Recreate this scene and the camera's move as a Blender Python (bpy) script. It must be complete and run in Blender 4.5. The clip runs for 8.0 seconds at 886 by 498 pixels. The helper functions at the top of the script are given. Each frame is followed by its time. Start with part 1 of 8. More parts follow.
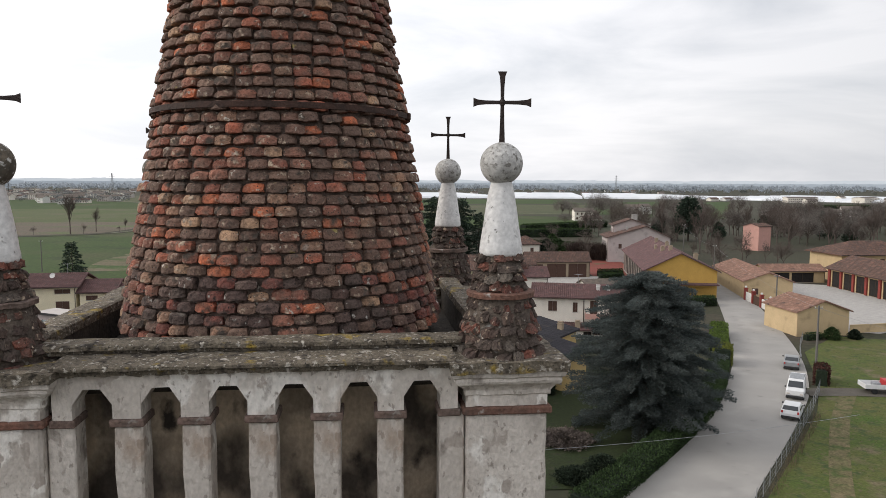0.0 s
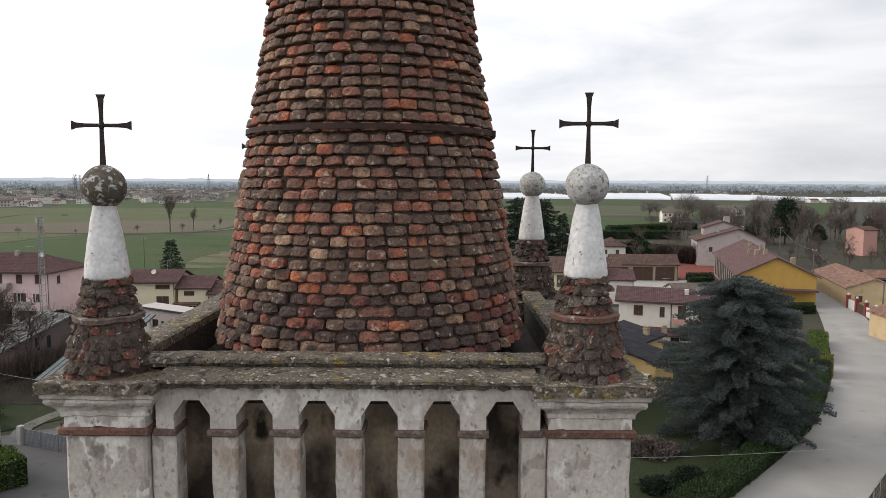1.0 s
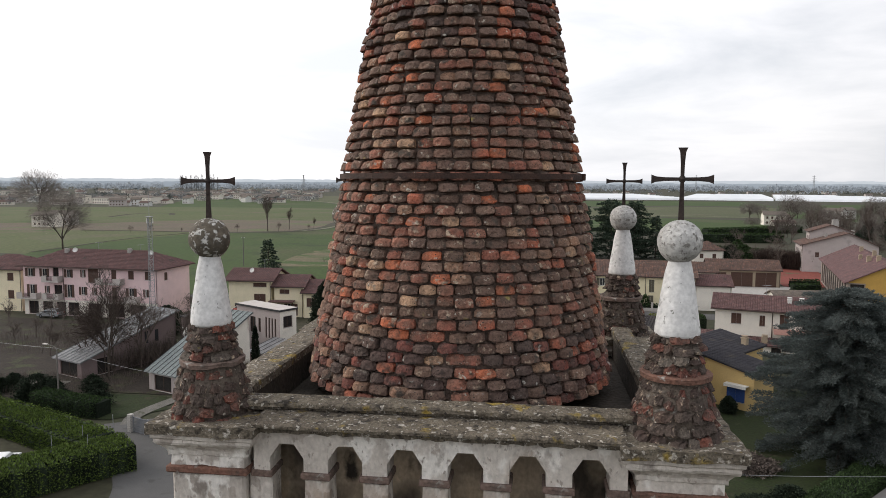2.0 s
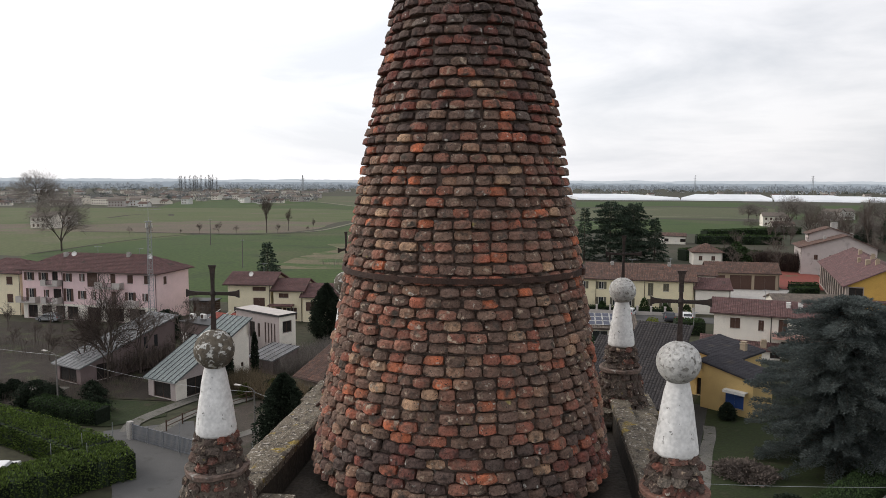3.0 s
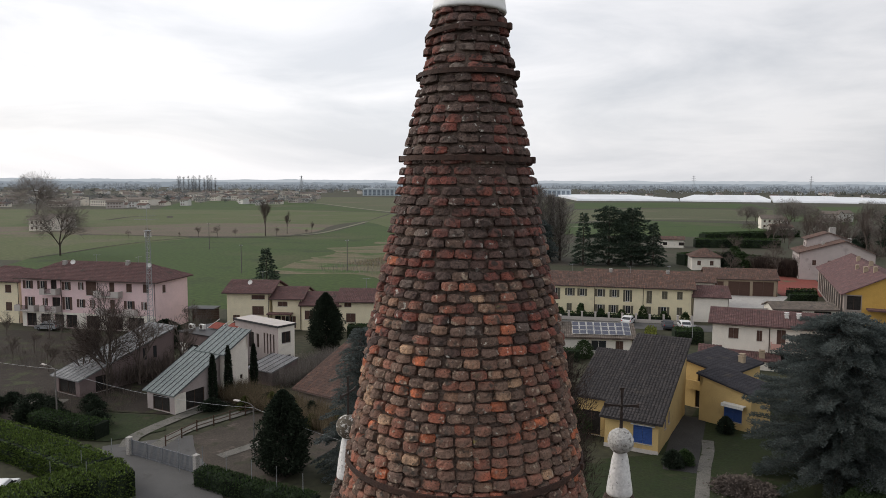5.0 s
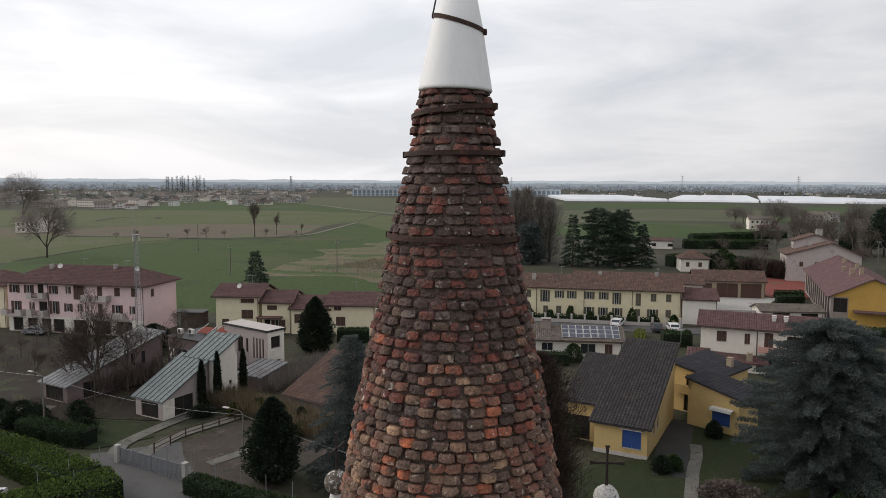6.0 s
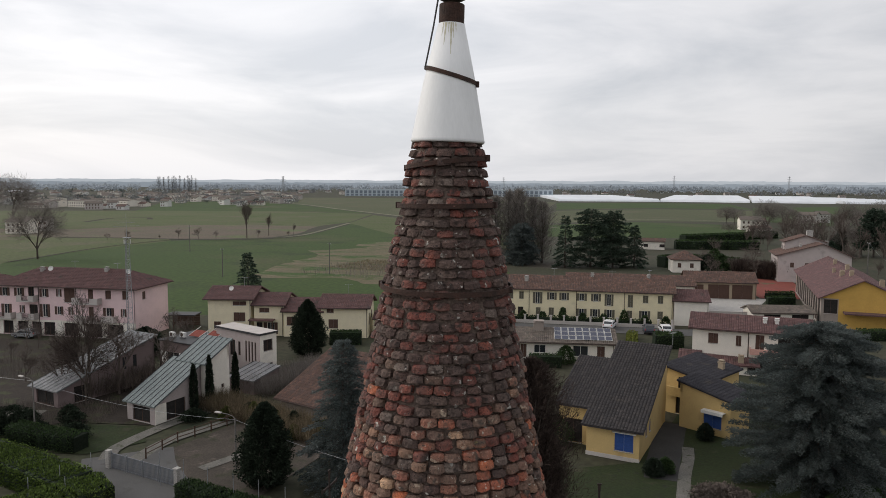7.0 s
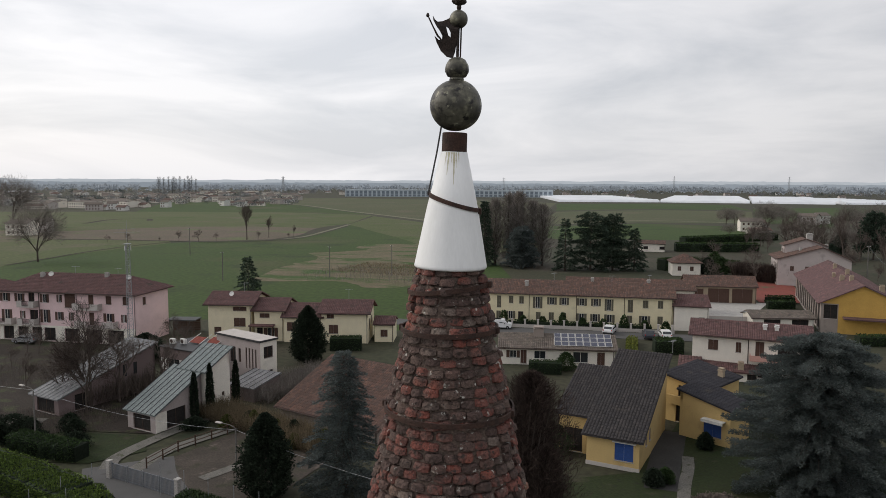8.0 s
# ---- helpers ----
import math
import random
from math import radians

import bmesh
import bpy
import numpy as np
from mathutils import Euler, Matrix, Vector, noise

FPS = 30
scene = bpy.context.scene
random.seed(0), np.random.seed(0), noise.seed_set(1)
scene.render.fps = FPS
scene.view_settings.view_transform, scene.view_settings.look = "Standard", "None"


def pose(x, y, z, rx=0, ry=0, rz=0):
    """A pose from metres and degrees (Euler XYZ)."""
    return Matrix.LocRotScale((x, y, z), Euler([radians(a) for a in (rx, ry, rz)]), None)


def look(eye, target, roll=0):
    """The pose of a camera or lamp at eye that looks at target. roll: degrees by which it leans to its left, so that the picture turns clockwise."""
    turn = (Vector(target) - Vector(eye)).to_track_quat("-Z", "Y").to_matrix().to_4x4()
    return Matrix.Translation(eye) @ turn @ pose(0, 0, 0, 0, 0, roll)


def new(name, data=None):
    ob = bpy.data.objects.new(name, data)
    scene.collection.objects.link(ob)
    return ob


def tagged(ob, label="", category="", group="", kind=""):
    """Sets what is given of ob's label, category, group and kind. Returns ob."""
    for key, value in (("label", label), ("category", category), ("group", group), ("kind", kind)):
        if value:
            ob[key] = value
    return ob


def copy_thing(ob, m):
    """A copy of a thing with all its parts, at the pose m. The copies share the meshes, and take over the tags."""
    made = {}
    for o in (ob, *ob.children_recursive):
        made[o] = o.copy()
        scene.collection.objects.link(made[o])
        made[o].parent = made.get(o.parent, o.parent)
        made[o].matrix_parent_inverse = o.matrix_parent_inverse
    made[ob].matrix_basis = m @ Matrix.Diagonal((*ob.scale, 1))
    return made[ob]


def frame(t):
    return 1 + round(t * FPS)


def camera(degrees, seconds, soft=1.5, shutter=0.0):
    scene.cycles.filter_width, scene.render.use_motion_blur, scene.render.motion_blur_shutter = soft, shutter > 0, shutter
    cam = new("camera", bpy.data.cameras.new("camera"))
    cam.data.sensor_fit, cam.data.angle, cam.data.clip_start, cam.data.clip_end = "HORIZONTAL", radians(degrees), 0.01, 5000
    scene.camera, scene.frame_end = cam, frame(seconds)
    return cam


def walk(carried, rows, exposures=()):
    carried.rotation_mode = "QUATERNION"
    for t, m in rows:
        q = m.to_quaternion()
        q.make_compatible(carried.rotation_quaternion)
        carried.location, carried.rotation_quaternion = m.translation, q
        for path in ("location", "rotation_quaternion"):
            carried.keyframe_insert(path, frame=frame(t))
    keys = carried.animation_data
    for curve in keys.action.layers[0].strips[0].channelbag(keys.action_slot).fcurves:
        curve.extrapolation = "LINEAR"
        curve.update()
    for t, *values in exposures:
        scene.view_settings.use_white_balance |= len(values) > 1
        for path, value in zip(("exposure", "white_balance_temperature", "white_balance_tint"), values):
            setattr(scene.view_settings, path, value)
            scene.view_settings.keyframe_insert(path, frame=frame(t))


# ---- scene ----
# ------------------------------------------------------------------ camera
EYE = 22.3
cam = camera(64.17, 8.0, soft=0.75)
ROWS = [
    (0.0, 0.00, 0.000, 0.000, 0.000), (0.5, 2.93, 0.084, -0.002, -0.015), (1.0, 6.71, 0.119, -0.008, -0.022),
    (1.2, 9.10, 0.140, -0.007, -0.021), (1.4, 12.05, 0.170, -0.006, -0.019), (1.5, 13.14, 0.184, -0.005, -0.018),
    (1.6, 13.55, 0.204, -0.005, -0.020), (1.8, 13.85, 0.303, -0.005, -0.027), (2.0, 13.89, 0.424, -0.005, -0.033),
    (2.2, 13.88, 0.556, -0.010, -0.034), (3.5, 13.78, 1.421, -0.032, -0.029), (4.0, 13.75, 1.752, -0.045, -0.021),
    (4.5, 13.72, 2.140, -0.058, -0.007), (4.7, 13.72, 2.298, -0.058, -0.006), (5.5, 13.70, 2.860, -0.050, -0.004),
    (5.8, 13.55, 3.026, -0.038, -0.003), (6.0, 12.90, 3.090, -0.034, -0.003), (6.15, 12.36, 3.130, -0.031, -0.004),
    (6.5, 12.29, 3.190, -0.030, -0.005), (6.7, 12.29, 3.263, -0.032, -0.002), (7.0, 12.30, 3.467, -0.037, 0.001),
    (7.5, 12.29, 3.943, -0.052, 0.003), (8.0, 12.30, 4.400, -0.064, 0.004),
]
walk(cam, [(t, pose(x, y, EYE + z, 90 - 5.266, 0, yaw) @ pose(0, 0, 0, 0, 0, 0.246)) for t, yaw, z, x, y in ROWS],
     exposures=[(0.0, 0.30), (1.5, 0.33), (3.5, 0.18), (4.5, 0.08), (6.5, -0.04), (8.0, -0.09)])

# ------------------------------------------------------------------ world and sun
SUN_EL, SUN_AZ = 30.0, -84.0          # degrees; azimuth from +y towards +x
world = bpy.data.worlds.new("overcast_sky")
scene.world = world
world.use_nodes = True
wn, wl = world.node_tree.nodes, world.node_tree.links
wn.clear()
w_out = wn.new("ShaderNodeOutputWorld")
w_bg = wn.new("ShaderNodeBackground")
w_sky = wn.new("ShaderNodeTexSky")
w_sky.sky_type = "NISHITA"
w_sky.sun_disc = False
w_sky.sun_elevation = radians(SUN_EL)
w_sky.sun_rotation = radians(SUN_AZ)
w_sky.dust_density = 4.0
w_tc = wn.new("ShaderNodeTexCoord")
w_map = wn.new("ShaderNodeMapping")
w_map.inputs["Scale"].default_value = (1.0, 1.0, 4.5)
w_map.inputs["Rotation"].default_value = (0.0, 0.0, 0.6)
w_noise = wn.new("ShaderNodeTexNoise")
w_noise.inputs["Scale"].default_value = 2.3
w_noise.inputs["Detail"].default_value = 7.0
w_noise.inputs["Roughness"].default_value = 0.55
w_noise.inputs["Distortion"].default_value = 0.5
w_ramp = wn.new("ShaderNodeValToRGB")
w_ramp.color_ramp.elements[0].position, w_ramp.color_ramp.elements[0].color = 0.36, (0.70, 0.715, 0.755, 1)
w_ramp.color_ramp.elements[1].position, w_ramp.color_ramp.elements[1].color = 0.60, (0.945, 0.935, 0.955, 1)
w_add = wn.new("ShaderNodeMix")
w_add.data_type, w_add.blend_type = "RGBA", "ADD"
w_add.inputs["Factor"].default_value = 0.02
wl.new(w_tc.outputs["Generated"], w_map.inputs["Vector"])
wl.new(w_map.outputs["Vector"], w_noise.inputs["Vector"])
wl.new(w_noise.outputs["Fac"], w_ramp.inputs["Fac"])
wl.new(w_ramp.outputs["Color"], w_add.inputs["A"])
wl.new(w_sky.outputs["Color"], w_add.inputs["B"])
# the overcast is brighter on the sun's side
w_sep = wn.new("ShaderNodeSeparateXYZ")
w_side = wn.new("ShaderNodeMapRange")
w_side.inputs["From Min"].default_value, w_side.inputs["From Max"].default_value = -0.3, 0.6
w_side.inputs["To Min"].default_value, w_side.inputs["To Max"].default_value = 1.0, 0.69
wl.new(w_tc.outputs["Generated"], w_sep.inputs["Vector"])
wl.new(w_sep.outputs["X"], w_side.inputs["Value"])
wl.new(w_side.outputs["Result"], w_bg.inputs["Strength"])
wl.new(w_add.outputs["Result"], w_bg.inputs["Color"])
wl.new(w_bg.outputs["Background"], w_out.inputs["Surface"])

sun = new("sun", bpy.data.lights.new("sun", "SUN"))
sun.data.energy, sun.data.angle, sun.data.color = 1.15, radians(28), (1.0, 0.95, 0.88)
sun.matrix_world = look((0, 0, 0), (-math.sin(radians(SUN_AZ)) * math.cos(radians(SUN_EL)),
                                    -math.cos(radians(SUN_AZ)) * math.cos(radians(SUN_EL)), -math.sin(radians(SUN_EL))))


# ------------------------------------------------------------------ materials
def surface(name, c1, c2, rough=0.85, scale=3.0, bump=0.3, fine=30.0, metal=0.0, spots=(), island=0.0, rand=0.0,
            palette=None, source="island", stretch=(1, 1, 1), distance=0.02, spec=0.3, grain=(0.66, 1.32), shift=False, thin=False):
    """Two tones mixed by a coarse noise, a fine grain over them, stains (colour, scale, from, to), and variation from piece to piece."""
    m = bpy.data.materials.new(name)
    m.use_nodes = True
    n, l = m.node_tree.nodes, m.node_tree.links
    b = n["Principled BSDF"]
    b.inputs["Roughness"].default_value, b.inputs["Metallic"].default_value = rough, metal
    b.inputs["Specular IOR Level"].default_value = spec
    tc, mp = n.new("ShaderNodeTexCoord"), n.new("ShaderNodeMapping")
    mp.inputs["Scale"].default_value = stretch
    if shift:                             # every piece takes its own part of the pattern
        own = n.new("ShaderNodeNewGeometry").outputs["Random Per Island"] if source == "island" else n.new("ShaderNodeObjectInfo").outputs["Random"]
        far = n.new("ShaderNodeMath")
        far.operation = "MULTIPLY"
        far.inputs[1].default_value = 37.0
        add = n.new("ShaderNodeVectorMath")
        l.new(own, far.inputs[0])
        l.new(tc.outputs["Object"], add.inputs[0])
        l.new(far.outputs["Value"], add.inputs[1])
        l.new(add.outputs["Vector"], mp.inputs["Vector"])
    else:
        l.new(tc.outputs["Object"], mp.inputs["Vector"])

    def noise_tex(s, detail=5.0):
        q = n.new("ShaderNodeTexNoise")
        q.inputs["Scale"].default_value, q.inputs["Detail"].default_value = s, detail
        l.new(mp.outputs["Vector"], q.inputs["Vector"])
        return q.outputs["Fac"]

    def mix(kind, fac, a, c):
        q = n.new("ShaderNodeMix")
        q.data_type, q.blend_type = "RGBA", kind
        for key, v in (("Factor", fac), ("A", a), ("B", c)):
            sock = [s for s in q.inputs if s.name == key and s.enabled][0]
            if isinstance(v, bpy.types.NodeSocket):
                l.new(v, sock)
            else:
                sock.default_value = v
        return [s for s in q.outputs if s.enabled][0]

    def span(fac, lo, hi, to0=0.0, to1=1.0):
        q = n.new("ShaderNodeMapRange")
        q.inputs["From Min"].default_value, q.inputs["From Max"].default_value = lo, hi
        q.inputs["To Min"].default_value, q.inputs["To Max"].default_value = to0, to1
        l.new(fac, q.inputs["Value"])
        return q.outputs["Result"]

    f1 = noise_tex(scale)
    value = None
    if island or rand or palette:
        if source == "island":
            value = n.new("ShaderNodeNewGeometry").outputs["Random Per Island"]
        else:
            value = n.new("ShaderNodeObjectInfo").outputs["Random"]
    if palette:
        ramp = n.new("ShaderNodeValToRGB")
        ramp.color_ramp.interpolation = "CONSTANT"
        el = ramp.color_ramp.elements
        el[0].position, el[0].color = 0.0, (*palette[0][1], 1)
        el[1].position, el[1].color = palette[1][0], (*palette[1][1], 1)
        for p, c in palette[2:]:
            e = el.new(p)
            e.color = (*c, 1)
        l.new(value, ramp.inputs["Fac"])
        col = mix("MIX", span(f1, 0.35, 0.7), ramp.outputs["Color"], (*c2, 1))
    else:
        col = mix("MIX", span(f1, 0.3, 0.7), (*c1, 1), (*c2, 1))
    for c, s, lo, hi in spots:
        col = mix("MIX", span(noise_tex(s, 6.0), lo, hi), col, (*c, 1))
    grit = span(noise_tex(fine, 4.0), 0.28, 0.72, *grain)
    vals = n.new("ShaderNodeCombineColor")
    for k in range(3):
        l.new(grit, vals.inputs[k])
    col = mix("MULTIPLY", 1.0, col, vals.outputs["Color"])
    if island or rand:
        amount = island or rand
        v2 = n.new("ShaderNodeCombineColor")
        for k in range(3):
            l.new(span(value, 0.0, 1.0, 1 - amount, 1 + amount), v2.inputs[k])
        col = mix("MULTIPLY", 1.0, col, v2.outputs["Color"])
    l.new(col, b.inputs["Base Color"])
    if bump:
        bp = n.new("ShaderNodeBump")
        bp.inputs["Strength"].default_value, bp.inputs["Distance"].default_value = bump, distance
        l.new(noise_tex(fine * 0.7, 6.0), bp.inputs["Height"])
        l.new(bp.outputs["Normal"], b.inputs["Normal"])
    if thin:                              # leaves and twigs let light through
        d, t, x = n.new("ShaderNodeBsdfDiffuse"), n.new("ShaderNodeBsdfTranslucent"), n.new("ShaderNodeMixShader")
        x.inputs["Fac"].default_value = 0.45
        l.new(col, d.inputs["Color"])
        l.new(col, t.inputs["Color"])
        l.new(d.outputs["BSDF"], x.inputs[1])
        l.new(t.outputs["BSDF"], x.inputs[2])
        l.new(x.outputs["Shader"], n["Material Output"].inputs["Surface"])
    return m


def glass_dark(name, col, rough=0.12):
    m = bpy.data.materials.new(name)
    m.use_nodes = True
    b = m.node_tree.nodes["Principled BSDF"]
    b.inputs["Base Color"].default_value = (*col, 1)
    b.inputs["Roughness"].default_value = rough
    b.inputs["Specular IOR Level"].default_value = 0.6
    return m


BRICKS = [(0.0, (0.1296, 0.0806, 0.0634)), (0.14, (0.2052, 0.1163, 0.0874)), (0.27, (0.2700, 0.1040, 0.0728)), (0.38, (0.1620, 0.1040, 0.0822)), (0.50, (0.3078, 0.1367, 0.0946)),
          (0.61, (0.2376, 0.1499, 0.1113)), (0.71, (0.3996, 0.1265, 0.0759)), (0.82, (0.3240, 0.1887, 0.1258)), (0.90, (0.5400, 0.1581, 0.0759)), (0.955, (0.5292, 0.3315, 0.2080))]
BRICKS_HIGH = [(0.0, (0.074, 0.048, 0.041)), (0.14, (0.115, 0.070, 0.057)), (0.26, (0.190, 0.064, 0.049)), (0.46, (0.092, 0.068, 0.057)), (0.60, (0.220, 0.072, 0.053)),
               (0.74, (0.130, 0.090, 0.073)), (0.86, (0.245, 0.082, 0.058)), (0.95, (0.190, 0.150, 0.125))]
LICHEN = (((0.075, 0.060, 0.049), 14.0, 0.55, 0.68), ((0.40, 0.31, 0.23), 22.0, 0.60, 0.70), ((0.040, 0.032, 0.027), 70.0, 0.60, 0.68), ((0.44, 0.40, 0.34), 24.0, 0.66, 0.72),
          ((0.27, 0.22, 0.07), 9.0, 0.70, 0.78), ((0.36, 0.33, 0.29), 8.0, 0.68, 0.79))
LICHEN_HIGH = (((0.050, 0.036, 0.031), 14.0, 0.53, 0.66), ((0.030, 0.023, 0.021), 60.0, 0.58, 0.66), ((0.40, 0.38, 0.34), 17.0, 0.645, 0.70), ((0.30, 0.26, 0.22), 8.0, 0.66, 0.78))
M_BRICK = surface("old_brick", (0.1, 0.06, 0.05), (0.135, 0.090, 0.068), 0.92, 9, 0.9, 70, spots=LICHEN, palette=BRICKS, source="object", distance=0.014, grain=(0.58, 1.46), shift=True)
M_BRICK_I = surface("old_brick_courses", (0.1, 0.06, 0.05), (0.135, 0.090, 0.068), 0.92, 9, 0.9, 70, spots=LICHEN, palette=BRICKS, distance=0.014, grain=(0.58, 1.46), shift=True)
M_BRICK_HIGH = surface("dark_brick_courses", (0.1, 0.06, 0.05), (0.108, 0.072, 0.062), 0.9, 9, 1.0, 60, spots=LICHEN_HIGH, palette=BRICKS_HIGH, distance=0.016, grain=(0.55, 1.5), shift=True)
RUBBLE = [(0.0, (0.070, 0.047, 0.040)), (0.25, (0.112, 0.068, 0.053)), (0.45, (0.190, 0.070, 0.052)), (0.6, (0.092, 0.068, 0.056)),
          (0.8, (0.215, 0.082, 0.058)), (0.9, (0.17, 0.145, 0.120))]
M_RUBBLE = surface("pinnacle_brick", (0.1, 0.06, 0.05), (0.085, 0.066, 0.056), 0.94, 9, 1.0, 70, spots=LICHEN, palette=RUBBLE, source="object", distance=0.018, grain=(0.55, 1.5), shift=True)
M_MORTAR = surface("old_mortar", (0.14, 0.112, 0.090), (0.065, 0.052, 0.043), 0.95, 9, 0.8, 70, spots=(((0.30, 0.29, 0.27), 14, 0.6, 0.72),), distance=0.02)
M_SPIREJOINT = surface("lime_joint", (0.150, 0.108, 0.088), (0.090, 0.066, 0.054), 0.95, 9, 0.9, 60, spots=(((0.045, 0.036, 0.030), 7, 0.56, 0.70), ((0.27, 0.24, 0.21), 20, 0.63, 0.71)))
M_IRON = surface("rusty_iron", (0.035, 0.022, 0.018), (0.07, 0.036, 0.026), 0.8, 12, 0.4, 90, spec=0.3)
M_CROSS = surface("black_iron", (0.028, 0.022, 0.02), (0.05, 0.034, 0.028), 0.7, 14, 0.4, 90)
M_WHITE = surface("limewash", (0.76, 0.75, 0.735), (0.68, 0.67, 0.655), 0.85, 6, 0.5, 40, grain=(0.80, 1.14),
                  spots=(((0.34, 0.33, 0.31), 16, 0.635, 0.70), ((0.46, 0.455, 0.45), 6, 0.58, 0.78), ((0.24, 0.23, 0.215), 34, 0.66, 0.70)), distance=0.008)
M_BALL = surface("weathered_ball", (0.60, 0.59, 0.57), (0.36, 0.35, 0.33), 0.9, 9, 0.9, 38,
                 spots=(((0.17, 0.16, 0.145), 30, 0.57, 0.64), ((0.30, 0.29, 0.27), 52, 0.55, 0.66)), distance=0.012)
M_BALL_MOSSY = surface("mossy_ball", (0.15, 0.125, 0.095), (0.085, 0.075, 0.06), 0.92, 9, 0.9, 38,
                       spots=(((0.52, 0.51, 0.48), 26, 0.53, 0.60), ((0.10, 0.09, 0.075), 44, 0.56, 0.62), ((0.17, 0.14, 0.06), 6, 0.64, 0.72)), distance=0.012)
M_PLASTER = surface("grey_limewash_wall", (0.66, 0.605, 0.545), (0.50, 0.45, 0.40), 0.9, 3.0, 0.8, 45,
                    spots=(((0.30, 0.262, 0.23), 2.6, 0.56, 0.76), ((0.76, 0.72, 0.665), 5, 0.56, 0.60), ((0.42, 0.37, 0.325), 10, 0.585, 0.625), ((0.27, 0.235, 0.205), 7, 0.62, 0.70), ((0.34, 0.30, 0.262), 26, 0.62, 0.68),
                           ((0.15, 0.13, 0.115), 4, 0.67, 0.80), ((0.37, 0.275, 0.205), 2.4, 0.62, 0.76)), distance=0.022, grain=(0.86, 1.12), stretch=(1, 1, 0.65))
# near-black tone stands for the shade between parapet and spire
M_GUTTERSHADE = surface("gutter_shade", (0.070, 0.058, 0.047), (0.040, 0.034, 0.028), 0.9, 6, 0.8, 40)
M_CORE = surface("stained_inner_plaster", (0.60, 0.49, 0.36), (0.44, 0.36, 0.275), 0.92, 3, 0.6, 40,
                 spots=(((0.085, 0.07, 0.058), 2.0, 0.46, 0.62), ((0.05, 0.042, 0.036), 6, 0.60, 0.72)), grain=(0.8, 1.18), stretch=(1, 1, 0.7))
M_COPING = surface("lichened_stone", (0.200, 0.170, 0.128), (0.115, 0.096, 0.073), 0.94, 9, 1.0, 60,
                   spots=(((0.052, 0.044, 0.036), 17, 0.54, 0.66), ((0.42, 0.385, 0.33), 36, 0.595, 0.65), ((0.31, 0.22, 0.045), 8.0, 0.62, 0.72), ((0.46, 0.42, 0.37), 13, 0.655, 0.71), ((0.030, 0.026, 0.022), 60, 0.62, 0.68)),
                   distance=0.03, grain=(0.58, 1.45))
M_TERRA = surface("terracotta_strip", (0.215, 0.105, 0.075), (0.14, 0.085, 0.066), 0.9, 8, 0.7, 60,
                  spots=(((0.36, 0.33, 0.30), 14, 0.62, 0.7), ((0.08, 0.06, 0.05), 9, 0.62, 0.74)))
M_TERRA_GREY = surface("weathered_terracotta", (0.20, 0.135, 0.11), (0.12, 0.095, 0.082), 0.92, 8, 0.6, 50,
                       spots=(((0.36, 0.34, 0.31), 14, 0.60, 0.7),))
M_CAP = surface("white_painted_sheet", (0.86, 0.86, 0.85), (0.80, 0.80, 0.79), 0.5, 4, 0.05, 25,
                spots=(((0.55, 0.53, 0.46), 3.0, 0.68, 0.82),), stretch=(3, 3, 0.6), distance=0.004, grain=(0.97, 1.02))
M_STAIN = surface("rust_run", (0.66, 0.62, 0.48), (0.56, 0.51, 0.36), 0.7, 20, 0.1, 90, grain=(0.9, 1.1))
M_COPPER = surface("tarnished_copper", (0.085, 0.080, 0.066), (0.145, 0.138, 0.106), 0.45, 5, 0.5, 26, metal=0.2,
                   spots=(((0.030, 0.028, 0.027), 4.5, 0.47, 0.64), ((0.22, 0.21, 0.15), 11, 0.56, 0.70), ((0.028, 0.026, 0.026), 17, 0.55, 0.66), ((0.27, 0.26, 0.19), 26, 0.62, 0.72)), distance=0.010)

M_GROUND = surface("winter_ground", (0.0344, 0.0400, 0.0194), (0.0473, 0.0416, 0.0264), 0.95, 0.02, 0.5, 1.2,
                   spots=(((0.062, 0.050, 0.036), 0.03, 0.56, 0.68), ((0.028, 0.034, 0.018), 0.3, 0.58, 0.7)), distance=0.1)
M_LAWN = surface("garden_lawn", (0.0164, 0.0274, 0.0060), (0.0218, 0.0288, 0.0083), 0.95, 0.35, 0.6, 6,
                 spots=(((0.042, 0.038, 0.022), 0.5, 0.6, 0.72), ((0.017, 0.021, 0.010), 1.4, 0.58, 0.7)), distance=0.06)
M_FIELD = surface("green_winter_wheat", (0.0294, 0.0589, 0.0076), (0.0389, 0.0626, 0.0104), 0.95, 0.02, 0.4, 0.9, spots=(((0.0636, 0.0644, 0.0266), 0.012, 0.57, 0.7), ((0.0256, 0.0414, 0.0095), 0.06, 0.56, 0.7)), distance=0.08)
M_FIELD_PALE = surface("pale_meadow", (0.0760, 0.0782, 0.0361), (0.0589, 0.0699, 0.0285), 0.95, 0.01, 0.4, 0.5, spots=(((0.0997, 0.0846, 0.0513), 0.02, 0.55, 0.7),), distance=0.1)
M_STUBBLE = surface("dry_stubble", (0.118, 0.088, 0.066), (0.092, 0.080, 0.050), 0.95, 0.05, 0.5, 1.0, spots=(((0.09, 0.11, 0.04), 0.04, 0.55, 0.66),), distance=0.1)
M_VINE = surface("orchard_ground", (0.135, 0.108, 0.066), (0.088, 0.082, 0.040), 0.95, 0.10, 0.5, 1.5, spots=(((0.036, 0.072, 0.011), 0.055, 0.50, 0.60), ((0.17, 0.14, 0.095), 0.3, 0.58, 0.68)), distance=0.1, stretch=(1, 2.2, 1))
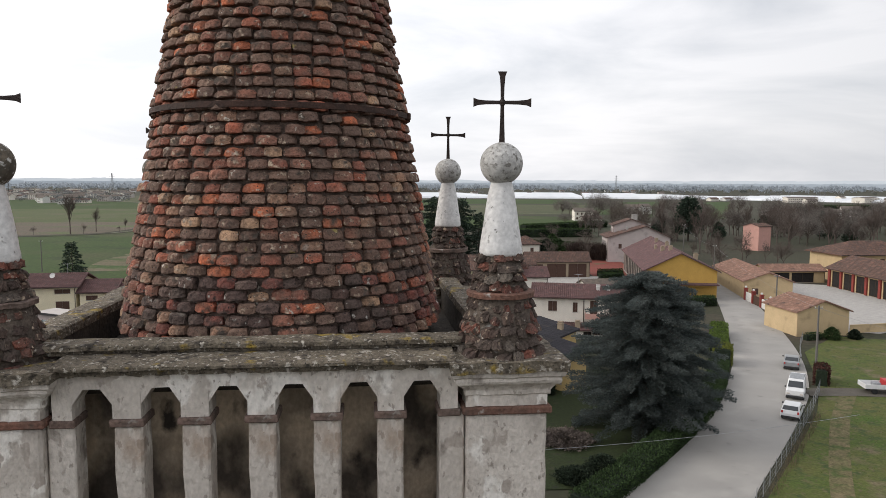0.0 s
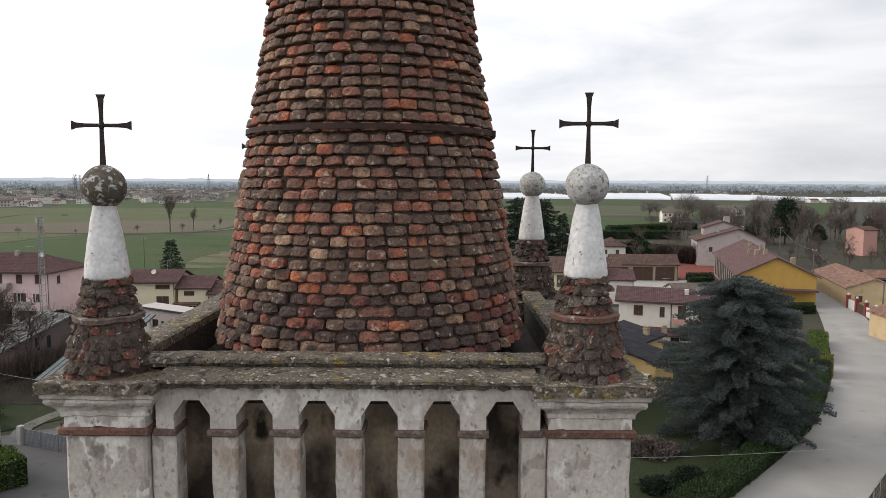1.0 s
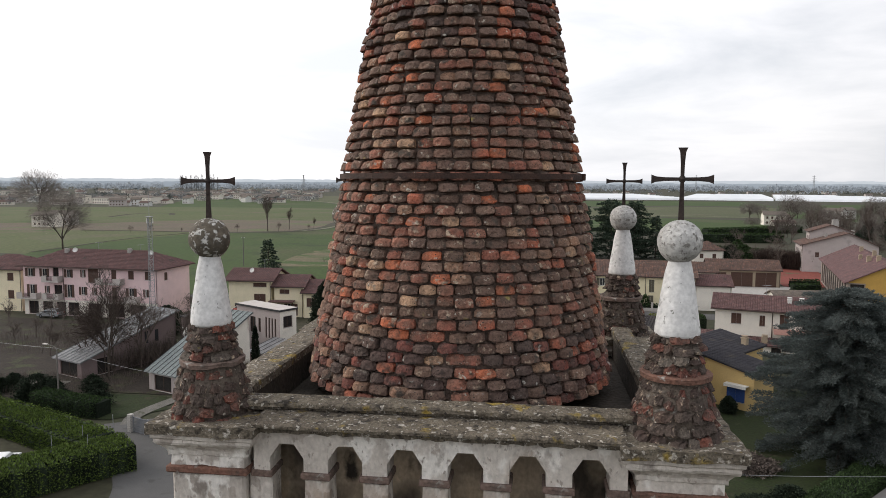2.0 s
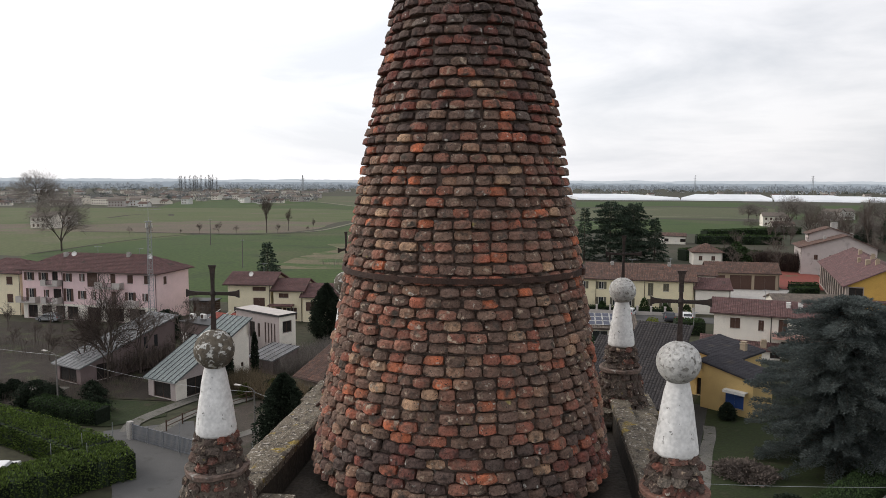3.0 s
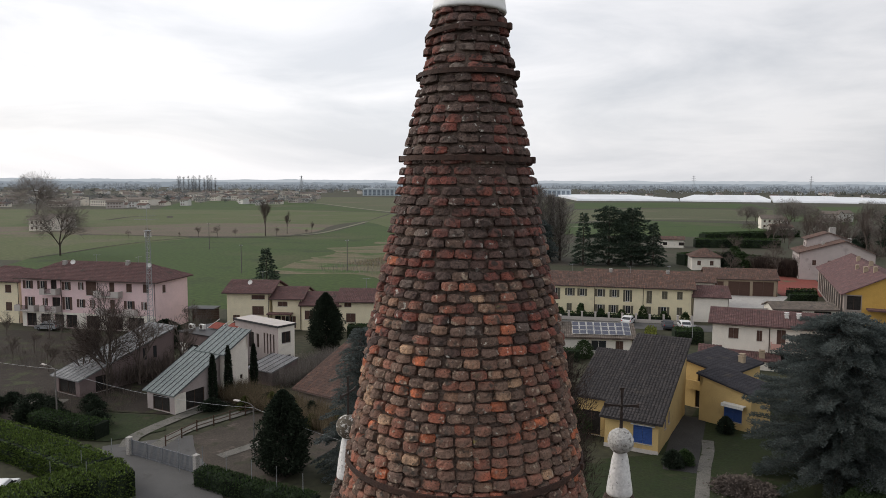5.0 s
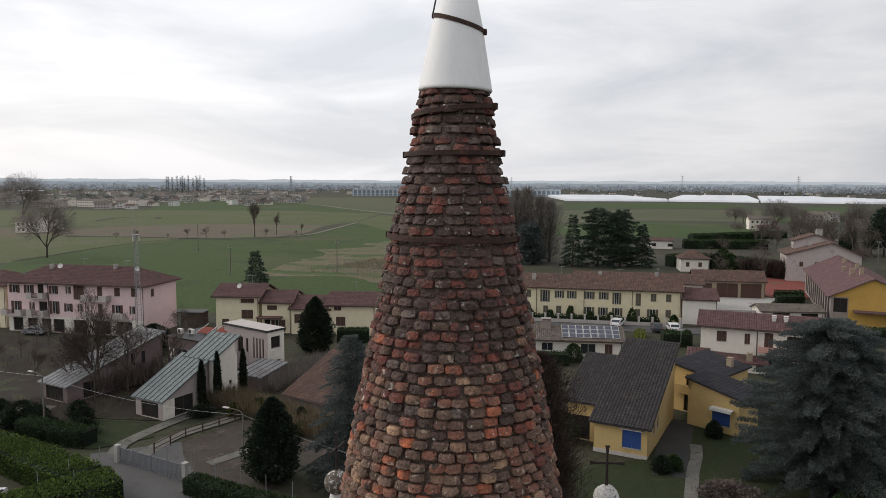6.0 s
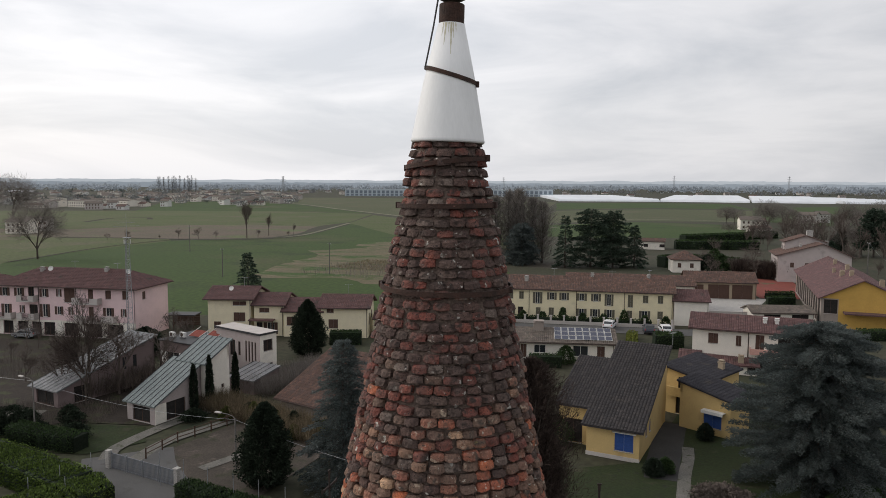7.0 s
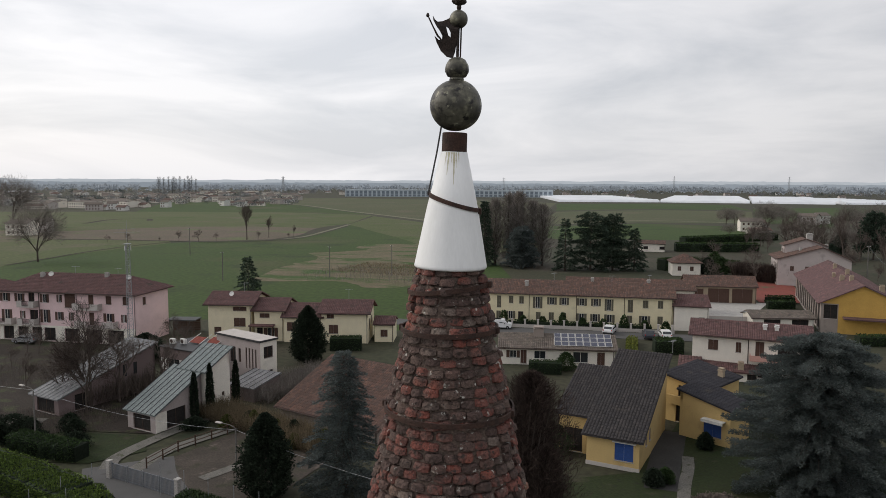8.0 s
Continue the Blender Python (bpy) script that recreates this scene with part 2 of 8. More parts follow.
M_OLIVE = surface("olive_meadow", (0.062, 0.082, 0.022), (0.080, 0.086, 0.034), 0.95, 0.018, 0.4, 0.7, spots=(((0.095, 0.085, 0.048), 0.025, 0.56, 0.68), ((0.045, 0.075, 0.014), 0.04, 0.57, 0.7)), distance=0.1)
M_TRACK = surface("pale_farm_track", (0.175, 0.165, 0.120), (0.125, 0.125, 0.075), 0.95, 0.06, 0.3, 2.0, spots=(((0.10, 0.105, 0.05), 0.08, 0.58, 0.7),))
M_GREYTWIG = surface("grey_brown_twigs", (0.21, 0.19, 0.172), (0.16, 0.143, 0.13), 0.95, 1.0, 0.0, 5, island=0.35, spec=0.08, thin=True)
M_VERGE = surface("rough_verge", (0.056, 0.092, 0.014), (0.096, 0.094, 0.028), 0.95, 0.18, 0.7, 5, spots=(((0.145, 0.115, 0.070), 0.3, 0.56, 0.70), ((0.048, 0.070, 0.020), 0.8, 0.53, 0.66), ((0.105, 0.095, 0.045), 2.2, 0.56, 0.68)), distance=0.08, grain=(0.72, 1.25))
M_WORN = surface("worn_verge_track", (0.155, 0.122, 0.066), (0.100, 0.095, 0.040), 0.95, 0.6, 0.6, 5, spots=(((0.060, 0.080, 0.022), 0.9, 0.48, 0.64),), distance=0.06)
M_SOIL = surface("bare_soil", (0.0323, 0.0240, 0.0184), (0.0229, 0.0176, 0.0128), 0.95, 0.3, 0.7, 5, spots=(((0.0425, 0.0480, 0.0200), 0.4, 0.52, 0.66),), distance=0.06)
M_ASPHALT = surface("worn_asphalt", (0.33, 0.315, 0.295), (0.28, 0.268, 0.25), 0.9, 0.25, 0.3, 12,
                    spots=(((0.20, 0.19, 0.18), 0.5, 0.66, 0.74), ((0.38, 0.36, 0.335), 0.15, 0.55, 0.7)), distance=0.01, grain=(0.93, 1.07))
M_YARD = surface("gravel_yard", (0.0675, 0.0541, 0.0443), (0.0450, 0.0377, 0.0295), 0.95, 0.4, 0.5, 8, spots=(((0.0315, 0.0344, 0.0164), 0.5, 0.54, 0.68), ((0.1080, 0.0861, 0.0738), 0.7, 0.62, 0.72)))
M_DARKDRIVE = surface("dark_garden_drive", (0.045, 0.043, 0.041), (0.032, 0.031, 0.030), 0.9, 0.4, 0.3, 10)
M_DRIVE = surface("grey_driveway", (0.100, 0.097, 0.096), (0.080, 0.078, 0.076), 0.9, 0.4, 0.2, 10, grain=(0.9, 1.1), spots=(((0.07, 0.068, 0.064), 0.7, 0.6, 0.7),))
M_PATH = surface("garden_path", (0.15, 0.14, 0.125), (0.105, 0.10, 0.088), 0.9, 0.8, 0.4, 9, spots=(((0.05, 0.055, 0.03), 1.2, 0.58, 0.68),))
M_GRAVEL = surface("pale_gravel", (0.115, 0.103, 0.088), (0.082, 0.073, 0.06), 0.95, 0.5, 0.5, 8, spots=(((0.08, 0.085, 0.045), 0.6, 0.58, 0.7),))
M_CONCRETE = surface("concrete", (0.42, 0.40, 0.375), (0.33, 0.315, 0.295), 0.9, 1.0, 0.3, 10)
M_POLY = surface("plastic_greenhouse", (0.74, 0.76, 0.78), (0.66, 0.68, 0.71), 0.5, 0.02, 0.0, 0.1, grain=(0.94, 1.05))


def wall_paint(name, c, dirt=0.75):
    return surface(name, c, tuple(v * 0.9 for v in c), 0.9, 0.8, 0.15, 9, spots=((tuple(v * dirt for v in c), 0.5, 0.6, 0.78),), grain=(0.9, 1.08))


M_PINK, M_CREAM, M_YELLOW = wall_paint("pink_render", (0.78, 0.585, 0.585)), wall_paint("cream_render", (0.82, 0.735, 0.53)), wall_paint("yellow_render", (0.55, 0.395, 0.175))
M_OCHRE, M_OFFWHITE, M_MAUVE = wall_paint("ochre_render", (0.54, 0.335, 0.088)), wall_paint("offwhite_render", (0.80, 0.75, 0.665)), wall_paint("mauve_grey_render", (0.215, 0.165, 0.16))
M_PALEOCHRE, M_ROWCREAM, M_SALMON = wall_paint("pale_ochre_render", (0.55, 0.415, 0.245), 0.6), wall_paint("butter_render", (0.78, 0.695, 0.475)), wall_paint("salmon_render", (0.56, 0.32, 0.27))
M_MAUVEPALE = wall_paint("pale_mauve_render", (0.40, 0.345, 0.33))
M_PALEGREY = wall_paint("pale_grey_render", (0.50, 0.46, 0.43))
M_FARMWALL = wall_paint("stained_farm_render", (0.50, 0.44, 0.42), 0.6)
M_CHIMNEY = wall_paint("dull_chimney_render", (0.36, 0.29, 0.21), 0.6)
M_PALEBLUE = wall_paint("bluish_white_cladding", (0.52, 0.58, 0.62))
M_STONEWALL = wall_paint("aged_stone_render", (0.30, 0.255, 0.225), 0.55)


def tiles(name, pal):
    return surface(name, pal[0][1], tuple(v * 0.7 for v in pal[0][1]), 0.9, 1.2, 0.3, 12, palette=pal, spots=(((0.06, 0.05, 0.045), 0.7, 0.6, 0.75),))


T_BROWN = tiles("brown_roof_tile", [(0, (0.138, 0.076, 0.072)), (0.3, (0.120, 0.069, 0.066)), (0.6, (0.155, 0.086, 0.081)), (0.85, (0.109, 0.067, 0.066))])
T_OLD = tiles("old_roof_tile", [(0, (0.143, 0.089, 0.071)), (0.25, (0.112, 0.075, 0.065)), (0.5, (0.170, 0.102, 0.079)), (0.75, (0.097, 0.070, 0.060)), (0.9, (0.198, 0.107, 0.079))])
T_BARN = tiles("pinkish_barn_tile", [(0, (0.149, 0.086, 0.084)), (0.3, (0.126, 0.077, 0.077)), (0.6, (0.176, 0.099, 0.095)), (0.85, (0.113, 0.074, 0.074))])
T_RED = tiles("red_roof_tile", [(0, (0.30, 0.17, 0.125)), (0.3, (0.24, 0.15, 0.115)), (0.6, (0.36, 0.22, 0.165)), (0.85, (0.20, 0.13, 0.10))])
T_TAUPE = tiles("taupe_roof_tile", [(0, (0.175, 0.145, 0.122)), (0.3, (0.145, 0.122, 0.105)), (0.6, (0.20, 0.165, 0.138)), (0.85, (0.125, 0.108, 0.094))])
T_GREY = tiles("dark_grey_roof_tile", [(0, (0.0480, 0.0426, 0.0429)), (0.35, (0.0400, 0.0365, 0.0374)), (0.7, (0.0576, 0.0502, 0.0491)), (0.9, (0.0352, 0.0327, 0.0343))])
T_SLATE = tiles("slate_roof_tile", [(0, (0.0351, 0.0338, 0.0406)), (0.4, (0.0429, 0.0405, 0.0468)), (0.8, (0.0296, 0.0285, 0.0343))])
M_ZINC = surface("grey_green_metal_roof", (0.155, 0.18, 0.178), (0.125, 0.148, 0.148), 0.55, 0.6, 0.1, 5, metal=0.2)
M_ZINC_PALE = surface("pale_metal_roof", (0.215, 0.215, 0.220), (0.135, 0.135, 0.140), 0.55, 0.6, 0.1, 5, metal=0.2)
M_SHUTTER = surface("brown_shutter", (0.10, 0.055, 0.04), (0.075, 0.042, 0.032), 0.7, 3, 0.3, 25)
M_GREENSHUT = surface("grey_green_shutter", (0.135, 0.122, 0.085), (0.105, 0.095, 0.07), 0.7, 3, 0.3, 25)
M_BLUE = surface("blue_shutter", (0.025, 0.07, 0.24), (0.02, 0.055, 0.19), 0.6, 3, 0.2, 25)
M_FRAMEW = surface("white_frame", (0.7, 0.69, 0.66), (0.62, 0.61, 0.58), 0.6, 4, 0.1, 20)
M_WOOD = surface("dark_timber", (0.085, 0.05, 0.034), (0.06, 0.038, 0.028), 0.8, 3, 0.3, 20)
M_GLASS = glass_dark("window_glass", (0.03, 0.034, 0.038))
M_HALLGLASS = glass_dark("hall_glazing", (0.16, 0.20, 0.24), 0.3)
# near-black, set into openings in place of the shade inside
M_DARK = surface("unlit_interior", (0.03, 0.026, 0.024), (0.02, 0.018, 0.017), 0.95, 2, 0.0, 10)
M_SOLAR = glass_dark("solar_cell", (0.030, 0.034, 0.062), 0.2)
M_COURT = surface("red_court", (0.215, 0.056, 0.042), (0.165, 0.050, 0.038), 0.95, 0.2, 0.3, 3, spots=(((0.10, 0.09, 0.05), 0.2, 0.58, 0.68),))
M_BROWNTREE = surface("withered_brown_twigs", (0.062, 0.045, 0.038), (0.042, 0.031, 0.027), 0.95, 0.8, 0.0, 5, island=0.5, spec=0.1)
M_GUTTER = surface("copper_gutter", (0.075, 0.05, 0.042), (0.055, 0.04, 0.035), 0.6, 3, 0.1, 20, metal=0.2)
M_GATE = surface("grey_gate_paint", (0.15, 0.16, 0.175), (0.12, 0.13, 0.145), 0.6, 3, 0.1, 20)
M_STEEL = surface("galvanised_steel", (0.33, 0.34, 0.35), (0.26, 0.27, 0.28), 0.5, 3, 0.1, 20, metal=0.4)
M_POLE = surface("concrete_pole", (0.17, 0.158, 0.145), (0.13, 0.122, 0.112), 0.9, 2, 0.2, 15)
M_BARK = surface("bark", (0.085, 0.068, 0.055), (0.055, 0.045, 0.038), 0.95, 4, 0.6, 25)
M_TWIG = surface("bare_twigs", (0.126, 0.102, 0.0864), (0.0936, 0.0744, 0.0648), 0.95, 4, 0.0, 25, island=0.25)
M_MIDWOOD = surface("leafless_copse", (0.119, 0.098, 0.0868), (0.0868, 0.0784, 0.0672), 0.95, 0.05, 0.0, 1.0, island=0.35, thin=True)
# far trees paler and bluer than near ones: haze put into the colour
M_HORIZON = surface("horizon_woodland_hazed", (0.44, 0.48, 0.525), (0.37, 0.41, 0.45), 0.95, 0.01, 0.0, 0.3, island=0.2, thin=True)
M_FARWOOD = surface("far_woodland_hazed", (0.22, 0.225, 0.225), (0.175, 0.18, 0.185), 0.95, 0.05, 0.0, 1.0, island=0.35, thin=True)
M_FARGREEN = surface("far_evergreens_hazed", (0.085, 0.10, 0.095), (0.07, 0.085, 0.08), 0.95, 0.05, 0.0, 1.0, island=0.35, thin=True)
M_CEDAR = surface("blue_cedar_needles", (0.142, 0.160, 0.154), (0.068, 0.084, 0.081), 0.85, 0.6, 0.0, 5, island=0.35, spec=0.05, thin=True)
M_FIR = surface("fir_needles", (0.055, 0.075, 0.0525), (0.0375, 0.055, 0.04), 0.85, 0.8, 0.0, 5, island=0.45, spec=0.08)
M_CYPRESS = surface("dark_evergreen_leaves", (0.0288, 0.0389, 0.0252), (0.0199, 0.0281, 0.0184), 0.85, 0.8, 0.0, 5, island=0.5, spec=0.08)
M_HEDGE = surface("laurel_hedge_leaves", (0.105, 0.150, 0.034), (0.066, 0.098, 0.026), 0.75, 0.5, 0.0, 5, island=0.5, spec=0.08)
M_HEDGE_DARK = surface("dark_hedge_leaves", (0.0432, 0.0702, 0.027), (0.0324, 0.0513, 0.0216), 0.8, 0.5, 0.0, 5, island=0.5, spec=0.08)
M_HEDGE_YEL = surface("golden_hedge_leaves", (0.15, 0.16, 0.035), (0.10, 0.12, 0.03), 0.8, 0.5, 0.0, 5, island=0.4, spec=0.08)
M_DRY = surface("dry_reeds", (0.200, 0.160, 0.105), (0.130, 0.104, 0.070), 0.95, 1, 0.0, 5, island=0.4, spec=0.08, thin=True)
M_REDLEAF = surface("rust_brown_hedge", (0.07, 0.032, 0.026), (0.045, 0.024, 0.02), 0.9, 1, 0.0, 5, island=0.5, spec=0.08)
M_WEEDS = surface("verge_weeds", (0.062, 0.088, 0.022), (0.100, 0.095, 0.042), 0.95, 0.2, 0.0, 5, island=0.3, spec=0.08, thin=True)


def paint(name, c, rough=0.35, metal=0.0):
    return surface(name, c, tuple(v * 0.92 for v in c), rough, 2, 0.0, 30, metal=metal, spec=0.5, grain=(0.97, 1.03))


M_CARWHITE, M_CARSILVER, M_CARDARK, M_RED = paint("white_car_paint", (0.72, 0.72, 0.72)), paint("silver_car_paint", (0.30, 0.31, 0.32), 0.35, 0.4), paint("dark_car_paint", (0.035, 0.04, 0.055)), paint("red_paint", (0.42, 0.03, 0.03), 0.5)
M_TYRE, M_BLACK = surface("tyre_rubber", (0.025, 0.025, 0.025), (0.02, 0.02, 0.02), 0.85, 5, 0, 30), paint("black_plastic", (0.025, 0.025, 0.027), 0.6)
M_LAMP = paint("lamp_lens", (0.55, 0.5, 0.45), 0.2)
M_REDPOST = surface("red_painted_brick", (0.26, 0.05, 0.04), (0.19, 0.045, 0.038), 0.9, 3, 0.2, 20)


# ------------------------------------------------------------------ builders
def obj(name, verts, faces, material, parent=None, label="", smooth=False, m=None):
    me = bpy.data.meshes.new(name)
    me.from_pydata([tuple(map(float, v)) for v in verts], [], [tuple(map(int, f)) for f in faces])
    if material:
        me.materials.append(material)
    if smooth:
        me.polygons.foreach_set("use_smooth", [True] * len(me.polygons))
    ob = new(name, me)
    if parent:
        ob.parent = parent
    if m is not None:
        ob.matrix_basis = m
    if label:
        tagged(ob, label)
    return ob


def part(name, bm, material, parent=None, label="", smooth=False, m=None):
    me = bpy.data.meshes.new(name)
    bm.normal_update()
    bm.to_mesh(me)
    bm.free()
    if material:
        me.materials.append(material)
    if smooth:
        me.polygons.foreach_set("use_smooth", [True] * len(me.polygons))
    ob = new(name, me)
    if parent:
        ob.parent = parent
    if m is not None:
        ob.matrix_basis = m
    if label:
        tagged(ob, label)
    return ob


def share(ob, name, parent, m):
    """Another object on the same mesh."""
    o = new(name, ob.data)
    o.parent, o.matrix_basis = parent, m
    return o


def thing(name, label, category, m=None, group="", kind=""):
    e = new(name)
    e.empty_display_size = 0.2
    if m is not None:
        e.matrix_basis = m
    return tagged(e, label, category, group, kind)


def box(bm, x0, x1, y0, y1, z0, z1, bevel=0.0):
    vs = [bm.verts.new((x, y, z)) for x, y, z in ((x0, y0, z0), (x1, y0, z0), (x1, y1, z0), (x0, y1, z0), (x0, y0, z1), (x1, y0, z1), (x1, y1, z1), (x0, y1, z1))]
    fs = [bm.faces.new([vs[i] for i in f]) for f in ((3, 2, 1, 0), (4, 5, 6, 7), (0, 1, 5, 4), (1, 2, 6, 5), (2, 3, 7, 6), (3, 0, 4, 7))]
    if bevel:
        es = list({e for f in fs for e in f.edges})
        bmesh.ops.bevel(bm, geom=es, offset=bevel, segments=1, profile=0.5, affect="EDGES")
    return bm


def boxes(*specs, bevel=0.0):
    bm = bmesh.new()
    for s in specs:
        box(bm, *s, bevel=bevel)
    return bm


def lathe(bm, profile, n=24, cx=0.0, cy=0.0, cap=True):
    """profile: (r, z) from below upwards."""
    rings = []
    for r, z in profile:
        rings.append([bm.verts.new((cx + r * math.cos(2 * math.pi * k / n), cy + r * math.sin(2 * math.pi * k / n), z)) for k in range(n)])
    for a, b in zip(rings, rings[1:]):
        for k in range(n):
            bm.faces.new((a[k], a[(k + 1) % n], b[(k + 1) % n], b[k]))
    if cap:
        bm.faces.new(rings[0][::-1])
        bm.faces.new(rings[-1])
    return bm


def tube(bm, p, q, r0, r1=None, n=6):
    r1 = r0 if r1 is None else r1
    p, q = Vector(p), Vector(q)
    d = (q - p)
    if d.length < 1e-6:
        return bm
    m = d.to_track_quat("Z", "Y").to_matrix()
    a = [bm.verts.new(p + m @ Vector((r0 * math.cos(2 * math.pi * k / n), r0 * math.sin(2 * math.pi * k / n), 0))) for k in range(n)]
    b = [bm.verts.new(q + m @ Vector((r1 * math.cos(2 * math.pi * k / n), r1 * math.sin(2 * math.pi * k / n), 0))) for k in range(n)]
    for k in range(n):
        bm.faces.new((a[k], a[(k + 1) % n], b[(k + 1) % n], b[k]))
    bm.faces.new(a[::-1])
    bm.faces.new(b)
    return bm


def roughen(bm, amount, scale, seed=0.0):
    for v in bm.verts:
        v.co += noise.noise_vector(v.co * scale + Vector((seed, 0, 0))) * amount
    return bm


def polytube(pts, radii, n=6, bm=None):
    """One continuous round bar through pts."""
    bm = bm or bmesh.new()
    pts = [Vector(p) for p in pts]
    rings = []
    for i, p in enumerate(pts):
        d = (pts[min(i + 1, len(pts) - 1)] - pts[max(i - 1, 0)]).normalized()
        side = d.cross(Vector((0.31, 0.95, 0.05))).normalized()
        up = side.cross(d)
        rings.append([bm.verts.new(p + (side * math.cos(math.tau * k / n) + up * math.sin(math.tau * k / n)) * radii[i]) for k in range(n)])
    for a, b in zip(rings, rings[1:]):
        for k in range(n):
            bm.faces.new((a[k], b[k], b[(k + 1) % n], a[(k + 1) % n]))
    bm.faces.new(rings[0])
    bm.faces.new(rings[-1][::-1])
    bmesh.ops.recalc_face_normals(bm, faces=bm.faces[:])
    return bm


# ------------------------------------------------------------------ ground, fields, roads
def sheet(name, corners, z, material, label, category, cuts=0, wave=2.0):
    """A flat piece of ground with a slightly uneven border."""
    bm = bmesh.new()
    vs = [bm.verts.new((x, y, z)) for x, y in corners]
    bm.faces.new(vs)
    if cuts:
        bmesh.ops.subdivide_edges(bm, edges=bm.edges[:], cuts=cuts)
        for v in bm.verts:
            v.co += Vector((noise.noise(v.co * 0.05), noise.noise(v.co * 0.05 + Vector((9, 0, 0))), 0)) * wave
    bm.normal_update()
    for f in bm.faces:
        if f.normal.z < 0:
            f.normal_flip()
    ob = part(name, bm, material)
    return tagged(ob, label, category, kind="structure")


def spline(pts, n):
    """Points along a smooth line through pts."""
    p = [Vector((*q, 0)) for q in pts]
    p = [2 * p[0] - p[1]] + p + [2 * p[-1] - p[-2]]
    out = []
    for i in range(1, len(p) - 2):
        for k in range(n):
            t = k / n
            out.append(0.5 * ((2 * p[i]) + (p[i + 1] - p[i - 1]) * t + (2 * p[i - 1] - 5 * p[i] + 4 * p[i + 1] - p[i + 2]) * t * t
                              + (3 * p[i] - p[i - 1] - 3 * p[i + 1] + p[i + 2]) * t ** 3))
    out.append(p[-2])
    return out


def ribbon(name, left, right, z, material, label, category, n=6):
    a, b = spline(left, n), spline(right, n)
    k = min(len(a), len(b))
    verts = [(v.x, v.y, z) for v in a[:k]] + [(v.x, v.y, z) for v in b[:k]]
    faces = [(i, k + i, k + i + 1, i + 1) for i in range(k - 1)]
    ob = obj(name, verts, faces, material)
    return tagged(ob, label, category, kind="structure")


def strip(name, line, width, z, material, label, category, n=6):
    c = spline(line, n)
    left, right = [], []
    for i, p in enumerate(c):
        d = (c[min(i + 1, len(c) - 1)] - c[max(i - 1, 0)]).normalized()
        s = Vector((-d.y, d.x, 0)) * width / 2
        left.append((p.x + s.x, p.y + s.y, z))
        right.append((p.x - s.x, p.y - s.y, z))
    k = len(c)
    return tagged(obj(name, left + right, [(i, k + i, k + i + 1, i + 1) for i in range(k - 1)], material), label, category, kind="structure")


sheet("ground", [(-5000, -5000), (5000, -5000), (5000, 5000), (-5000, 5000)], 0.000, M_GROUND, "flat winter plain of grass and bare soil", "ground")
sheet("field_1", [(-127, 129), (-100, 126), (-60, 121), (-36, 122), (-24, 146), (-15, 150), (-25, 210), (-60, 330), (-112, 470), (-158.9, 441.6), (-151.6, 378.7), (-144.5, 327.3), (-150, 307.4), (-168.3, 292.2), (-185.5, 281.1), (-189.7, 231.8), (-184.2, 189.2), (-166, 150)], 0.015, M_FIELD, "bright green field of young winter wheat", "field", 3)
sheet("field_9", [(-182.3, 185.1), (-184.3, 189.3), (-189.8, 231.9), (-185.5, 281.2), (-193.5, 292.1), (-245, 284.8), (-287, 273.2), (-202.7, 186.2)], 0.018, M_OLIVE, "olive green meadow beyond the bank", "field", 3)
sheet("field_2", [(-287, 273.2), (-245, 284.8), (-193.5, 292.1), (-170, 295.2), (-151.6, 310.6), (-150.1, 337.9), (-164.2, 396.7), (-213.8, 399.7), (-249.8, 383.2), (-282, 336.4), (-336.6, 320.8)], 0.020, M_STUBBLE, "dry pinkish brown stubble strip along a ditch", "field", 3)
sheet("field_3", [(-336.6, 320.8), (-282, 336.4), (-249.8, 383.2), (-213.8, 399.7), (-164.2, 396.7), (-161.9, 447.8), (-186.4, 574.6), (-283.5, 605.1), (-405.4, 578.2), (-553.4, 528.5)], 0.025, M_OLIVE, "olive green meadow with worn stripes", "field", 3)
sheet("field_10", [(-414.9, 575), (-283.5, 605.1), (-192.2, 584.3), (-249.3, 660.4), (-351.1, 796.7), (-481.7, 913.6), (-568.3, 847.7)], 0.028, M_FIELD, "green field below the distant houses", "field", 3)
sheet("field_4", [(-496.4, 941.6), (-360.3, 817.6), (-254.6, 674.5), (-193.4, 596), (-128, 504.4), (-75.1, 417), (-45.1, 455.7), (-56.9, 1017), (-138.8, 1125.2), (-449.1, 1225.2), (-533.7, 1186.9)], 0.030, M_FIELD_PALE, "pale green meadow with worn stripes", "field", 3)
sheet("field_11", [(-180, 554.6), (-122.3, 481.9), (-73.2, 406.7), (-43.3, 437.8), (-22.1, 296.3), (-37.1, 267.7), (-67.8, 284.1), (-98.6, 340.2), (-157.5, 435.4)], 0.029, M_OLIVE, "olive green meadow with worn stripes", "field", 3)
sheet("field_5", [(-91.4, 183.2), (-98.3, 227.1), (-99.4, 262.9), (-92.3, 300.4), (-79.6, 316.6), (-53.9, 263.3), (-41, 192.2), (-50.8, 175.1), (-67.9, 175.1)], 0.035, M_VINE, "tan patch of young orchard ground with dry grass", "field", 7, 14.0)
sheet("field_6", [(-40.4, 444.6), (27.9, 504.7), (93.3, 483.8), (84.2, 399.4), (63.9, 355.9), (20, 358), (-17.8, 347.5), (-36.1, 365.7)], 0.040, M_FIELD, "green field behind the row of houses", "field", 3)
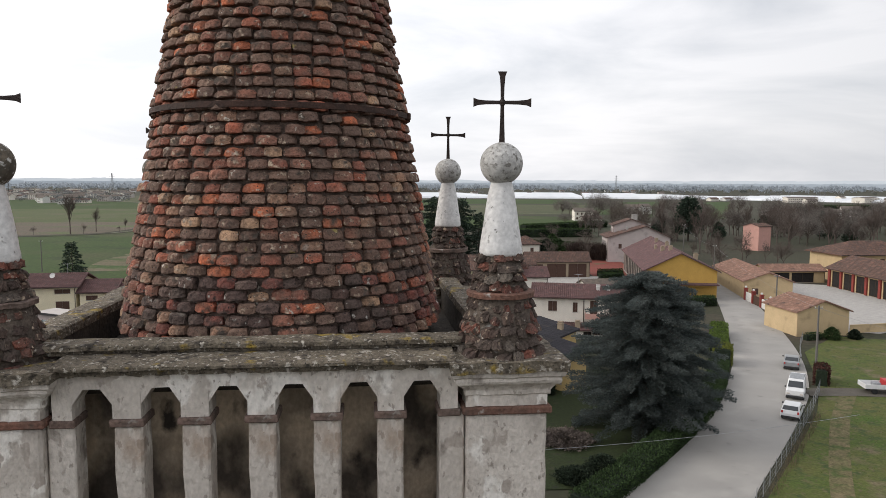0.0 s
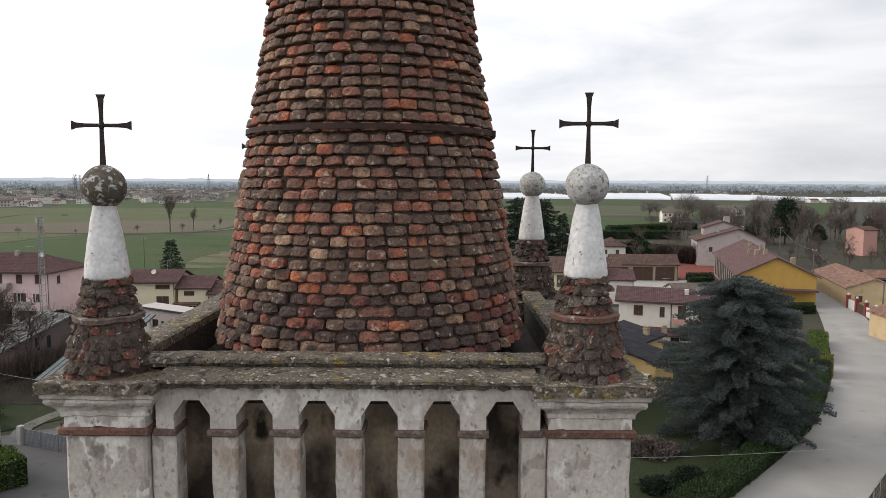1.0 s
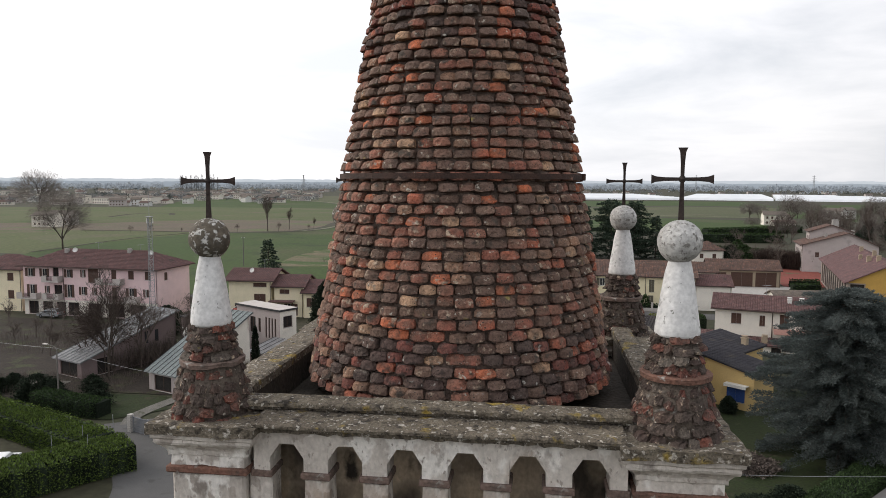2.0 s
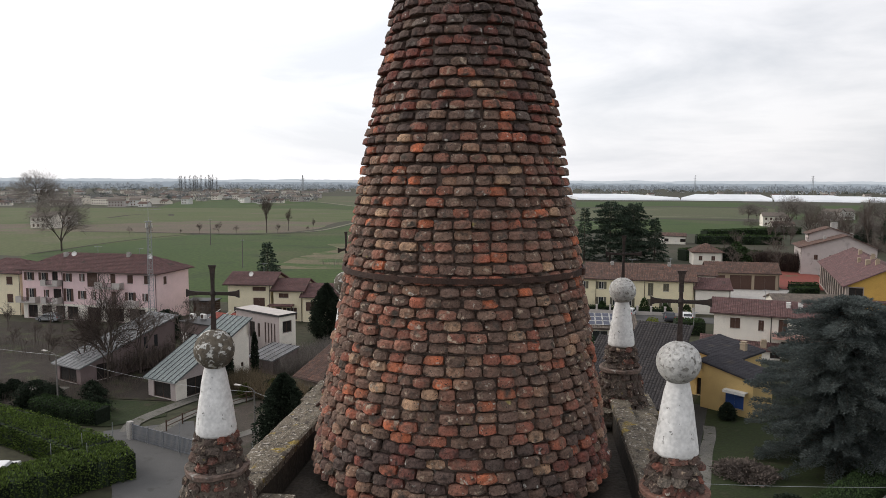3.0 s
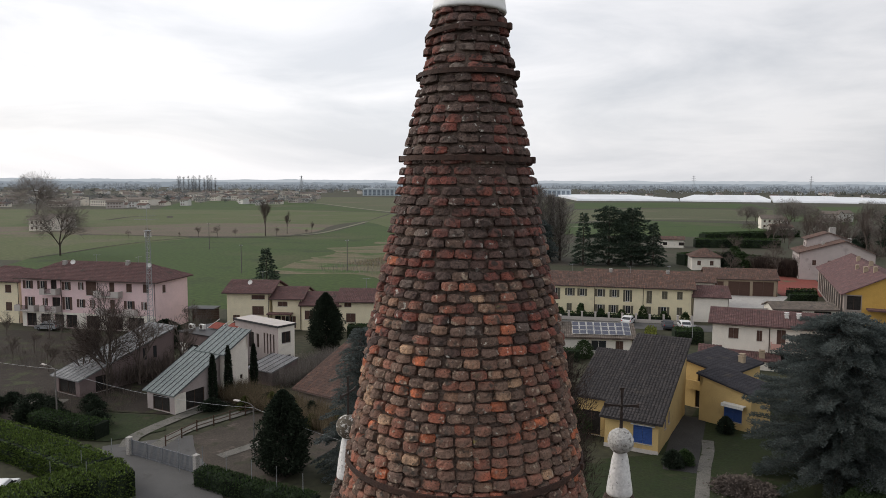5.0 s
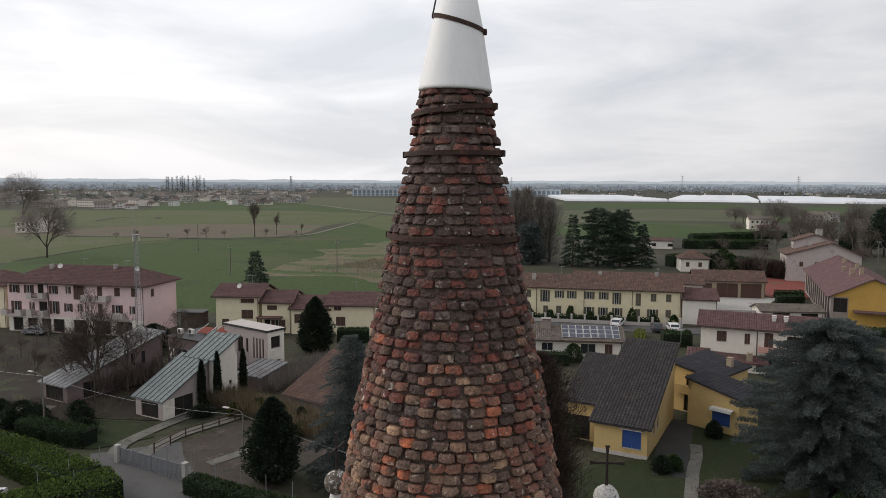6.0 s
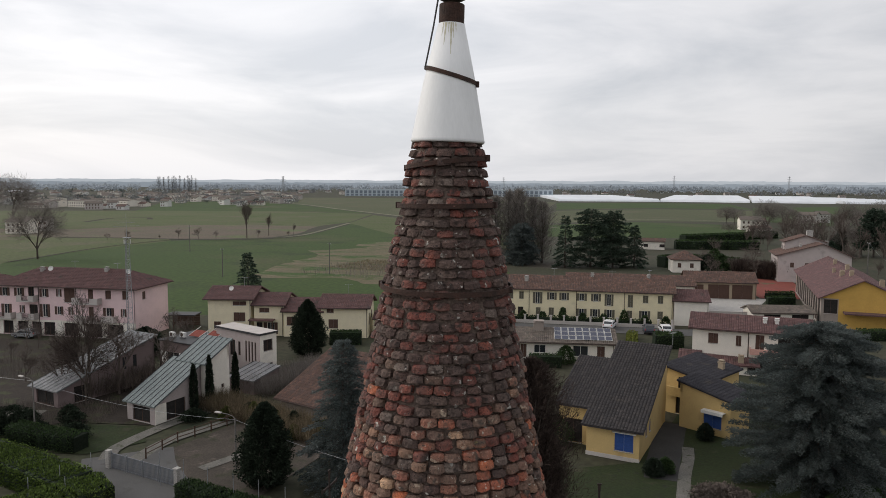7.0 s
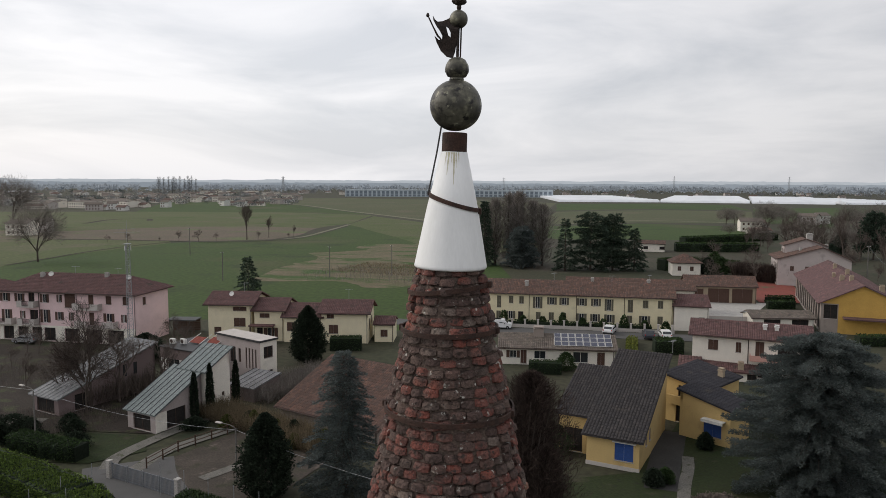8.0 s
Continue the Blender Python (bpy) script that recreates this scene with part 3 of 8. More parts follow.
sheet("field_7", [(-39.1, 701.1), (60.3, 782.6), (152.3, 765.3), (105.4, 527.9), (28.7, 519.9), (-39.1, 470.7)], 0.045, M_FIELD_PALE, "pale green meadow with worn stripes", "field", 3)
sheet("field_12", [(-55.3, 987.4), (86.1, 1041.6), (173.6, 1017.6), (159, 799.5), (63.1, 819.4), (-40.8, 731.4)], 0.043, M_FIELD, "green field before the plastic tunnels", "field", 3)
sheet("field_8", [(170.4, 856.9), (281.9, 936.5), (376.1, 928.7), (189.7, 466.5), (152.5, 483.1), (110.9, 537)], 0.050, M_FIELD, "green field beyond the hamlet", "field", 3)
strip("track_1", [(-496.4, 941.6), (-360.3, 817.6), (-254.6, 674.5), (-193.4, 596), (-130, 512.4), (-78.1, 433.6)], 5.0, 0.100, M_TRACK, "pale farm track across the fields", "track")
strip("track_2", [(-157.5, 435.4), (-148.1, 369.9), (-143.4, 331.7), (-146.4, 312)], 2.4, 0.105, M_TRACK, "pale grassy bank between the fields", "track")
strip("track_3", [(-187.3, 283.9), (-192.1, 261.6), (-191.3, 233.8), (-187.5, 209.5), (-185.5, 190.6)], 1.3, 0.105, M_SOIL, "pale bank along the field", "track")
strip("track_4", [(-17.7, 491), (25.9, 543.2), (73.5, 541.3), (103.9, 520.2)], 4.0, 0.107, M_TRACK, "pale farm track behind the green field", "track")
strip("track_5", [(-40.4, 444.6), (-18.2, 417.3), (1.1, 402.8)], 2.5, 0.107, M_TRACK, "pale farm track behind the row of houses", "track")
strip("ditch_1", [(-247.5, 284.1), (-220.4, 288.1), (-191.7, 289.2), (-166.7, 289.5), (-148.6, 304.4), (-142.5, 324.1), (-146.4, 365.6), (-154, 423.6)], 3.0, 0.095, M_SOIL, "dark ditch between the fields", "ditch")
strip("ditch_2", [(-325.5, 398.8), (-341.3, 447.1), (-323.6, 461.2), (-307.4, 441.1)], 4.0, 0.095, M_SOIL, "dark wheel tracks curving over the meadow", "track")

ribbon("road", [(6.0, 36), (12.6, 48.6), (15.9, 52.3), (23.7, 63.0), (31.4, 76.7), (36.8, 88.0), (41.8, 101.3), (47.9, 119.2), (56.0, 144.3), (60.4, 156.6), (64, 175)],
       [(15.0, 36), (22.4, 48.7), (28.6, 57.6), (35.6, 68.0), (40.2, 75.7), (45.8, 88.2), (51.0, 103.4), (58.0, 127.6), (64.5, 150), (67.9, 163), (71, 180)],
       0.075, M_ASPHALT, "curving pale worn asphalt village street", "road")
sheet("courtyard", [(60.5, 107), (66, 105), (90, 118), (100, 150), (80, 160), (67, 158), (62, 131)], 0.055, M_CONCRETE, "pale concrete farm courtyard", "courtyard")
strip("road_2", [(-40, 131), (-20, 127), (0, 127.5), (16, 128), (34, 133)], 5.5, 0.070, M_DRIVE, "side street in front of the terraced houses", "road")
strip("pavement", [(6.0, 62.5), (6.4, 66), (7.4, 72), (8.4, 78)], 3.0, 0.075, M_DARKDRIVE, "concrete garden path to the yellow house", "path")
strip("pavement_2", [(6.6, 54), (7.2, 57.5), (8.1, 63.8), (8.9, 68), (9.2, 71)], 1.1, 0.080, M_PATH, "concrete garden slab path", "path")
sheet("yard", [(-41, 55.5), (-33.5, 51.5), (-27, 51.5), (-25, 66), (-32, 72), (-38, 66)], 0.060, M_YARD, "gravel parking yard with grass growing through", "yard", 3)
strip("road_3", [(-28.0, 30), (-29.5, 38), (-32.0, 44.5), (-36.2, 49.6), (-40.2, 53.5), (-43.2, 57.5)], 8.0, 0.085, M_DRIVE, "grey driveway behind the hedges", "road")
strip("road_4", [(-80, 62), (-66, 64.5), (-60, 65.5)], 2.2, 0.090, M_PATH, "pale concrete drive", "path")
strip("pavement_3", [(-44.2, 55.6), (-45.2, 58.6), (-44.3, 65.0), (-42.4, 70.6), (-41.0, 74.5)], 1.5, 0.095, M_PATH, "pale footpath by the modern house", "path")
strip("pavement_5", [(-41.6, 56.0), (-41.4, 61.1), (-39.0, 66.7), (-37.4, 70.6)], 1.5, 0.098, M_PATH, "second pale footpath by the modern house", "path")
strip("pavement_4", [(-34.4, 55.6), (-32.6, 59.4), (-31.4, 63.0)], 1.2, 0.100, M_PATH, "pale concrete strip across the yard", "path")
sheet("lawn_1", [(1, 50), (14, 50), (23, 64), (30, 77), (22, 84), (10, 84), (4, 66), (-4, 62)], 0.065, M_LAWN, "mown garden lawn of the yellow house", "lawn", 3)
sheet("lawn_2", [(-60, 54.5), (-46, 56.5), (-43, 60.5), (-45.5, 64), (-55, 63)], 0.070, M_LAWN, "lawn in front of the modern house", "lawn", 3)
sheet("garden_soil", [(-74, 57), (-60, 55.5), (-55, 63.5), (-45.5, 64.5), (-46, 70), (-58, 82), (-70, 80)], 0.068, M_SOIL, "dark garden soil under leafless shrubs", "soil", 3)
sheet("verge", [(21.5, 45), (60, 45), (80, 95), (58, 103), (48.5, 93), (42, 77), (36.8, 67.6), (29.6, 57.3), (23.2, 48.5)], 0.075, M_VERGE, "rough green verge beside the street", "grass", 0)
strip("verge_track", [(44.5, 75.5), (38.4, 66.3), (33.4, 57.6), (29.3, 49.9), (26.5, 44.0)], 1.6, 0.085, M_WORN, "worn brownish track through the verge grass", "track")
sheet("orchard_soil", [(-95, 60), (-66, 67), (-60, 82), (-66, 95), (-100, 96)], 0.080, M_SOIL, "dark bare garden soil in winter", "soil", 3)
sheet("courtyard_2", [(20.8, 144.6), (28.6, 145.6), (37.6, 170.6), (19.6, 168.4)], 0.088, M_CONCRETE, "pale concrete forecourt before the garages", "courtyard", 2)
sheet("red_court", [(36, 171), (45.2, 172.5), (48.5, 188), (52, 204), (43, 210), (38.6, 200)], 0.085, M_COURT, "brick-red earth court behind the garages", "court", 2)
strip("lane", [(39, 74.5), (45, 74.5), (52, 73), (70, 66)], 3.0, 0.115, M_GRAVEL, "gravel lane leaving the street", "track")


# ------------------------------------------------------------------ bell tower
TX, TY, TURN_T = -1.14, 5.20, 6.5
TOWER = pose(TX, TY, 0, 0, 0, TURN_T)
Z0 = EYE                               # heights below are counted from the first eye


def bell_tower():
    t = thing("bell_tower", "old plastered bell tower with an arcaded parapet and lichened stone coping", "tower", TOWER)
    part("shaft", boxes((-1.42, 1.42, -1.42, 1.42, 0, Z0 - 3.2), bevel=0.02), M_PLASTER, t)
    for q in range(4):
        bm = boxes((-1.10, 1.055, -1.10, -1.055, Z0 - 3.2, Z0 - 1.161))
        bmesh.ops.subdivide_edges(bm, edges=bm.edges[:], cuts=12, use_grid_fill=True)
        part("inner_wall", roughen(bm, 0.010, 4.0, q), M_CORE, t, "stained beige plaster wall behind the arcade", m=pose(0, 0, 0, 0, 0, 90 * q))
    part("gallery_ceiling", boxes((-1.24, 1.24, -1.24, 1.24, Z0 - 1.16, Z0 - 1.12)), M_GUTTERSHADE, t, "gutter floor over the arcade, coloured dark for shade")
    part("gallery_floor", boxes((-1.40, 1.40, -1.40, 1.40, Z0 - 3.24, Z0 - 3.19)), M_COPING, t)
    pier = None
    for q in range(4):
        turn = pose(0, 0, 0, 0, 0, 90 * q)
        # arcade: a frieze with six chamfered openings, standing on five slim piers
        y0, y1 = -1.525, -1.345
        step, half, top = 0.345, 0.100, Z0 - 1.072
        bm = bmesh.new()
        outline, xs = [(-1.06, Z0 - 0.995), (-1.06, Z0 - 1.235)], []
        for k in range(6):
            c = (k - 2.5) * step
            outline += [(c - half, Z0 - 1.235), (c - half, top - 0.085), (c - half * 0.45, top), (c + half * 0.45, top), (c + half, top - 0.085), (c + half, Z0 - 1.235)]
        outline += [(1.06, Z0 - 1.235), (1.06, Z0 - 0.995)]
        # quads column by column, so that the frieze is clean
        def slab(xa, xb, za0, zb0, z_top):
            v = [bm.verts.new(p) for p in ((xa, y0, za0), (xb, y0, zb0), (xb, y0, z_top), (xa, y0, z_top), (xa, y1, za0), (xb, y1, zb0), (xb, y1, z_top), (xa, y1, z_top))]
            for f in ((0, 1, 2, 3), (7, 6, 5, 4), (4, 5, 1, 0), (3, 2, 6, 7), (1, 5, 6, 2), (4, 0, 3, 7)):
                bm.faces.new([v[i] for i in f])
        for a, b in zip(outline[1:-2], outline[2:-1]):
            if abs(a[0] - b[0]) > 1e-6:
                slab(a[0], b[0], a[1], b[1], Z0 - 0.995)
        bmesh.ops.remove_doubles(bm, verts=bm.verts[:], dist=1e-4)
        part("frieze", roughen(bm, 0.004, 9.0, q), M_PLASTER, t, m=turn)
        for k in range(5):
            c = (k - 2) * step
            w = step / 2 - half
            if pier is None:
                bm = boxes((-w, w, y0 + 0.012, y1, -3.2, -1.276), bevel=0.012)
                bmesh.ops.subdivide_edges(bm, edges=[e for e in bm.edges if abs(e.verts[0].co.z - e.verts[1].co.z) > 1], cuts=14)
                pier = part("pier", roughen(bm, 0.006, 7.0), M_PLASTER, t, m=turn @ pose(c, 0, Z0))
                impost = part("impost", roughen(boxes((-w - 0.016, w + 0.016, y0 - 0.016, y1, -1.276, -1.2355), bevel=0.006), 0.004, 12), M_TERRA_GREY, t,
                              "weathered terracotta impost", m=turn @ pose(c, 0, Z0))
            else:
                share(pier, "pier", t, turn @ pose(c, 0, Z0))
                share(impost, "impost", t, turn @ pose(c, 0, Z0))
        for s in (-1, 1):
            part("pilaster", roughen(boxes((min(s * 0.962, s * 1.10), max(s * 0.962, s * 1.10), y0 + 0.02, y1, Z0 - 3.2, Z0 - 1.235), bevel=0.008), 0.004, 9), M_PLASTER, t, m=turn)
            part("impost", roughen(boxes((min(s * 0.95, s * 1.08), max(s * 0.95, s * 1.08), y0 - 0.006, y1, Z0 - 1.276, Z0 - 1.2355), bevel=0.006), 0.004, 12), M_TERRA_GREY, t, m=turn)
        # coping: a ragged under-course, a slab, and a raised strip behind it
        bm = boxes((-1.06, 1.06, -1.565, -1.30, Z0 - 0.995, Z0 - 0.962))
        bmesh.ops.subdivide_edges(bm, edges=[e for e in bm.edges if abs(e.verts[0].co.x - e.verts[1].co.x) > 1], cuts=60)
        part("under_course", roughen(bm, 0.016, 17, q), M_COPING, t, "crumbling thin stone course", m=turn)
        bm = bmesh.new()
        prof = [(-1.59, -0.964), (-1.605, -0.958), (-1.605, -0.942), (-1.590, -0.934), (-1.40, -0.920), (-1.30, -0.920), (-1.30, -0.964)]
        n = 56
        rows_ = [[bm.verts.new((-1.04 + 2.08 * i / n, y, Z0 + z)) for y, z in prof] for i in range(n + 1)]
        for a, b in zip(rows_, rows_[1:]):
            for i in range(len(prof)):
                j = (i + 1) % len(prof)
                bm.faces.new((a[i], a[j], b[j], b[i]))
        bm.faces.new(rows_[0][::-1])
        bm.faces.new(rows_[-1])
        part("coping_slab", roughen(roughen(bm, 0.007, 11, 3 + q), 0.005, 29, q), M_COPING, t, m=turn)
        part("gutter_wall", boxes((-1.24, 1.24, -1.30, -1.245, Z0 - 1.16, Z0 - 0.93)), M_GUTTERSHADE, t, "inner face of the parapet, coloured dark for shade", m=turn)
        bm = bmesh.new()
        prof = [(-1.365, -0.928), (-1.365, -0.900), (-1.402, -0.896), (-1.402, -0.874), (-1.385, -0.864), (-1.26, -0.860), (-1.24, -0.870), (-1.24, -0.928)]
        rows_ = [[bm.verts.new((-1.20 + 2.40 * i / n, y, Z0 + z)) for y, z in prof] for i in range(n + 1)]
        for a, b in zip(rows_, rows_[1:]):
            for i in range(len(prof)):
                j = (i + 1) % len(prof)
                bm.faces.new((a[i], a[j], b[j], b[i]))
        bm.faces.new(rows_[0][::-1])
        bm.faces.new(rows_[-1])
        part("coping_strip", roughen(roughen(bm, 0.007, 5, 7 + q), 0.004, 25, q), M_COPING, t, m=turn)
        # corner pier with its stepped cap
        cx, cy = 1.33, -1.33
        bm = boxes((cx - 0.225, cx + 0.225, cy - 0.225, cy + 0.225, Z0 - 3.2, Z0 - 1.262), bevel=0.015)
        bmesh.ops.subdivide_edges(bm, edges=[e for e in bm.edges if abs(e.verts[0].co.z - e.verts[1].co.z) > 1], cuts=16)
        part("corner_pier", roughen(bm, 0.008, 6, q), M_PLASTER, t, m=turn)
        part("terracotta_band", roughen(boxes((cx - 0.25, cx + 0.25, cy - 0.25, cy + 0.25, Z0 - 1.262, Z0 - 1.218), bevel=0.008), 0.005, 14, q), M_TERRA, t, "red terracotta band", m=turn)
        steps_ = [(0.228, -1.218), (0.226, -1.158), (0.238, -1.150), (0.240, -1.124), (0.247, -1.112), (0.262, -1.094), (0.284, -1.078), (0.292, -1.062), (0.290, -1.046), (0.304, -1.036), (0.306, -1.012)]
        bm = lathe(bmesh.new(), [(h * math.sqrt(2), Z0 + z) for h, z in steps_], 4)
        bmesh.ops.rotate(bm, verts=bm.verts[:], matrix=Matrix.Rotation(math.pi / 4, 3, "Z"))
        bmesh.ops.translate(bm, verts=bm.verts[:], vec=(cx, cy, 0))
        bmesh.ops.subdivide_edges(bm, edges=[e for e in bm.edges if abs(e.verts[0].co.z - e.verts[1].co.z) < 1e-4], cuts=16)
        part("cornice", roughen(roughen(bm, 0.008, 7, q), 0.006, 21, q), M_PLASTER, t, "stepped grey plaster cornice", m=turn)
        bm = bmesh.new()
        box(bm, cx - 0.325, cx + 0.325, cy - 0.325, cy + 0.325, Z0 - 1.012, Z0 - 0.985)
        top_f = [f for f in bm.faces if f.normal.z > 0.9 or all(abs(v.co.z - (Z0 - 0.985)) < 1e-5 for v in f.verts)]
        r = bmesh.ops.inset_region(bm, faces=top_f, thickness=0.08, depth=0.0)
        for f in top_f:
            for v in f.verts:
                v.co.z += 0.035
        bmesh.ops.subdivide_edges(bm, edges=bm.edges[:], cuts=6, use_grid_fill=True)
        part("cap_slab", roughen(bm, 0.016, 9, 5 + q), M_COPING, t, "lichen-covered stone cap slab", m=turn)
    # short iron bar sticking out of the back parapet
    part("iron_bar", tube(bmesh.new(), (-1.36, 0.55, Z0 - 0.86), (-0.95, 0.80, Z0 - 0.52), 0.014), M_IRON, t)
    return t


bell_tower()


def wedge(seed, w=0.112, h=0.066, d=0.11, bulge=0.022, lean=0.002, jit=0.004):
    """One worn brick: x across, y outwards (front at y = 0), z up, with a bulging front."""
    rnd = random.Random(seed)
    pts = []
    for i in range(5):
        u = -1 + i * 0.5
        pts.append((u * w / 2, bulge * (1 - u * u) ** 0.8 - (0.005 if abs(u) == 1 else 0)))
    verts, rings = [], []
    for z, inset, back in ((0, 0.003, 0.0), (h * 0.10, 0.0, 0.0), (h * 0.72, 0.001, lean + 0.003), (h, 0.010, lean + 0.007)):
        ring = []
        for x, y in pts:
            f = 1 - 2 * inset / w
            ring.append(len(verts))
            worn = h * 0.10 * abs(2 * x / w) ** 3 if z < h * 0.5 else 0.0      # lower corners worn round
            verts.append((x * f + rnd.uniform(-jit, jit), y - inset - back + rnd.uniform(-jit, jit), z + worn + rnd.uniform(-jit, jit) * 0.7))
        for x in (w / 2 * 0.9, -w / 2 * 0.9):
            ring.append(len(verts))
            verts.append((x, -d, z))
        rings.append(ring)
    faces = []
    for a, b in zip(rings, rings[1:]):
        for k in range(7):
            faces.append((a[k], b[k], b[(k + 1) % 7], a[(k + 1) % 7]))
    faces.append(tuple(rings[0]))
    faces.append(tuple(rings[-1][::-1]))
    faces = [f[::-1] for f in faces]
    return np.array(verts), faces


def joined(name, pieces, material, parent, label="", m=None):
    """Many placed pieces (verts, faces) as one mesh."""
    vs, fs, base = [], [], 0
    for v, f in pieces:
        vs.extend(map(tuple, v))
        fs.extend(tuple(i + base for i in q) for q in f)
        base += len(v)
    return obj(name, vs, fs, material, parent, label, m=m)


def spire_radius(z):
    """z from the first eye."""
    return float(np.interp(z, [-1.5, -1.12, -0.33, 0.47, 1.40, 2.03, 2.65, 3.25, 3.78], [1.215, 1.150, 1.012, 0.880, 0.722, 0.597, 0.481, 0.354, 0.246]))


SPIRE_LEAN = (0.0035, 0.005)           # drift of the axis per metre of height


def spire_axis(z):
    return -0.022 + SPIRE_LEAN[0] * (z + 1), 0.0 + SPIRE_LEAN[1] * (z + 1)


def brick_spire():
    s = thing("brick_spire", "conical spire of weathered red and grey brick courses with iron hoops", "spire", pose(TX, TY, Z0))
    bm = bmesh.new()
    zs = [-1.0, -0.33, 0.47, 1.40, 2.03, 2.65, 3.25, 3.775]
    rings = []
    for z in zs:
        r, (ax, ay) = spire_radius(z) - (0.036 if z < 2.5 else 0.025), spire_axis(z)
        rings.append([bm.verts.new((ax + r * math.cos(math.tau * k / 48), ay + r * math.sin(math.tau * k / 48), z)) for k in range(48)])
    for a, b in zip(rings, rings[1:]):
        for k in range(48):
            bm.faces.new((a[k], a[(k + 1) % 48], b[(k + 1) % 48], b[k]))
    bm.faces.new(rings[-1])
    part("mortar_core", bm, M_SPIREJOINT, s, "dark mortar between the bricks", smooth=True)
    rnd = random.Random(4)
    kinds = [wedge(i, h=0.058 + 0.003 * (i % 3), bulge=0.014 + 0.003 * (i % 4), jit=0.004) for i in range(9)]
    meshes = [None] * len(kinds)
    low, high, count = [], [], 0
    z, stack = -1.20, 0
    while z < 3.75:
        r, (ax, ay) = spire_radius(z), spire_axis(z)
        upper = max(0.0, min(1.0, (z - 1.5) / 1.0))
        loose = max(0.0, min(1.0, (z + 0.2) / 1.3))
        if stack == 0:                    # a few courses stand brick over brick, then the bond shifts
            stack = rnd.choice((1, 1, 1, 1, 2, 2, 3)) if z < 0.5 else rnd.choice((1, 1, 1, 1, 2))
            n = max(10, round(math.tau * r / (0.131 - 0.010 * loose + 0.008 * upper)))
            off = rnd.random()
            sway = [rnd.uniform(-0.13, 0.13) for _ in range(n)]
        stack -= 1
        for k in range(n if z > -1.0 else 0):
            a = math.tau * (k + off + sway[k] + rnd.uniform(-0.05, 0.05)) / n - math.pi / 2
            room = 1 + sway[(k + 1) % n] * 0.5 - sway[k - 1] * 0.5
            w = math.tau * r / n / 0.112 * room * rnd.uniform(0.88, 0.985 - 0.05 * loose)
            dr = rnd.uniform(-0.013, 0.013) * (1 + 0.2 * loose) - (0.012 if rnd.random() < 0.04 else 0) - 0.004 * upper + rnd.uniform(-0.008, 0.004) * upper
            kind = rnd.randrange(len(kinds))
            m = (Matrix.Translation((ax + (r + dr) * math.cos(a), ay + (r + dr) * math.sin(a), z + rnd.uniform(-0.005, 0.005)))
                 @ pose(0, 0, 0, 0, rnd.uniform(-3, 3) * (1 + 0.7 * loose), math.degrees(a) - 90 + rnd.uniform(-6, 6)) @ pose(0, 0, 0, 6 + rnd.uniform(-6, 6), 0, 0)
                 @ Matrix.Diagonal((w, 1, rnd.uniform(0.94, 1.06) - 0.08 * loose, 1)))
            if -0.25 < z < 1.25 and abs((a + math.pi / 2 + math.pi) % math.tau - math.pi) < 0.95 and count < 300:
                if meshes[kind] is None:
                    meshes[kind] = obj("brick", *kinds[kind], M_BRICK, s, m=m)
                else:
                    share(meshes[kind], "brick", s, m)
                count += 1
            else:
                v, f = kinds[kind]
                mm = np.array(m)
                (high if rnd.random() < ((z - 1.0) / 1.2 if z > -0.6 else 0.5) else low).append((v @ mm[:3, :3].T + mm[:3, 3], f))
        z += 0.0715
    tagged(joined("brickwork", low, M_BRICK_I, s), "courses of weathered bricks", kind="stuff")
    tagged(joined("upper_brickwork", high, M_BRICK_HIGH, s), "darker red bricks of the upper and lowest courses", kind="stuff")
    # iron hoops: height, tilt across x
    for z, tilt, hh in ((0.475, 0.0, 0.036), (2.70, -0.012, 0.036), (3.31, 0.01, 0.034), (3.62, 0.12, 0.032)):
        ax, ay = spire_axis(z)
        ring_v, ring_f, n = [], [], 64
        for k in range(n):
            a = math.tau * k / n
            zc = z + tilt * math.cos(a) * spire_radius(z)
            r = spire_radius(zc) + 0.020
            for rr, dz in ((r, -hh / 2), (r + 0.014, -hh / 2), (r + 0.012, hh / 2), (r - 0.002, hh / 2)):
                ring_v.append((ax + rr * math.cos(a), ay + rr * math.sin(a), zc + dz))
        for k in range(n):
            for i in range(4):
                j = (i + 1) % 4
                k2 = (k + 1) % n
                ring_f.append((k * 4 + i, k2 * 4 + i, k2 * 4 + j, k * 4 + j))
        h = obj("iron_hoop", ring_v, [f[::-1] for f in ring_f], M_IRON, s, "rusty iron hoop")
        r = spire_radius(z) + 0.020
        a = math.radians(-8)
        part("bolt", boxes((r - 0.005, r + 0.032, -0.02, 0.02, -0.024, 0.024), bevel=0.004), M_IRON, h, m=pose(ax, ay, z + tilt * r, 0, 0, math.degrees(a)))
        part("bolt", boxes((r - 0.005, r + 0.026, -0.02, 0.02, -0.024, 0.024), bevel=0.004), M_IRON, h, m=pose(ax, ay, z - tilt * r, 0, 0, 188))
    return s


brick_spire()


def ball_mesh(r, cz, seed, rough_amt, n=32, rings=18):
    bm = bmesh.new()
    bmesh.ops.create_uvsphere(bm, u_segments=n, v_segments=rings, radius=r)
    for v in bm.verts:
        v.co += v.co.normalized() * noise.noise(v.co * (3 / r * 0.3) + Vector((seed, 0, 0))) * rough_amt
        v.co.z += cz
    return bm


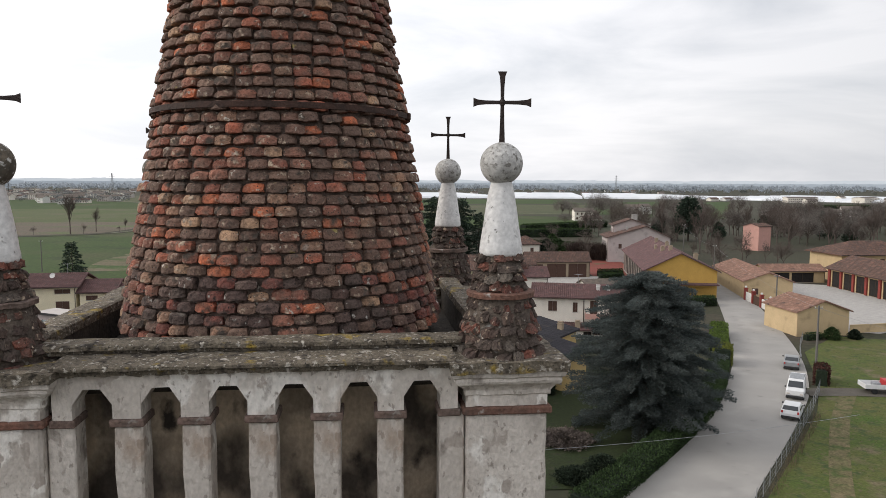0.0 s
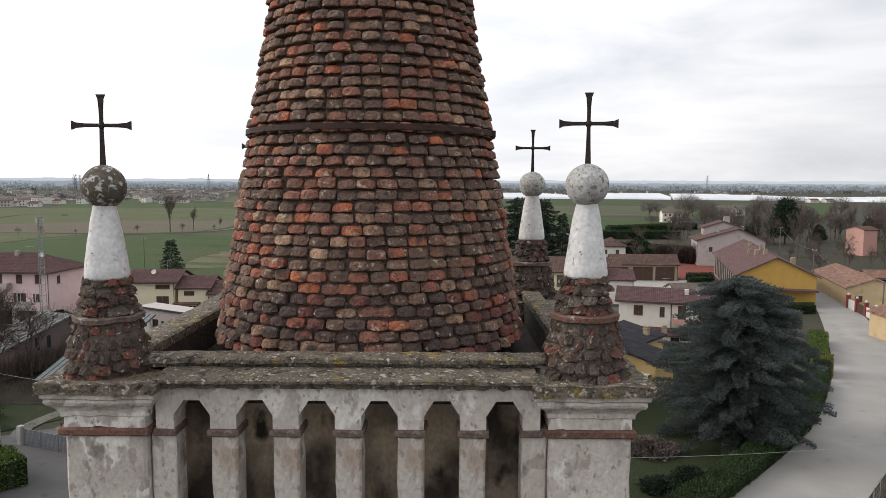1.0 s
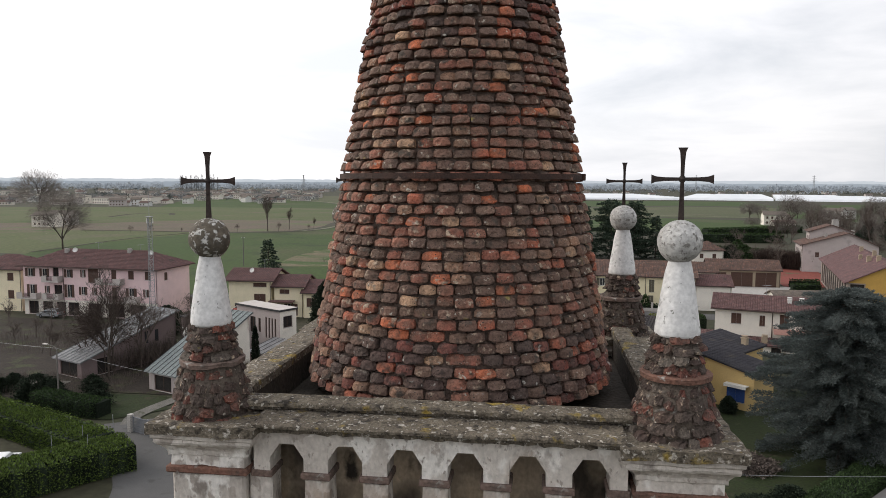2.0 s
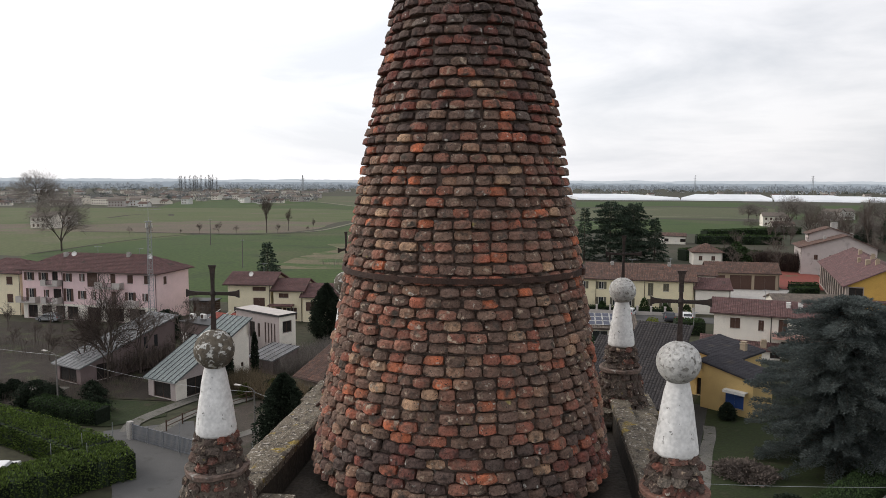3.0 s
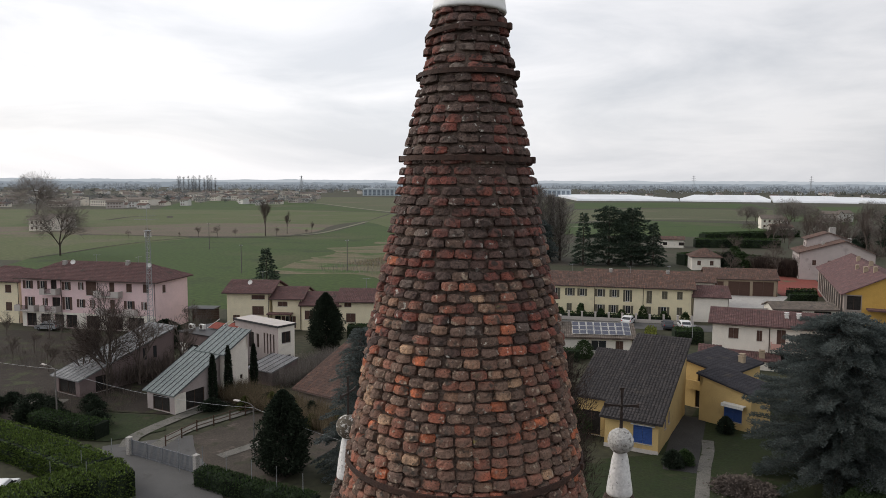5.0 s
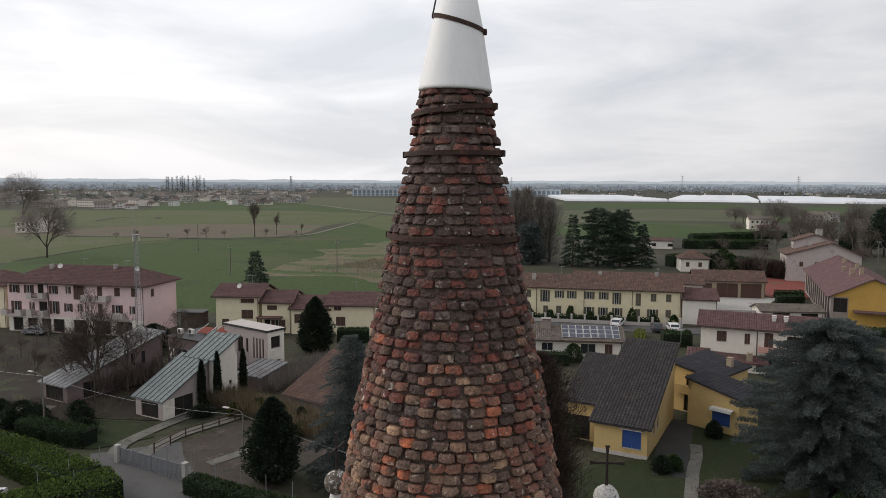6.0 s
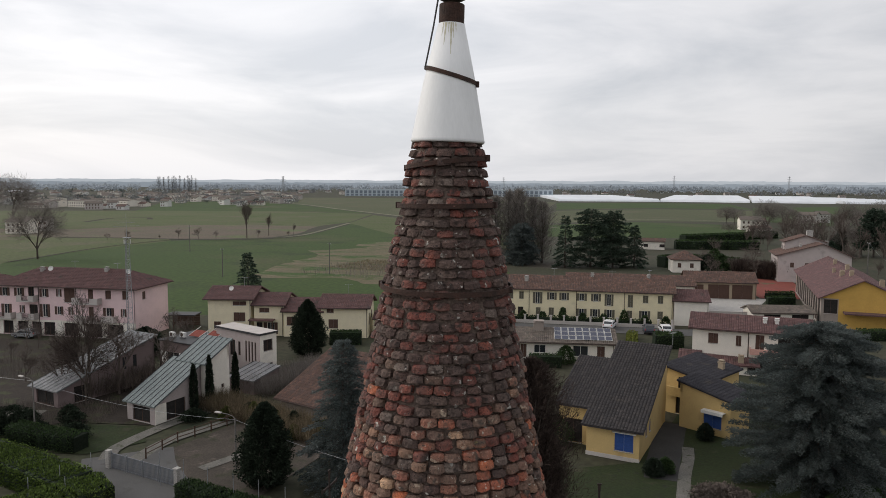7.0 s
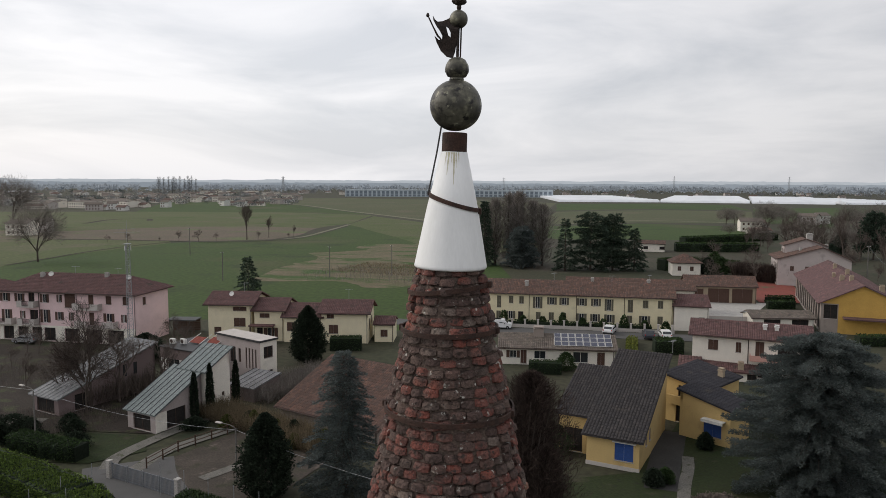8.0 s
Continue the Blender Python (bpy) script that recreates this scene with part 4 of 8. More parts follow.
def cross_mesh(z0, arm_z, z1, half, t=0.012):
    """A cross with flared ends, cut from flat iron bar."""
    bm = bmesh.new()
    w, e = 0.0095, 0.025
    c = arm_z
    right = [(w, c + w), (half * 0.55, c + w * 1.1), (half * 0.85, c + w * 1.6), (half, c + e), (half, c - e), (half * 0.85, c - w * 1.6), (half * 0.55, c - w * 1.1), (w, c - w)]
    down = [(w * 1.25, (c + z0) / 2), (w * 1.7, z0), (-w * 1.7, z0), (-w * 1.25, (c + z0) / 2)]
    left = [(-x, z) for x, z in right][::-1]
    up = [(-w, c + w), (-w * 1.1, (c + z1) / 2), (-w * 1.6, z1 - 0.025), (-e, z1), (e, z1), (w * 1.6, z1 - 0.025), (w * 1.1, (c + z1) / 2)]
    pts = right + down + left + up[1:]
    front = [bm.verts.new((x, -t / 2, z)) for x, z in pts]
    back = [bm.verts.new((x, t / 2, z)) for x, z in pts]
    bm.faces.new(front[::-1])
    bm.faces.new(back)
    for i in range(len(pts)):
        j = (i + 1) % len(pts)
        bm.faces.new((front[i], front[j], back[j], back[i]))
    lathe(bm, [(0.014, c - 0.016), (0.018, c), (0.014, c + 0.016)], 8)
    bmesh.ops.recalc_face_normals(bm, faces=bm.faces[:])
    return bm


def pinnacle(x, y, seed, mossy, dz, turn, ring_terra, cross_turn=0):
    label = "brick pinnacle with white cone, %s stone ball and iron cross" % ("mossy dark" if mossy else "pale weathered")
    p = thing("pinnacle", label, "pinnacle", TOWER @ pose(x, y, Z0 + dz, 0, 0, turn), group="corner pinnacles of the tower")
    rnd = random.Random(seed)
    bm = lathe(bmesh.new(), [(0.232, -0.97), (0.198, -0.78), (0.164, -0.63), (0.140, -0.61), (0.108, -0.38)], 20)
    part("mortar_core", roughen(bm, 0.01, 9, seed), M_MORTAR, p, smooth=True)
    kinds = [wedge(100 + seed * 10 + i, w=0.115, h=0.062, d=0.07, bulge=0.016, lean=0.004, jit=0.011) for i in range(5)]
    made = {}
    for zs, r0, r1, per in (((-0.968, -0.902, -0.836, -0.770, -0.704), 0.250, 0.184, 16), ((-0.600, -0.545, -0.490, -0.437), 0.162, 0.126, 11)):
        for i, z in enumerate(zs):
            r = r0 + (r1 - r0) * i / (len(zs) - 1)
            n = per if i < 2 else per - 1
            off = rnd.random()
            k = 0
            a0 = 0.0
            cuts = [rnd.uniform(0.6, 1.4) for _ in range(n)]
            total = sum(cuts)
            for c in cuts:
                a = math.tau * (a0 + c / 2 + off) / total
                dr = rnd.uniform(-0.014, 0.010)
                a0 += c
                w = math.tau * r * c / total / 0.115 * rnd.uniform(0.84, 0.97)
                kind = rnd.randrange(5)
                m = (Matrix.Translation(((r + dr) * math.cos(a), (r + dr) * math.sin(a), z + rnd.uniform(-0.012, 0.012)))
                     @ pose(0, 0, 0, 0, rnd.uniform(-9, 9), math.degrees(a) - 90) @ pose(0, 0, 0, 11 + rnd.uniform(-4, 4), 0, 0)
                     @ Matrix.Diagonal((w, 1, rnd.uniform(0.80, 1.10) * (1 if per == 16 else 0.88), 1)))
                if kind in made:
                    share(made[kind], "brick", p, m)
                else:
                    made[kind] = obj("brick", *kinds[kind], M_RUBBLE, p, m=m)
    bm = lathe(bmesh.new(), [(0.165, -0.635), (0.192, -0.632), (0.194, -0.606), (0.186, -0.600), (0.150, -0.598)], 32)
    part("string_course", roughen(bm, 0.004 if ring_terra else 0.012, 10, seed), M_TERRA if ring_terra else M_TERRA_GREY, p, "terracotta ring moulding")
    bm = lathe(bmesh.new(), [(0.118, -0.40), (0.122, -0.385), (0.121, -0.36), (0.098, -0.20), (0.076, -0.06), (0.062, 0.0), (0.058, 0.02)], 28)
    bmesh.ops.subdivide_edges(bm, edges=[e for e in bm.edges if abs(e.verts[0].co.z - e.verts[1].co.z) > 0.05], cuts=3)
    part("white_cone", roughen(bm, 0.003, 16, seed), M_WHITE, p, "peeling white limewashed cone", smooth=True)
    part("ball", ball_mesh(0.121, 0.115, seed, 0.006), M_BALL_MOSSY if mossy else M_BALL, p, smooth=True)
    part("cross", cross_mesh(0.225, 0.455, 0.625, 0.162), M_CROSS, p, "dark wrought iron cross", m=pose(0, 0, 0, 0, 0, cross_turn))
    return p


pinnacle(1.325, -1.345, 1, False, 0.0, -5, True)
pinnacle(-1.385, -1.345, 2, True, -0.02, 4, False)
pinnacle(1.345, 1.345, 3, False, 0.0, 2, False)
pinnacle(-1.30, 1.375, 4, True, 0.0, 0, False, 78)


def finial():
    ax, ay = spire_axis(4.2)
    f = thing("spire_finial", "white painted sheet-metal cap with tarnished copper balls and a wind vane", "finial", pose(TX + ax, TY + ay, Z0 + 3.77, 0, 1.6, 0))
    bm = lathe(bmesh.new(), [(0.270, 3.850), (0.277, 3.862), (0.273, 3.88), (0.193, 4.31), (0.098, 4.735)], 40)
    part("cap", bm, M_CAP, f, "white painted cone cap", smooth=True)
    bm = lathe(bmesh.new(), [(0.093, 4.73), (0.094, 4.735), (0.093, 4.875), (0.088, 4.88)], 28)
    part("collar", bm, M_IRON, f, "dark rusty iron collar", smooth=False)
    # sloping strap round the cap
    v, q, n = [], [], 48
    for k in range(n):
        a = math.tau * k / n
        z = 4.355 - 0.055 * math.cos(a)
        r = 0.187 - (z - 4.31) * 0.21 + 0.003
        for rr, dz in ((r + 0.002, -0.016), (r + 0.014, -0.016), (r + 0.010, 0.016), (r - 0.004, 0.016)):
            v.append((rr * math.cos(a), rr * math.sin(a), z + dz))
    for k in range(n):
        for i in range(4):
            q.append((k * 4 + i, k * 4 + (i + 1) % 4, ((k + 1) % n) * 4 + (i + 1) % 4, ((k + 1) % n) * 4 + i))
    obj("strap", v, q, M_IRON, f, "sloping iron strap")
    for a, w, ln in ((-112, 0.010, 0.10), (-100, 0.016, 0.17), (-88, 0.009, 0.08), (-78, 0.018, 0.24), (-70, 0.008, 0.12), (-60, 0.010, 0.07)):
        bm, rows_ = bmesh.new(), []
        for i in range(9):                # a run of rust under the collar, narrowing downwards
            z = 4.73 - ln * i / 8
            r = 0.0985 + (4.735 - z) * 0.2165 + 0.0012
            half = w * (1 - 0.85 * i / 8) * (1 + 0.35 * math.sin(i * 2.1 + a)) / r / 2
            rows_.append([bm.verts.new((r * math.cos(radians(a) + s * half), r * math.sin(radians(a) + s * half), z)) for s in (-1, 1)])
        for p, q in zip(rows_, rows_[1:]):
            bm.faces.new((p[0], p[1], q[1], q[0]))
        part("rust_run", bm, M_STAIN, f, "yellowish rust run")
    part("strap_bolt", boxes((0.192, 0.222, -0.012, 0.012, 4.27, 4.315), bevel=0.003), M_IRON, f)
    part("strap_bolt", boxes((-0.195, -0.170, -0.012, 0.012, 4.40, 4.43), bevel=0.003), M_IRON, f)
    bm = polytube([(-0.100, -0.02, 4.93), (-0.128, -0.03, 4.72), (-0.158, -0.03, 4.55), (-0.183, -0.03, 4.415)], [0.0065] * 4, 8)
    part("lightning_cable", bm, M_BLACK, f)
    part("large_ball", ball_mesh(0.192, 5.085, 5, 0.004, 48, 28), M_COPPER, f, "tarnished dented copper ball", smooth=True)
    part("neck", lathe(bmesh.new(), [(0.04, 5.25), (0.055, 5.275), (0.05, 5.30)], 16), M_COPPER, f)
    bm = lathe(bmesh.new(), [(0.03, 5.285), (0.07, 5.30), (0.088, 5.335), (0.089, 5.355), (0.084, 5.385), (0.06, 5.425), (0.03, 5.44)], 28)
    part("small_ball", bm, M_COPPER, f, "flattened copper ball", smooth=True)
    part("rod", tube(bmesh.new(), (0, 0, 5.43), (0, 0, 5.93), 0.011), M_CROSS, f)
    part("side_rod", tube(bmesh.new(), (0.022, 0.0, 5.43), (0.022, 0, 5.66), 0.006), M_CROSS, f)
    # pierced sheet vane with a curling tail
    outline = [(0.008, 5.642), (0.008, 5.704), (-0.056, 5.740), (-0.075, 5.722), (-0.107, 5.702), (-0.142, 5.693), (-0.162, 5.708), (-0.179, 5.738), (-0.170, 5.697), (-0.147, 5.657), (-0.125, 5.626), (-0.108, 5.593), (-0.112, 5.569), (-0.133, 5.563), (-0.161, 5.589), (-0.148, 5.540), (-0.121, 5.485), (-0.077, 5.444), (-0.033, 5.434), (-0.021, 5.485), (-0.006, 5.563)]
    hole = [(-0.083, 5.661), (-0.065, 5.649), (-0.050, 5.618), (-0.051, 5.585), (-0.069, 5.602)]
    bm = bmesh.new()
    o0 = [bm.verts.new((x, -0.004, z)) for x, z in outline]
    h0 = [bm.verts.new((x, -0.004, z)) for x, z in hole]
    es = [bm.edges.new((o[i], o[(i + 1) % len(o)])) for o in (o0, h0) for i in range(len(o))]
    bmesh.ops.triangle_fill(bm, use_beauty=True, edges=es)
    for v in bm.verts:
        v.co.y += 0.35 * v.co.x * abs(v.co.x) / 0.16 + 0.02 * math.sin(v.co.z * 22)
    bmesh.ops.solidify(bm, geom=bm.faces[:], thickness=0.008)
    part("vane", bm, M_CROSS, f, "dark pierced sheet-iron vane")
    pts = [(-0.119, 5.567), (-0.156, 5.606), (-0.191, 5.671), (-0.214, 5.716), (-0.234, 5.755)]
    bm = polytube([(x, 0, z) for x, z in pts], [0.006, 0.008, 0.006, 0.006, 0.005], 8)
    tip = pts[-1]
    lathe(bm, [(0.004, tip[1] - 0.014), (0.014, tip[1] - 0.004), (0.010, tip[1] + 0.012), (0.003, tip[1] + 0.018)], 8, tip[0], 0)
    part("tail", bm, M_CROSS, f)
    part("top_ball", ball_mesh(0.068, 5.722, 8, 0.002, 24, 14), M_COPPER, f, smooth=True)
    bm = lathe(bmesh.new(), [(0.012, 5.785), (0.018, 5.81), (0.014, 5.825), (0.036, 5.832), (0.048, 5.85), (0.040, 5.88), (0.022, 5.90), (0.008, 5.905)], 18)
    for v in bm.verts:                   # ruffled like a rosette
        a = math.atan2(v.co.y, v.co.x)
        if v.co.z > 5.828:
            k = 1 + 0.22 * math.sin(6 * a)
            v.co.x, v.co.y = v.co.x * k, v.co.y * k
    part("knob", bm, M_CROSS, f)
    for c in f.children:                 # heights above count from 3.85 at the cap's foot
        c.matrix_local = Matrix.Diagonal((1, 1, 0.98, 1)) @ pose(0, 0, -3.85) @ c.matrix_local
    return f


finial()


# ------------------------------------------------------------------ houses
def coppi(slopes, tw=0.30, tl=0.42, seed=1):
    """Curved roof tiles over slopes: (origin at the eave's corner, along, up the slope) as vectors; returns verts, faces."""
    rnd = np.random.RandomState(seed)
    V, Fc, base = [], [], 0
    for o, u, v in slopes:
        o, u, v = (np.array(q, float) for q in (o, u, v))
        lu, lv = np.linalg.norm(u), np.linalg.norm(v)
        eu, ev = u / lu, v / lv
        nz = np.cross(eu, ev)
        if nz[2] < 0:
            nz = -nz
        nu, nv = max(1, int(lu / tw)), max(1, int(lv / tl))
        du, dv = lu / nu, lv / nv
        ii, jj = np.meshgrid(np.arange(nu), np.arange(nv), indexing="ij")
        ii, jj = ii.ravel(), jj.ravel()
        n = len(ii)
        jit = rnd.uniform(-0.02, 0.02, (n, 2))
        cols = []
        for along, lift in ((0.0, 0.055), (1.12, 0.02)):
            for s, h in ((-0.46, 0.0), (-0.2, 0.05), (0.2, 0.05), (0.46, 0.0)):
                a = (ii + 0.5 + s) * du + jit[:, 0] * 0.6
                b = np.minimum((jj + along) * dv + jit[:, 1], lv)
                cols.append(o + a[:, None] * eu + b[:, None] * ev + (h + lift + rnd.uniform(0, 0.012, n))[:, None] * nz)
        P = np.stack(cols, 1).reshape(-1, 3)
        V.append(P)
        q = np.array([(0, 1, 5, 4), (1, 2, 6, 5), (2, 3, 7, 6), (3, 2, 1, 0)])
        F_ = (np.arange(n) * 8)[:, None, None] + q[None] + base
        Fc.append(F_.reshape(-1, 4))
        base += len(P)
    return np.concatenate(V), np.concatenate(Fc)


SHARED = {}


def window(parent, m, w, h, kind, shutter):
    """A window or door in its opening: x across from the opening's left, z up, y into the wall."""
    if kind == "far":
        key = (w, h)
        if key in SHARED:
            return share(SHARED[key], "window", parent, m)
        SHARED[key] = part("window", boxes((0, w, 0.06, 0.12, 0, h)), shutter, parent, m=m)
        return SHARED[key]
    key = (round(w, 2), round(h, 2), kind, shutter.name if shutter else "")
    if key not in SHARED:
        fr = 0.06
        a = part("window", boxes((0, w, 0.12, 0.18, 0, fr), (0, w, 0.12, 0.18, h - fr, h), (0, fr, 0.12, 0.18, fr, h - fr), (w - fr, w, 0.12, 0.18, fr, h - fr),
                                 (w / 2 - 0.03, w / 2 + 0.03, 0.12, 0.18, fr, h - fr)), M_FRAMEW if kind != "dark" else M_WOOD, parent, m=m)
        # a "dark" opening gets a near-black sheet for its shaded inside
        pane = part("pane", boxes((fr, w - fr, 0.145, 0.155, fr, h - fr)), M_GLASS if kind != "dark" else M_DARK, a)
        sill = part("sill", boxes((-0.06, w + 0.06, -0.06, 0.14, -0.06, -0.004)), M_CONCRETE, a)
        kids = [(pane, "pane"), (sill, "sill")]
        if kind == "open":
            bm = bmesh.new()
            slat_panel(bm, -w / 2, -0.02, h)
            s1 = part("shutter", bm, shutter, a)
            bm = bmesh.new()
            slat_panel(bm, w + 0.02, w + w / 2, h)
            s2 = part("shutter", bm, shutter, a)
            kids += [(s1, "shutter"), (s2, "shutter")]
        elif kind == "shut":
            bm = bmesh.new()
            slat_panel(bm, 0.01, w / 2 - 0.01, h, 0.03)
            s1 = part("shutter", bm, shutter, a)
            bm = bmesh.new()
            slat_panel(bm, w / 2 + 0.01, w - 0.01, h, 0.03)
            s2 = part("shutter", bm, shutter, a)
            kids += [(s1, "shutter"), (s2, "shutter")]
        SHARED[key] = (a, kids)
        return a
    a, kids = SHARED[key]
    o = share(a, "window", parent, m)
    for k, nm in kids:
        share(k, nm, o, Matrix.Identity(4))
    return o


def slat_panel(bm, x0, x1, h, y=-0.05):
    """A louvred leaf in one piece: a zigzag section drawn out across its width."""
    n = max(3, int(h / 0.16))
    sec = [(y + 0.04, 0.0)]
    for i in range(n):
        sec += [(y, h * (i + 0.08) / n), (y + 0.022, h * (i + 0.92) / n)]
    sec += [(y + 0.04, h)]
    a = [bm.verts.new((x0, py, pz)) for py, pz in sec]
    b = [bm.verts.new((x1, py, pz)) for py, pz in sec]
    bm.faces.new(a[::-1])
    bm.faces.new(b)
    for i in range(len(sec)):
        j = (i + 1) % len(sec)
        bm.faces.new((a[i], a[j], b[j], b[i]))
    bmesh.ops.recalc_face_normals(bm, faces=bm.faces[:])


def wall_mesh(bm, m, length, height, holes, t=0.30):
    """A wall of boxes round its openings; x along, y into the house, z up."""
    xs = sorted({0.0, length, *(v for h in holes for v in (h[0], h[0] + h[2]))})
    zs = sorted({0.0, height, *(v for h in holes for v in (h[1], h[1] + h[3]))})
    grid = bmesh.new()
    for xa, xb in zip(xs, xs[1:]):
        for z0, z1 in zip(zs, zs[1:]):
            c = ((xa + xb) / 2, (z0 + z1) / 2)
            if not any(h[0] < c[0] < h[0] + h[2] and h[1] < c[1] < h[1] + h[3] for h in holes):
                box(grid, xa, xb, 0, t, z0, z1)
    bmesh.ops.remove_doubles(grid, verts=grid.verts[:], dist=1e-5)
    bmesh.ops.transform(grid, matrix=m, verts=grid.verts[:])
    tmp = bpy.data.meshes.new("tmp")
    grid.to_mesh(tmp)
    grid.free()
    bm.from_mesh(tmp)
    bpy.data.meshes.remove(tmp)


def house(name, label, at, turn, L, W, h, rise, roof="gable", over=0.5, wall=None, tile=None, holes=None, shutter=None, ridge=0.5, chimneys=(),
          category="house", eave_front=None, gutter=True, tw=0.30, group="", stack=None):
    """A house with its front-left corner at `at`: x along the front, y to the back. holes: side -> (x, z, w, h, kind)."""
    m = pose(at[0], at[1], 0, 0, 0, turn)
    e = thing(name, label, category, m, group)
    holes = holes or {}
    sides = {"f": (pose(0, 0, 0), L), "r": (pose(L, 0, 0, 0, 0, 90), W), "b": (pose(L, W, 0, 0, 0, 180), L), "l": (pose(0, W, 0, 0, 0, -90), W)}
    for s, (sm, ln) in sides.items():
        hs = [q for q in holes.get(s, ())]
        bm = bmesh.new()
        pad = 0.30 if s in "rl" else 0.0
        inner = sm @ pose(pad, 0, 0)
        high = [q for q in hs if q[1] + q[3] > h]
        hs = [q for q in hs if q[1] + q[3] <= h]
        wall_mesh(bm, inner, ln - 2 * pad, h, [(q[0] - pad, *q[1:]) for q in hs])
        if roof in ("gable", "shed") and s in "rl":
            top = ridge * W if s == "r" else (1 - ridge) * W
            if roof == "shed":
                tri = [(0, h), (W, h), (W, h + rise)] if s == "r" else [(0, h), (W, h), (0, h + rise)]
            else:
                tri = [(0, h), (W, h), (top, h + rise)]
            fa = [bm.verts.new(sm @ Vector((x, 0, z))) for x, z in tri]
            fb = [bm.verts.new(sm @ Vector((x, 0.3, z))) for x, z in tri]
            bm.faces.new(fa)
            bm.faces.new(fb[::-1])
            for i in range(3):
                j = (i + 1) % 3
                bm.faces.new((fa[j], fa[i], fb[i], fb[j]))
        if roof == "shed" and s == "b":
            tmp = bmesh.new()
            box(tmp, 0, L, 0, 0.3, h, h + rise)
            bmesh.ops.transform(tmp, matrix=sm, verts=tmp.verts[:])
            me = bpy.data.meshes.new("tmp")
            tmp.to_mesh(me)
            tmp.free()
            bm.from_mesh(me)
            bpy.data.meshes.remove(me)
        w_ob = part("wall", bm, wall, e)
        for q in high:
            part("slit_window", boxes((q[0], q[0] + q[2], -0.02, 0.1, q[1], q[1] + q[3])), M_GLASS, e, m=sm)
        for q in hs:
            window(e, sm @ pose(q[0], 0, q[1]), q[2], q[3], q[4], shutter)
    # floor in the same near-black, so that the inside reads as shaded
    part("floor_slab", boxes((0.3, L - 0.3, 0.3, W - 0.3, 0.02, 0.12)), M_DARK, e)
    # roof slopes: eave corner, along, up
    o = over
    slopes, bm = [], bmesh.new()
    if roof == "gable":
        yr = ridge * W
        kf, kb = rise / yr, rise / (W - yr)
        slopes = [((-o, -o, h - kf * o), (L + 2 * o, 0, 0), (0, yr + o, kf * (yr + o))),
                  ((L + o, W + o, h - kb * o), (-L - 2 * o, 0, 0), (0, -(W - yr + o), kb * (W - yr + o)))]
    elif roof == "shed":
        k = rise / W
        slopes = [((-o, -o, h - k * o), (L + 2 * o, 0, 0), (0, W + 2 * o, k * (W + 2 * o)))]
    polys = []
    if roof == "hip":
        k = rise / (W / 2)
        r0, r1 = W / 2, L - W / 2
        A = [(-o, -o, h - k * o), (L + o, -o, h - k * o), (L + o, W + o, h - k * o), (-o, W + o, h - k * o)]
        B = [(r0, W / 2, h + rise), (r1, W / 2, h + rise)]
        polys = [[A[0], A[1], B[1], B[0]], [A[1], A[2], B[1]], [A[2], A[3], B[0], B[1]], [A[3], A[0], B[0]]]
    else:
        for so, su, sv in slopes:
            so, su, sv = Vector(so), Vector(su), Vector(sv)
            polys.append([so, so + su, so + su + sv, so + sv])
    for p in polys:
        top = [bm.verts.new(Vector(v) + Vector((0, 0, 0.14))) for v in p]
        low = [bm.verts.new(Vector(v)) for v in p]
        bm.faces.new(top)
        bm.faces.new(low[::-1])
        for i in range(len(p)):
            j = (i + 1) % len(p)
            bm.faces.new((low[i], low[j], top[j], top[i]))
    r_ob = part("roof", bm, tile, e)
    if slopes and tw:
        lift = Vector((0, 0, 0.13))
        v, f = coppi([(Vector(so) + lift, su, sv) for so, su, sv in slopes], tw)
        tagged(obj("roof_tiles", v, f, tile, r_ob), "rows of roof tiles", kind="stuff")
    elif roof == "hip" and tw:
        V, Fq, b0 = [], [], 0
        for i, p in enumerate(polys):
            p = [Vector(q) + Vector((0, 0, 0.13)) for q in p]
            u = p[1] - p[0]
            mid_low, mid_top = (p[0] + p[1]) / 2, sum(p[2:], Vector()) / len(p[2:])
            up = mid_top - mid_low
            v, f = coppi([(p[0], u, up)], tw, seed=i)
            # keep the tiles that lie on the slope's own outline
            c = v.reshape(-1, 8, 3).mean(1)
            lu, lup = u.length, up.length
            a = ((c - np.array(p[0])) @ np.array(u.normalized()))
            bb = ((c - np.array(p[0])) @ np.array(up.normalized())) / lup
            top_w = (p[2] - p[3]).length if len(p) == 4 else 0.0
            cut = (lu - top_w) / 2 * bb
            keep = np.where((a > cut) & (a < lu - cut))[0]
            V.append(v.reshape(-1, 8, 3)[keep].reshape(-1, 3))
            q = np.array([(0, 1, 5, 4), (1, 2, 6, 5), (2, 3, 7, 6), (3, 2, 1, 0)])
            Fq.append(((np.arange(len(keep)) * 8)[:, None, None] + q[None] + b0).reshape(-1, 4))
            b0 += len(keep) * 8
        tagged(obj("roof_tiles", np.concatenate(V), np.concatenate(Fq), tile, r_ob), "rows of roof tiles", kind="stuff")
    if gutter and roof != "shed":
        k = rise / (ridge * W)
        part("gutter", tube(bmesh.new(), (-o, -o - 0.05, h - k * o + 0.06), (L + o, -o - 0.05, h - k * o + 0.06), 0.07), M_GUTTER, e)
        part("downpipe", tube(bmesh.new(), (L - 0.15, -0.06, 0.05), (L - 0.15, -0.06, h - 0.1), 0.045), M_GUTTER, e)
